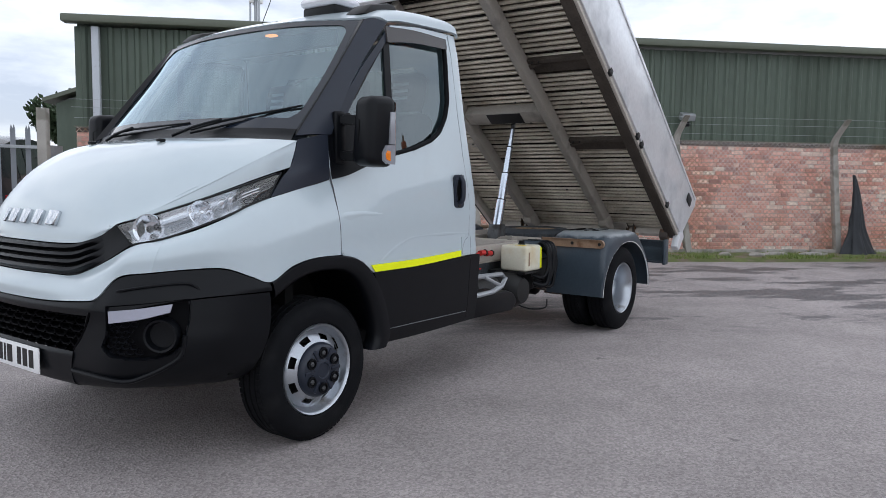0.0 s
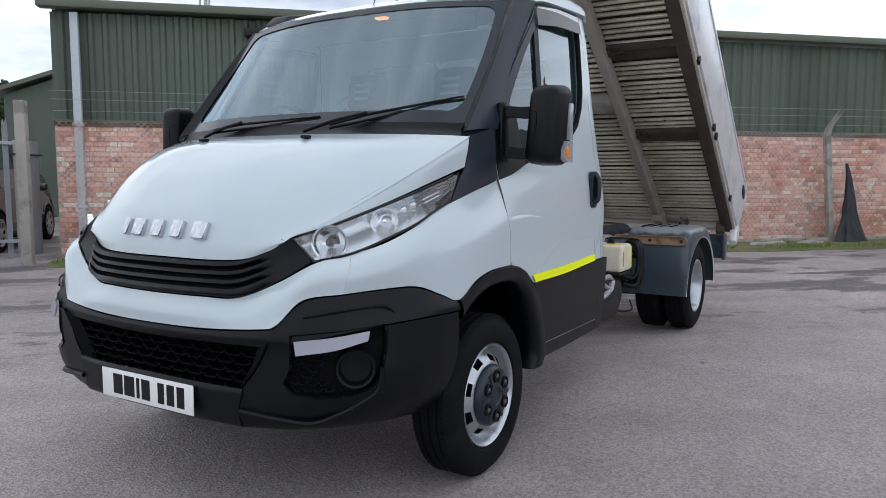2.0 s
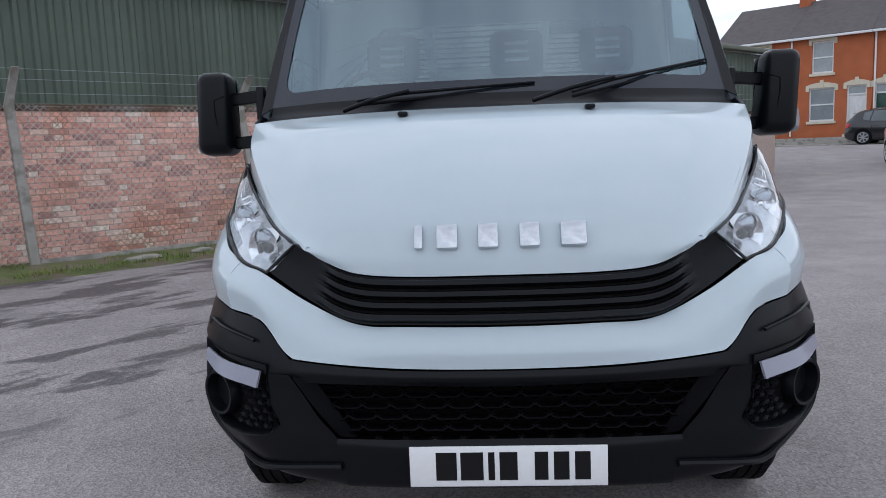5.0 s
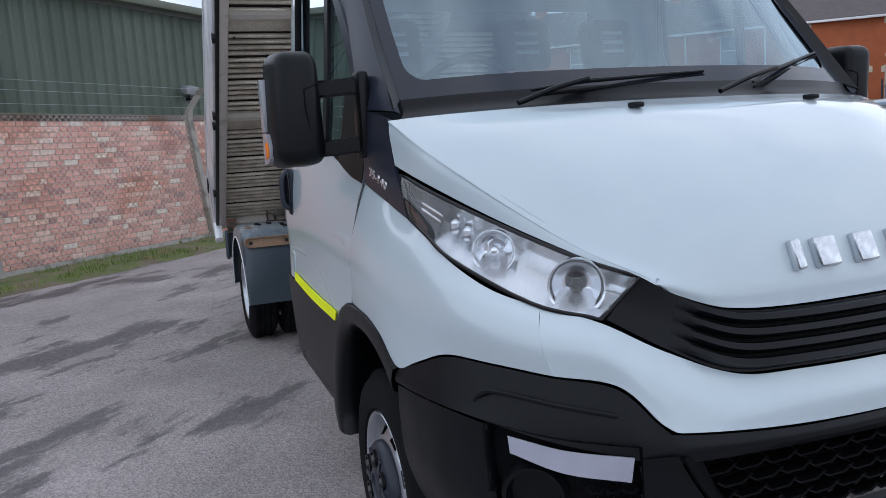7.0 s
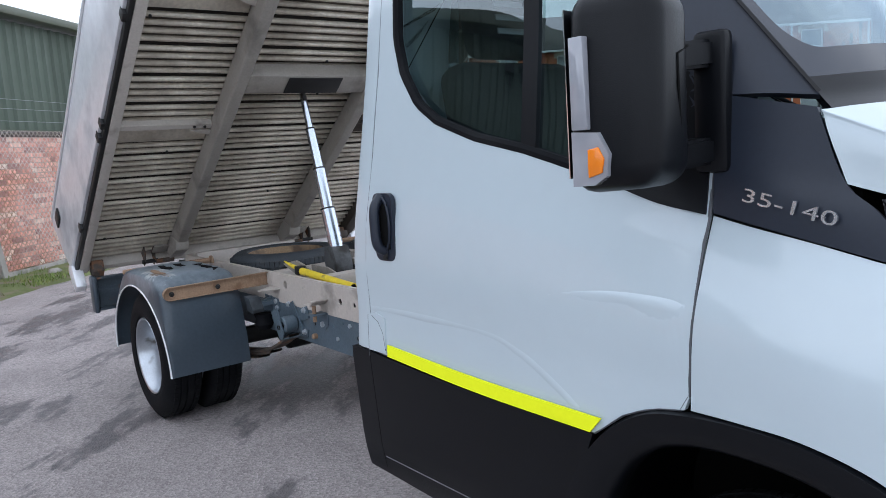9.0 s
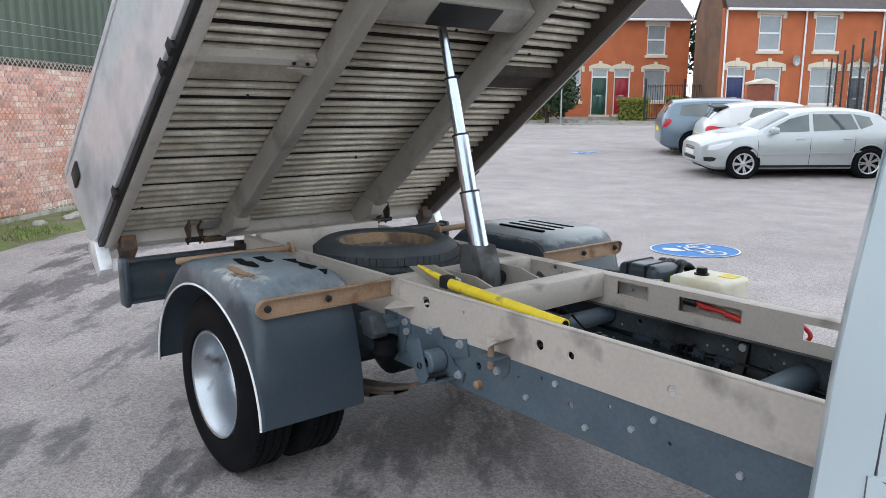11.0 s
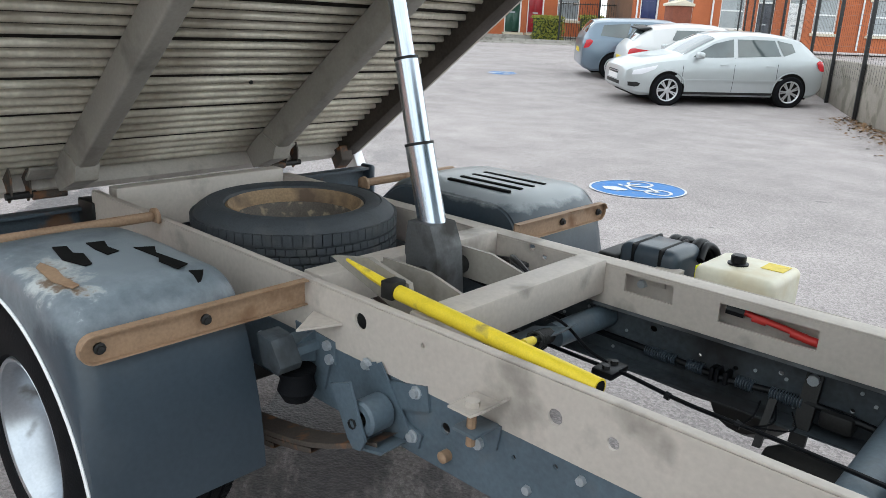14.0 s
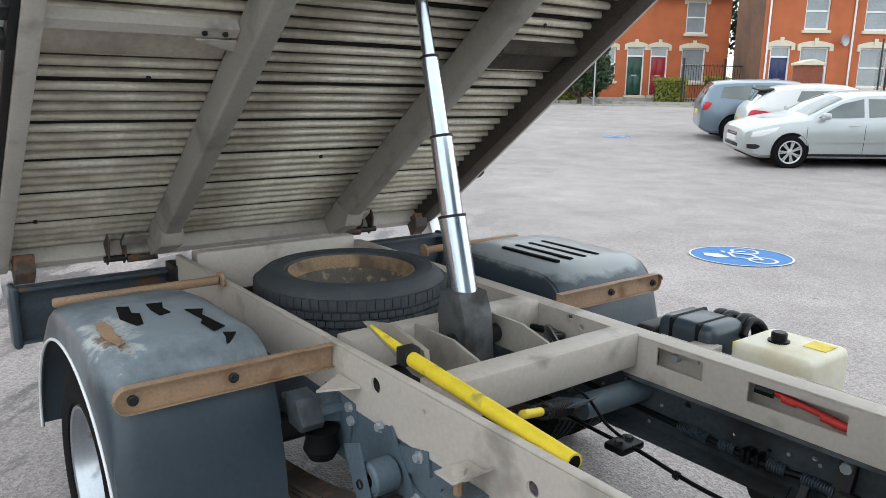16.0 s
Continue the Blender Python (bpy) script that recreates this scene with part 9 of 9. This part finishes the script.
for s, w, c, sd_, sw in ROWC:
    q = p + RV * s
    its = [("d", sd_, c), ("w", sw, 0.85, 1.3, 1.75), ("w", sw + 0.05, 3.35, 1.1, 1.65)]
    hs = house(pose(q.x, q.y, 0.98, 0, 0, ANG), w, its, "tall orange brick terraced house with a %s door" % c, depth=3.6)
    dish = part("satellite_dish", lathe([(0.0, 0.0), (0.15, -0.02), (0.25, -0.07), (0.255, -0.06)], 18, "y"), GALV, hs, m=pose(w - 0.35, -0.25, 2.9, 0, 0, 25))
    part("dish_arm", tube([(0, 0.2, -0.1), (0, 0, 0), (0, -0.3, -0.1)], 0.015, 6), GALV, dish)

# pavement and kerb before the terrace
bm = bmesh.new()
a0 = G - RV * 30 + Vector((0.79, -0.611, 0)) * 4.18
add_box(bm, (0, -1.4, 0), (36, 0.0, 0.11), 0.01)
add_box(bm, (0, -1.55, 0), (36, -1.405, 0.10), 0.01)
tagged(part("pavement", bm, CONC, m=pose(a0.x, a0.y, 0.76, 0, 0, ANG)), "grey concrete pavement with kerb before houses", "pavement", kind="structure")
bm = bmesh.new()
add_box(bm, (0, 0.02, -0.05), (36.5, 3.9, 0.58), 0.01)
add_box(bm, (0, 2.7, 0.582), (35.3, 3.9, 0.80), 0.01)
a1 = G - RV * 30 + Vector((0.79, -0.611, 0)) * 3.95
tagged(part("forecourt", bm, CONC, m=pose(a1.x, a1.y, 0.38, 0, 0, ANG)), "raised paved front gardens behind a low retaining wall", "forecourt", kind="structure")
tagged(part("wall_garden", box((0, -0.2, -0.05), (36.5, 0.015, 0.64), 0.01), CONC, m=pose(a1.x, a1.y, 0.38, 0, 0, ANG)), "low grey garden wall before the terrace", "wall", kind="structure")
BLACKM = mat("black_railing_paint", (0.012, 0.013, 0.014), 0.45, vary=0.15)


def railing(m, n, pitch, h, label):
    t = thing("railing", m, label, "railing", group="black metal railings")
    b0 = part("bar", tube([(0, 0, 0.05), (0, 0, h)], 0.012, 6), BLACKM, t)
    for k in range(1, n):
        share("bar", b0, t, pose(k * pitch, 0, 0))
    for z in (0.15, h - 0.12):
        part("rail", box((-0.05, -0.02, z), (n * pitch, 0.02, z + 0.04)), BLACKM, t)
    for k in range(0, n + 1, 16):
        part("post", box((k * pitch - 0.04, -0.04, 0), (k * pitch + 0.04, 0.04, h + 0.25)), BLACKM, t)
    return t


q = G + RV * 2.0 + Vector((0.79, -0.611, 0)) * 3.7
railing(pose(q.x, q.y, 0.96, 0, 0, ANG), 40, 0.125, 1.9, "tall black metal bar railing before the terrace")
q = G - RV * 9.5 + Vector((0.79, -0.611, 0)) * 4.6
railing(pose(q.x, q.y, 0.38, 0, 0, ANG), 44, 0.125, 1.6, "black metal bar railing beside a banner")
ban = thing("banner", pose(q.x, q.y, 0.38, 0, 0, ANG), "white printed banner tied to the railing", "banner")
part("sheet", box((1.0, -0.06, 1.5), (4.6, -0.05, 2.5)), UPVC, ban)
part("print_band", box((2.2, -0.064, 1.85), (3.6, -0.0605, 2.05)), RUSTW, ban)

# boundary on the far side of the yard: low wall with tall black posts
e0, e1 = Vector((-3.2, 9.9, 0)), Vector((-17.5, 36.5, 0))
ang = math.degrees(math.atan2((e1 - e0).y, (e1 - e0).x))
ln = (e1 - e0).length
RENDERW = mat("grey_rendered_wall", (0.30, 0.27, 0.235), 0.9, vary=0.15, scale=4, bump=0.2, bscale=60, dirt=(0.2, 0.185, 0.15), dscale=3)
tagged(part("wall_boundary", box((0, -0.1, 0), (ln, 0.1, 1.05), 0.01), RENDERW, m=pose(e0.x, e0.y, 0, 0, 0, ang)), "low grey rendered boundary wall", "wall", kind="structure")
fp = thing("mesh_fence", pose(e0.x, e0.y, 0, 0, 0, ang), "tall black steel posts with fine weld mesh", "fence")
b0 = part("post", box((0.0, 0.115, 0), (0.07, 0.185, 3.9), 0.004), BLACKM, fp)
for k in range(1, int(ln / 2.5) + 1):
    share("post", b0, fp, pose(k * 2.5, 0, 0))
bm = bmesh.new()
for k in range(int(ln / 0.16)):
    wire(bm, (k * 0.16, 0.15, 0.7), (k * 0.16, 0.15, 3.4), 0.0022)
for k in range(14):
    wire(bm, (0, 0.15, 0.75 + k * 0.2), (ln, 0.15, 0.75 + k * 0.2), 0.0022)
tagged(part("weld_mesh", bm, BLACKM, fp, done=True), kind="stuff")


def foliage(bm, c, r, n, leaf, rnd, sq=(1, 1, 1)):
    for k in range(n):
        d = Vector((rnd.gauss(0, 1), rnd.gauss(0, 1), rnd.gauss(0, 1))).normalized()
        rr2 = r * (0.55 + 0.5 * rnd.random() ** 0.5) * (1 + 0.3 * noise.noise(d * 2.3 + Vector(c)))
        p = Vector(c) + Vector((d.x * sq[0], d.y * sq[1], d.z * sq[2])) * rr2
        a = Vector((rnd.gauss(0, 1), rnd.gauss(0, 1), rnd.gauss(0, 1))).normalized()
        b = a.orthogonal().normalized()
        c2 = a.cross(b)
        s = leaf * rnd.uniform(0.6, 1.3)
        bm.faces.new([bm.verts.new(p + b * s), bm.verts.new(p + c2 * s * 0.6), bm.verts.new(p - b * s), bm.verts.new(p - c2 * s * 0.6)])


LEAFD = mat("dark_leaves", (0.03, 0.055, 0.02), 0.7, vary=0.4, scale=2.5)
LEAFY = mat("yellow_green_hedge_leaves", (0.27, 0.28, 0.04), 0.7, vary=0.35, scale=2.5)
LEAFR = mat("autumn_leaves", (0.16, 0.085, 0.03), 0.7, vary=0.4, scale=2.0)
BARK = mat("bark", (0.07, 0.055, 0.04), 0.9, vary=0.3, scale=8, bump=0.6, bscale=30)


def tree(name, x, y, h, r, leaf_mat, label, seed, n=2600, leaf=0.09, trunk=None):
    rnd = random.Random(seed)
    z = ground_z(x, y)
    t = thing(name, pose(x, y, z), label, "tree" if name == "tree" else "shrub")
    th = h - r * 1.1 if trunk is None else trunk
    tb = tube([(0, 0, -0.1), (0.05, 0.02, th * 0.5), (0, 0, th + r * 0.3)], [0.14, 0.1, 0.05], 9)
    for k in range(7):
        a = k * 0.9
        add_tube(tb, [(0, 0, th * 0.8), (0.5 * r * math.cos(a), 0.5 * r * math.sin(a), th + r * 0.3), (0.8 * r * math.cos(a), 0.8 * r * math.sin(a), th + r * 0.7)], [0.06, 0.035, 0.012], 6)
    part("trunk", tb, BARK, t)
    bm = bmesh.new()
    for k in range(9):
        d = Vector((rnd.gauss(0, 1), rnd.gauss(0, 1), rnd.gauss(0, 0.8))).normalized() * r * 0.55
        foliage(bm, (d.x, d.y, h - r + d.z), r * 0.55, n // 9, leaf, rnd)
    part("crown", bm, leaf_mat, t, done=True)


tree("shrub", -26.6, 26.2, 3.1, 1.45, LEAFD, "rounded dark evergreen bush before the terrace", 4, 5200, 0.09, 0.4)
tree("tree", -24.5, 38.5, 6.5, 2.4, LEAFD, "dark tree between two house rows", 6, 3200, 0.14)
for i, (s, o, l, hgt) in enumerate(((-6.2, 2.0, 3.4, 1.15), (1.1, 2.0, 1.6, 1.2), (3.6, 2.1, 1.2, 1.3))):
    c = G + RV * s + Vector((0.79, -0.611, 0)) * o
    bm = bmesh.new()
    rnd = random.Random(40 + i)
    for k in range(int(l * 1200)):
        p = Vector((rnd.uniform(0, l), rnd.uniform(-0.4, 0.4), rnd.uniform(0.05, hgt)))
        if rnd.random() < 0.7:
            f = rnd.choice((0, 1, 2))
            if f == 0:
                p.z = hgt + rnd.uniform(-0.08, 0.06)
            else:
                p.y = -0.4 + rnd.uniform(-0.06, 0.06)
        a = Vector((rnd.gauss(0, 1), rnd.gauss(0, 1), rnd.gauss(0, 1))).normalized()
        b = a.orthogonal().normalized()
        c2 = a.cross(b)
        s2 = rnd.uniform(0.03, 0.07)
        bm.faces.new([bm.verts.new(p + b * s2), bm.verts.new(p + c2 * s2 * 0.6), bm.verts.new(p - b * s2), bm.verts.new(p - c2 * s2 * 0.6)])
    h_ = thing("hedge", pose(c.x, c.y, 0.94, 0, 0, ANG), "clipped yellow-green garden hedge", "hedge", group="garden hedges")
    part("leaves", bm, LEAFY, h_, done=True)
    part("core", box((0.1, -0.33, 0), (l - 0.1, 0.33, hgt - 0.08), 0.05), LEAFD, h_)
sg = thing("sign_post", pose(-24.6, 25.0, 0.3), "slim grey post with a small round sign", "sign")
part("post", tube([(0, 0, 0), (0, 0, 2.6)], 0.035, 8), GALV, sg)
part("sign", lathe([(0.0, -0.02), (0.2, -0.02), (0.2, 0.02), (0.0, 0.02)], 20, "y", (0, 0, 2.75)), YPAINT, sg, m=pose(0, 0, 0, 0, 0, 45))
bn = thing("wheelie_bin", pose(-16.4, 30.2, 0.1, 0, 0, ANG), "green wheeled refuse bin by the railings", "bin")
part("body", prism([(-0.26, 0.08), (0.26, 0.08), (0.32, 0.95), (-0.32, 0.95)], -0.3, 0.3, bev=0.02), mat("green_bin_plastic", (0.02, 0.09, 0.035), 0.5), bn)
part("lid", box((-0.34, -0.33, 0.955), (0.34, 0.34, 1.03), 0.02), mat("bin_lid", (0.015, 0.06, 0.025), 0.5), bn)
part("wheel", lathe([(0.1, -0.03), (0.1, 0.03), (0.0, 0.03)], 16, "x", (0.24, 0.3, 0.1)), RUBBER, bn)

PIERB = mat("dull_red_pier_brick", (0.20, 0.062, 0.035), 0.85, vary=0.3, scale=6, bump=0.3, bscale=40)
pier = thing("gate_pier", pose(-14.2, 23.6, ground_z(-14.2, 23.6) - 0.05, 0, 0, ANG), "dull red brick gate pier with a pale stone cap", "pier")
part("shaft", box((-0.34, -0.34, 0), (0.34, 0.34, 1.75), 0.01), PIERB, pier)
part("cap", prism([(-0.40, 1.752), (0.40, 1.752), (0.40, 1.83), (0.0, 1.95), (-0.40, 1.83)], -0.40, 0.40, bev=0.01), STONE, pier)

# leaf litter along the boundary wall
bm = bmesh.new()
rnd = random.Random(77)
for k in range(2500):
    t = rnd.uniform(0, 14)
    o = abs(rnd.gauss(0, 0.28)) + 0.12
    a = rnd.uniform(0, 6.28)
    s2 = rnd.uniform(0.015, 0.04)
    p = Vector((t, o, 0.012 + rnd.uniform(0, 0.05) * max(0, 0.6 - o)))
    u, v = Vector((math.cos(a), math.sin(a), rnd.uniform(-0.3, 0.3))), Vector((-math.sin(a), math.cos(a), rnd.uniform(-0.3, 0.3)))
    bm.faces.new([bm.verts.new(p + u * s2), bm.verts.new(p + v * s2), bm.verts.new(p - u * s2), bm.verts.new(p - v * s2)])
tagged(part("leaf_litter", bm, LEAFR, m=pose(e0.x, e0.y, 0, 0, 0, ang), done=True), "brown fallen leaves along the boundary wall", "leaves", kind="stuff")

# beyond the palisade: second shed, trees, mast
sh = thing("shed", pose(-9.2, -19.6, 0, 0, 0, 135), "green metal clad industrial shed in the distance", "building")
bm = bmesh.new()
add_prism(bm, [(0, 0), (9, 0), (9, 4.4), (4.5, 5.2), (0, 3.5)], 0, 10, "y")
part("wall", bm, GREEN, sh)
part("roof", prism([(-0.3, 3.5), (4.5, 5.22), (9.3, 4.4), (9.3, 4.5), (4.5, 5.35), (-0.3, 3.62)], -0.3, 10.3), GREENF, sh)
tree("tree", -22.5, -45.5, 7.0, 1.7, LEAFD, "dark rounded tree far beyond the yard", 9, 2500, 0.2)
tree("tree", -13, -52, 6.0, 2.6, LEAFR, "autumn tree far beyond the yard", 10, 2200, 0.2)
tree("tree", -7, -50, 5.6, 2.4, LEAFR, "brown autumn tree far beyond the yard", 12, 2200, 0.2)
tree("tree", -2, -54, 6.2, 3.0, LEAFR, "brown autumn tree far beyond the yard", 13, 2200, 0.2)
ms = thing("radio_mast", pose(-23.3, -27.2, 0), "grey lattice telecom mast with panel antennas", "mast")
for dx, dy in ((-0.25, -0.2), (0.25, -0.2), (0, 0.3)):
    part("leg", tube([(dx, dy, 0), (dx * 0.8, dy * 0.8, 13)], 0.05, 8), GALV, ms)
part("pole", tube([(0, 0, 0), (0, 0, 13.5)], 0.09, 10), GALV, ms)
for a in (0, 120, 240):
    part("antenna", box((0.22, -0.12, 10.2), (0.34, 0.12, 12.4), 0.02, m=Matrix.Rotation(radians(a), 4, "Z")), WHITEP, ms)

# ---------------------------------------------------------------- bricks of the yard wall
def brick_bm(bm, x, z, l, h, d, tilt=0.0):
    a, b = 0.003, 0.006
    o = [bm.verts.new((x, -d + 0.006, z)), bm.verts.new((x + l, -d + 0.006 + tilt, z)), bm.verts.new((x + l, -d + 0.006 + tilt, z + h)), bm.verts.new((x, -d + 0.006, z + h))]
    f = [bm.verts.new((x + b, -d, z + b)), bm.verts.new((x + l - b, -d + tilt, z + b)), bm.verts.new((x + l - b, -d + tilt, z + h - b)), bm.verts.new((x + b, -d, z + h - b))]
    k = [bm.verts.new((x, 0.002, z)), bm.verts.new((x + l, 0.002, z)), bm.verts.new((x + l, 0.002, z + h)), bm.verts.new((x, 0.002, z + h))]
    bm.faces.new(f)
    for i in range(4):
        j = (i + 1) % 4
        bm.faces.new((o[i], o[j], f[j], f[i]))
        bm.faces.new((k[i], k[j], o[j], o[i]))


one = {}
for l in (0.215, 0.1025):
    for v in range(3):
        bm = bmesh.new()
        brick_bm(bm, 0, 0, l, 0.065, 0.009 + 0.002 * v, 0.0015 * (v - 1))
        bm.normal_update()
        me = bpy.data.meshes.new("brick")
        bm.to_mesh(me)
        bm.free()
        me.materials.append(BRICK1)
        one[l, v] = me
rnd = random.Random(5)
many = bmesh.new()
count = 0
for c in range(27):
    z = 0.012 + c * 0.075
    if z + 0.065 > HB:
        break
    x = S0 + 0.01 - (0.06 if c % 2 else 0.0) + 0.06
    k = c
    while x < 16.5:
        # alternating stretchers and headers, with irregular runs
        l = 0.1025 if (k % 2 if rnd.random() < 0.8 else (k + 1) % 2) else 0.215
        k += 1
        if x + l > 16.5:
            break
        if 2.0 < x < 5.4 and 8 <= c < 22 and count < 300:
            o = new("brick", one[l, rnd.randrange(3)])
            o.parent = wall
            o.location = (x, 0, z)
            count += 1
        else:
            brick_bm(many, x, z, l, 0.065, 0.008 + rnd.random() * 0.005, rnd.uniform(-0.002, 0.002))
        x += l + 0.01
many.normal_update()
mo = part("bricks", many, BRICKS, wall, done=True)
tagged(mo, kind="stuff")
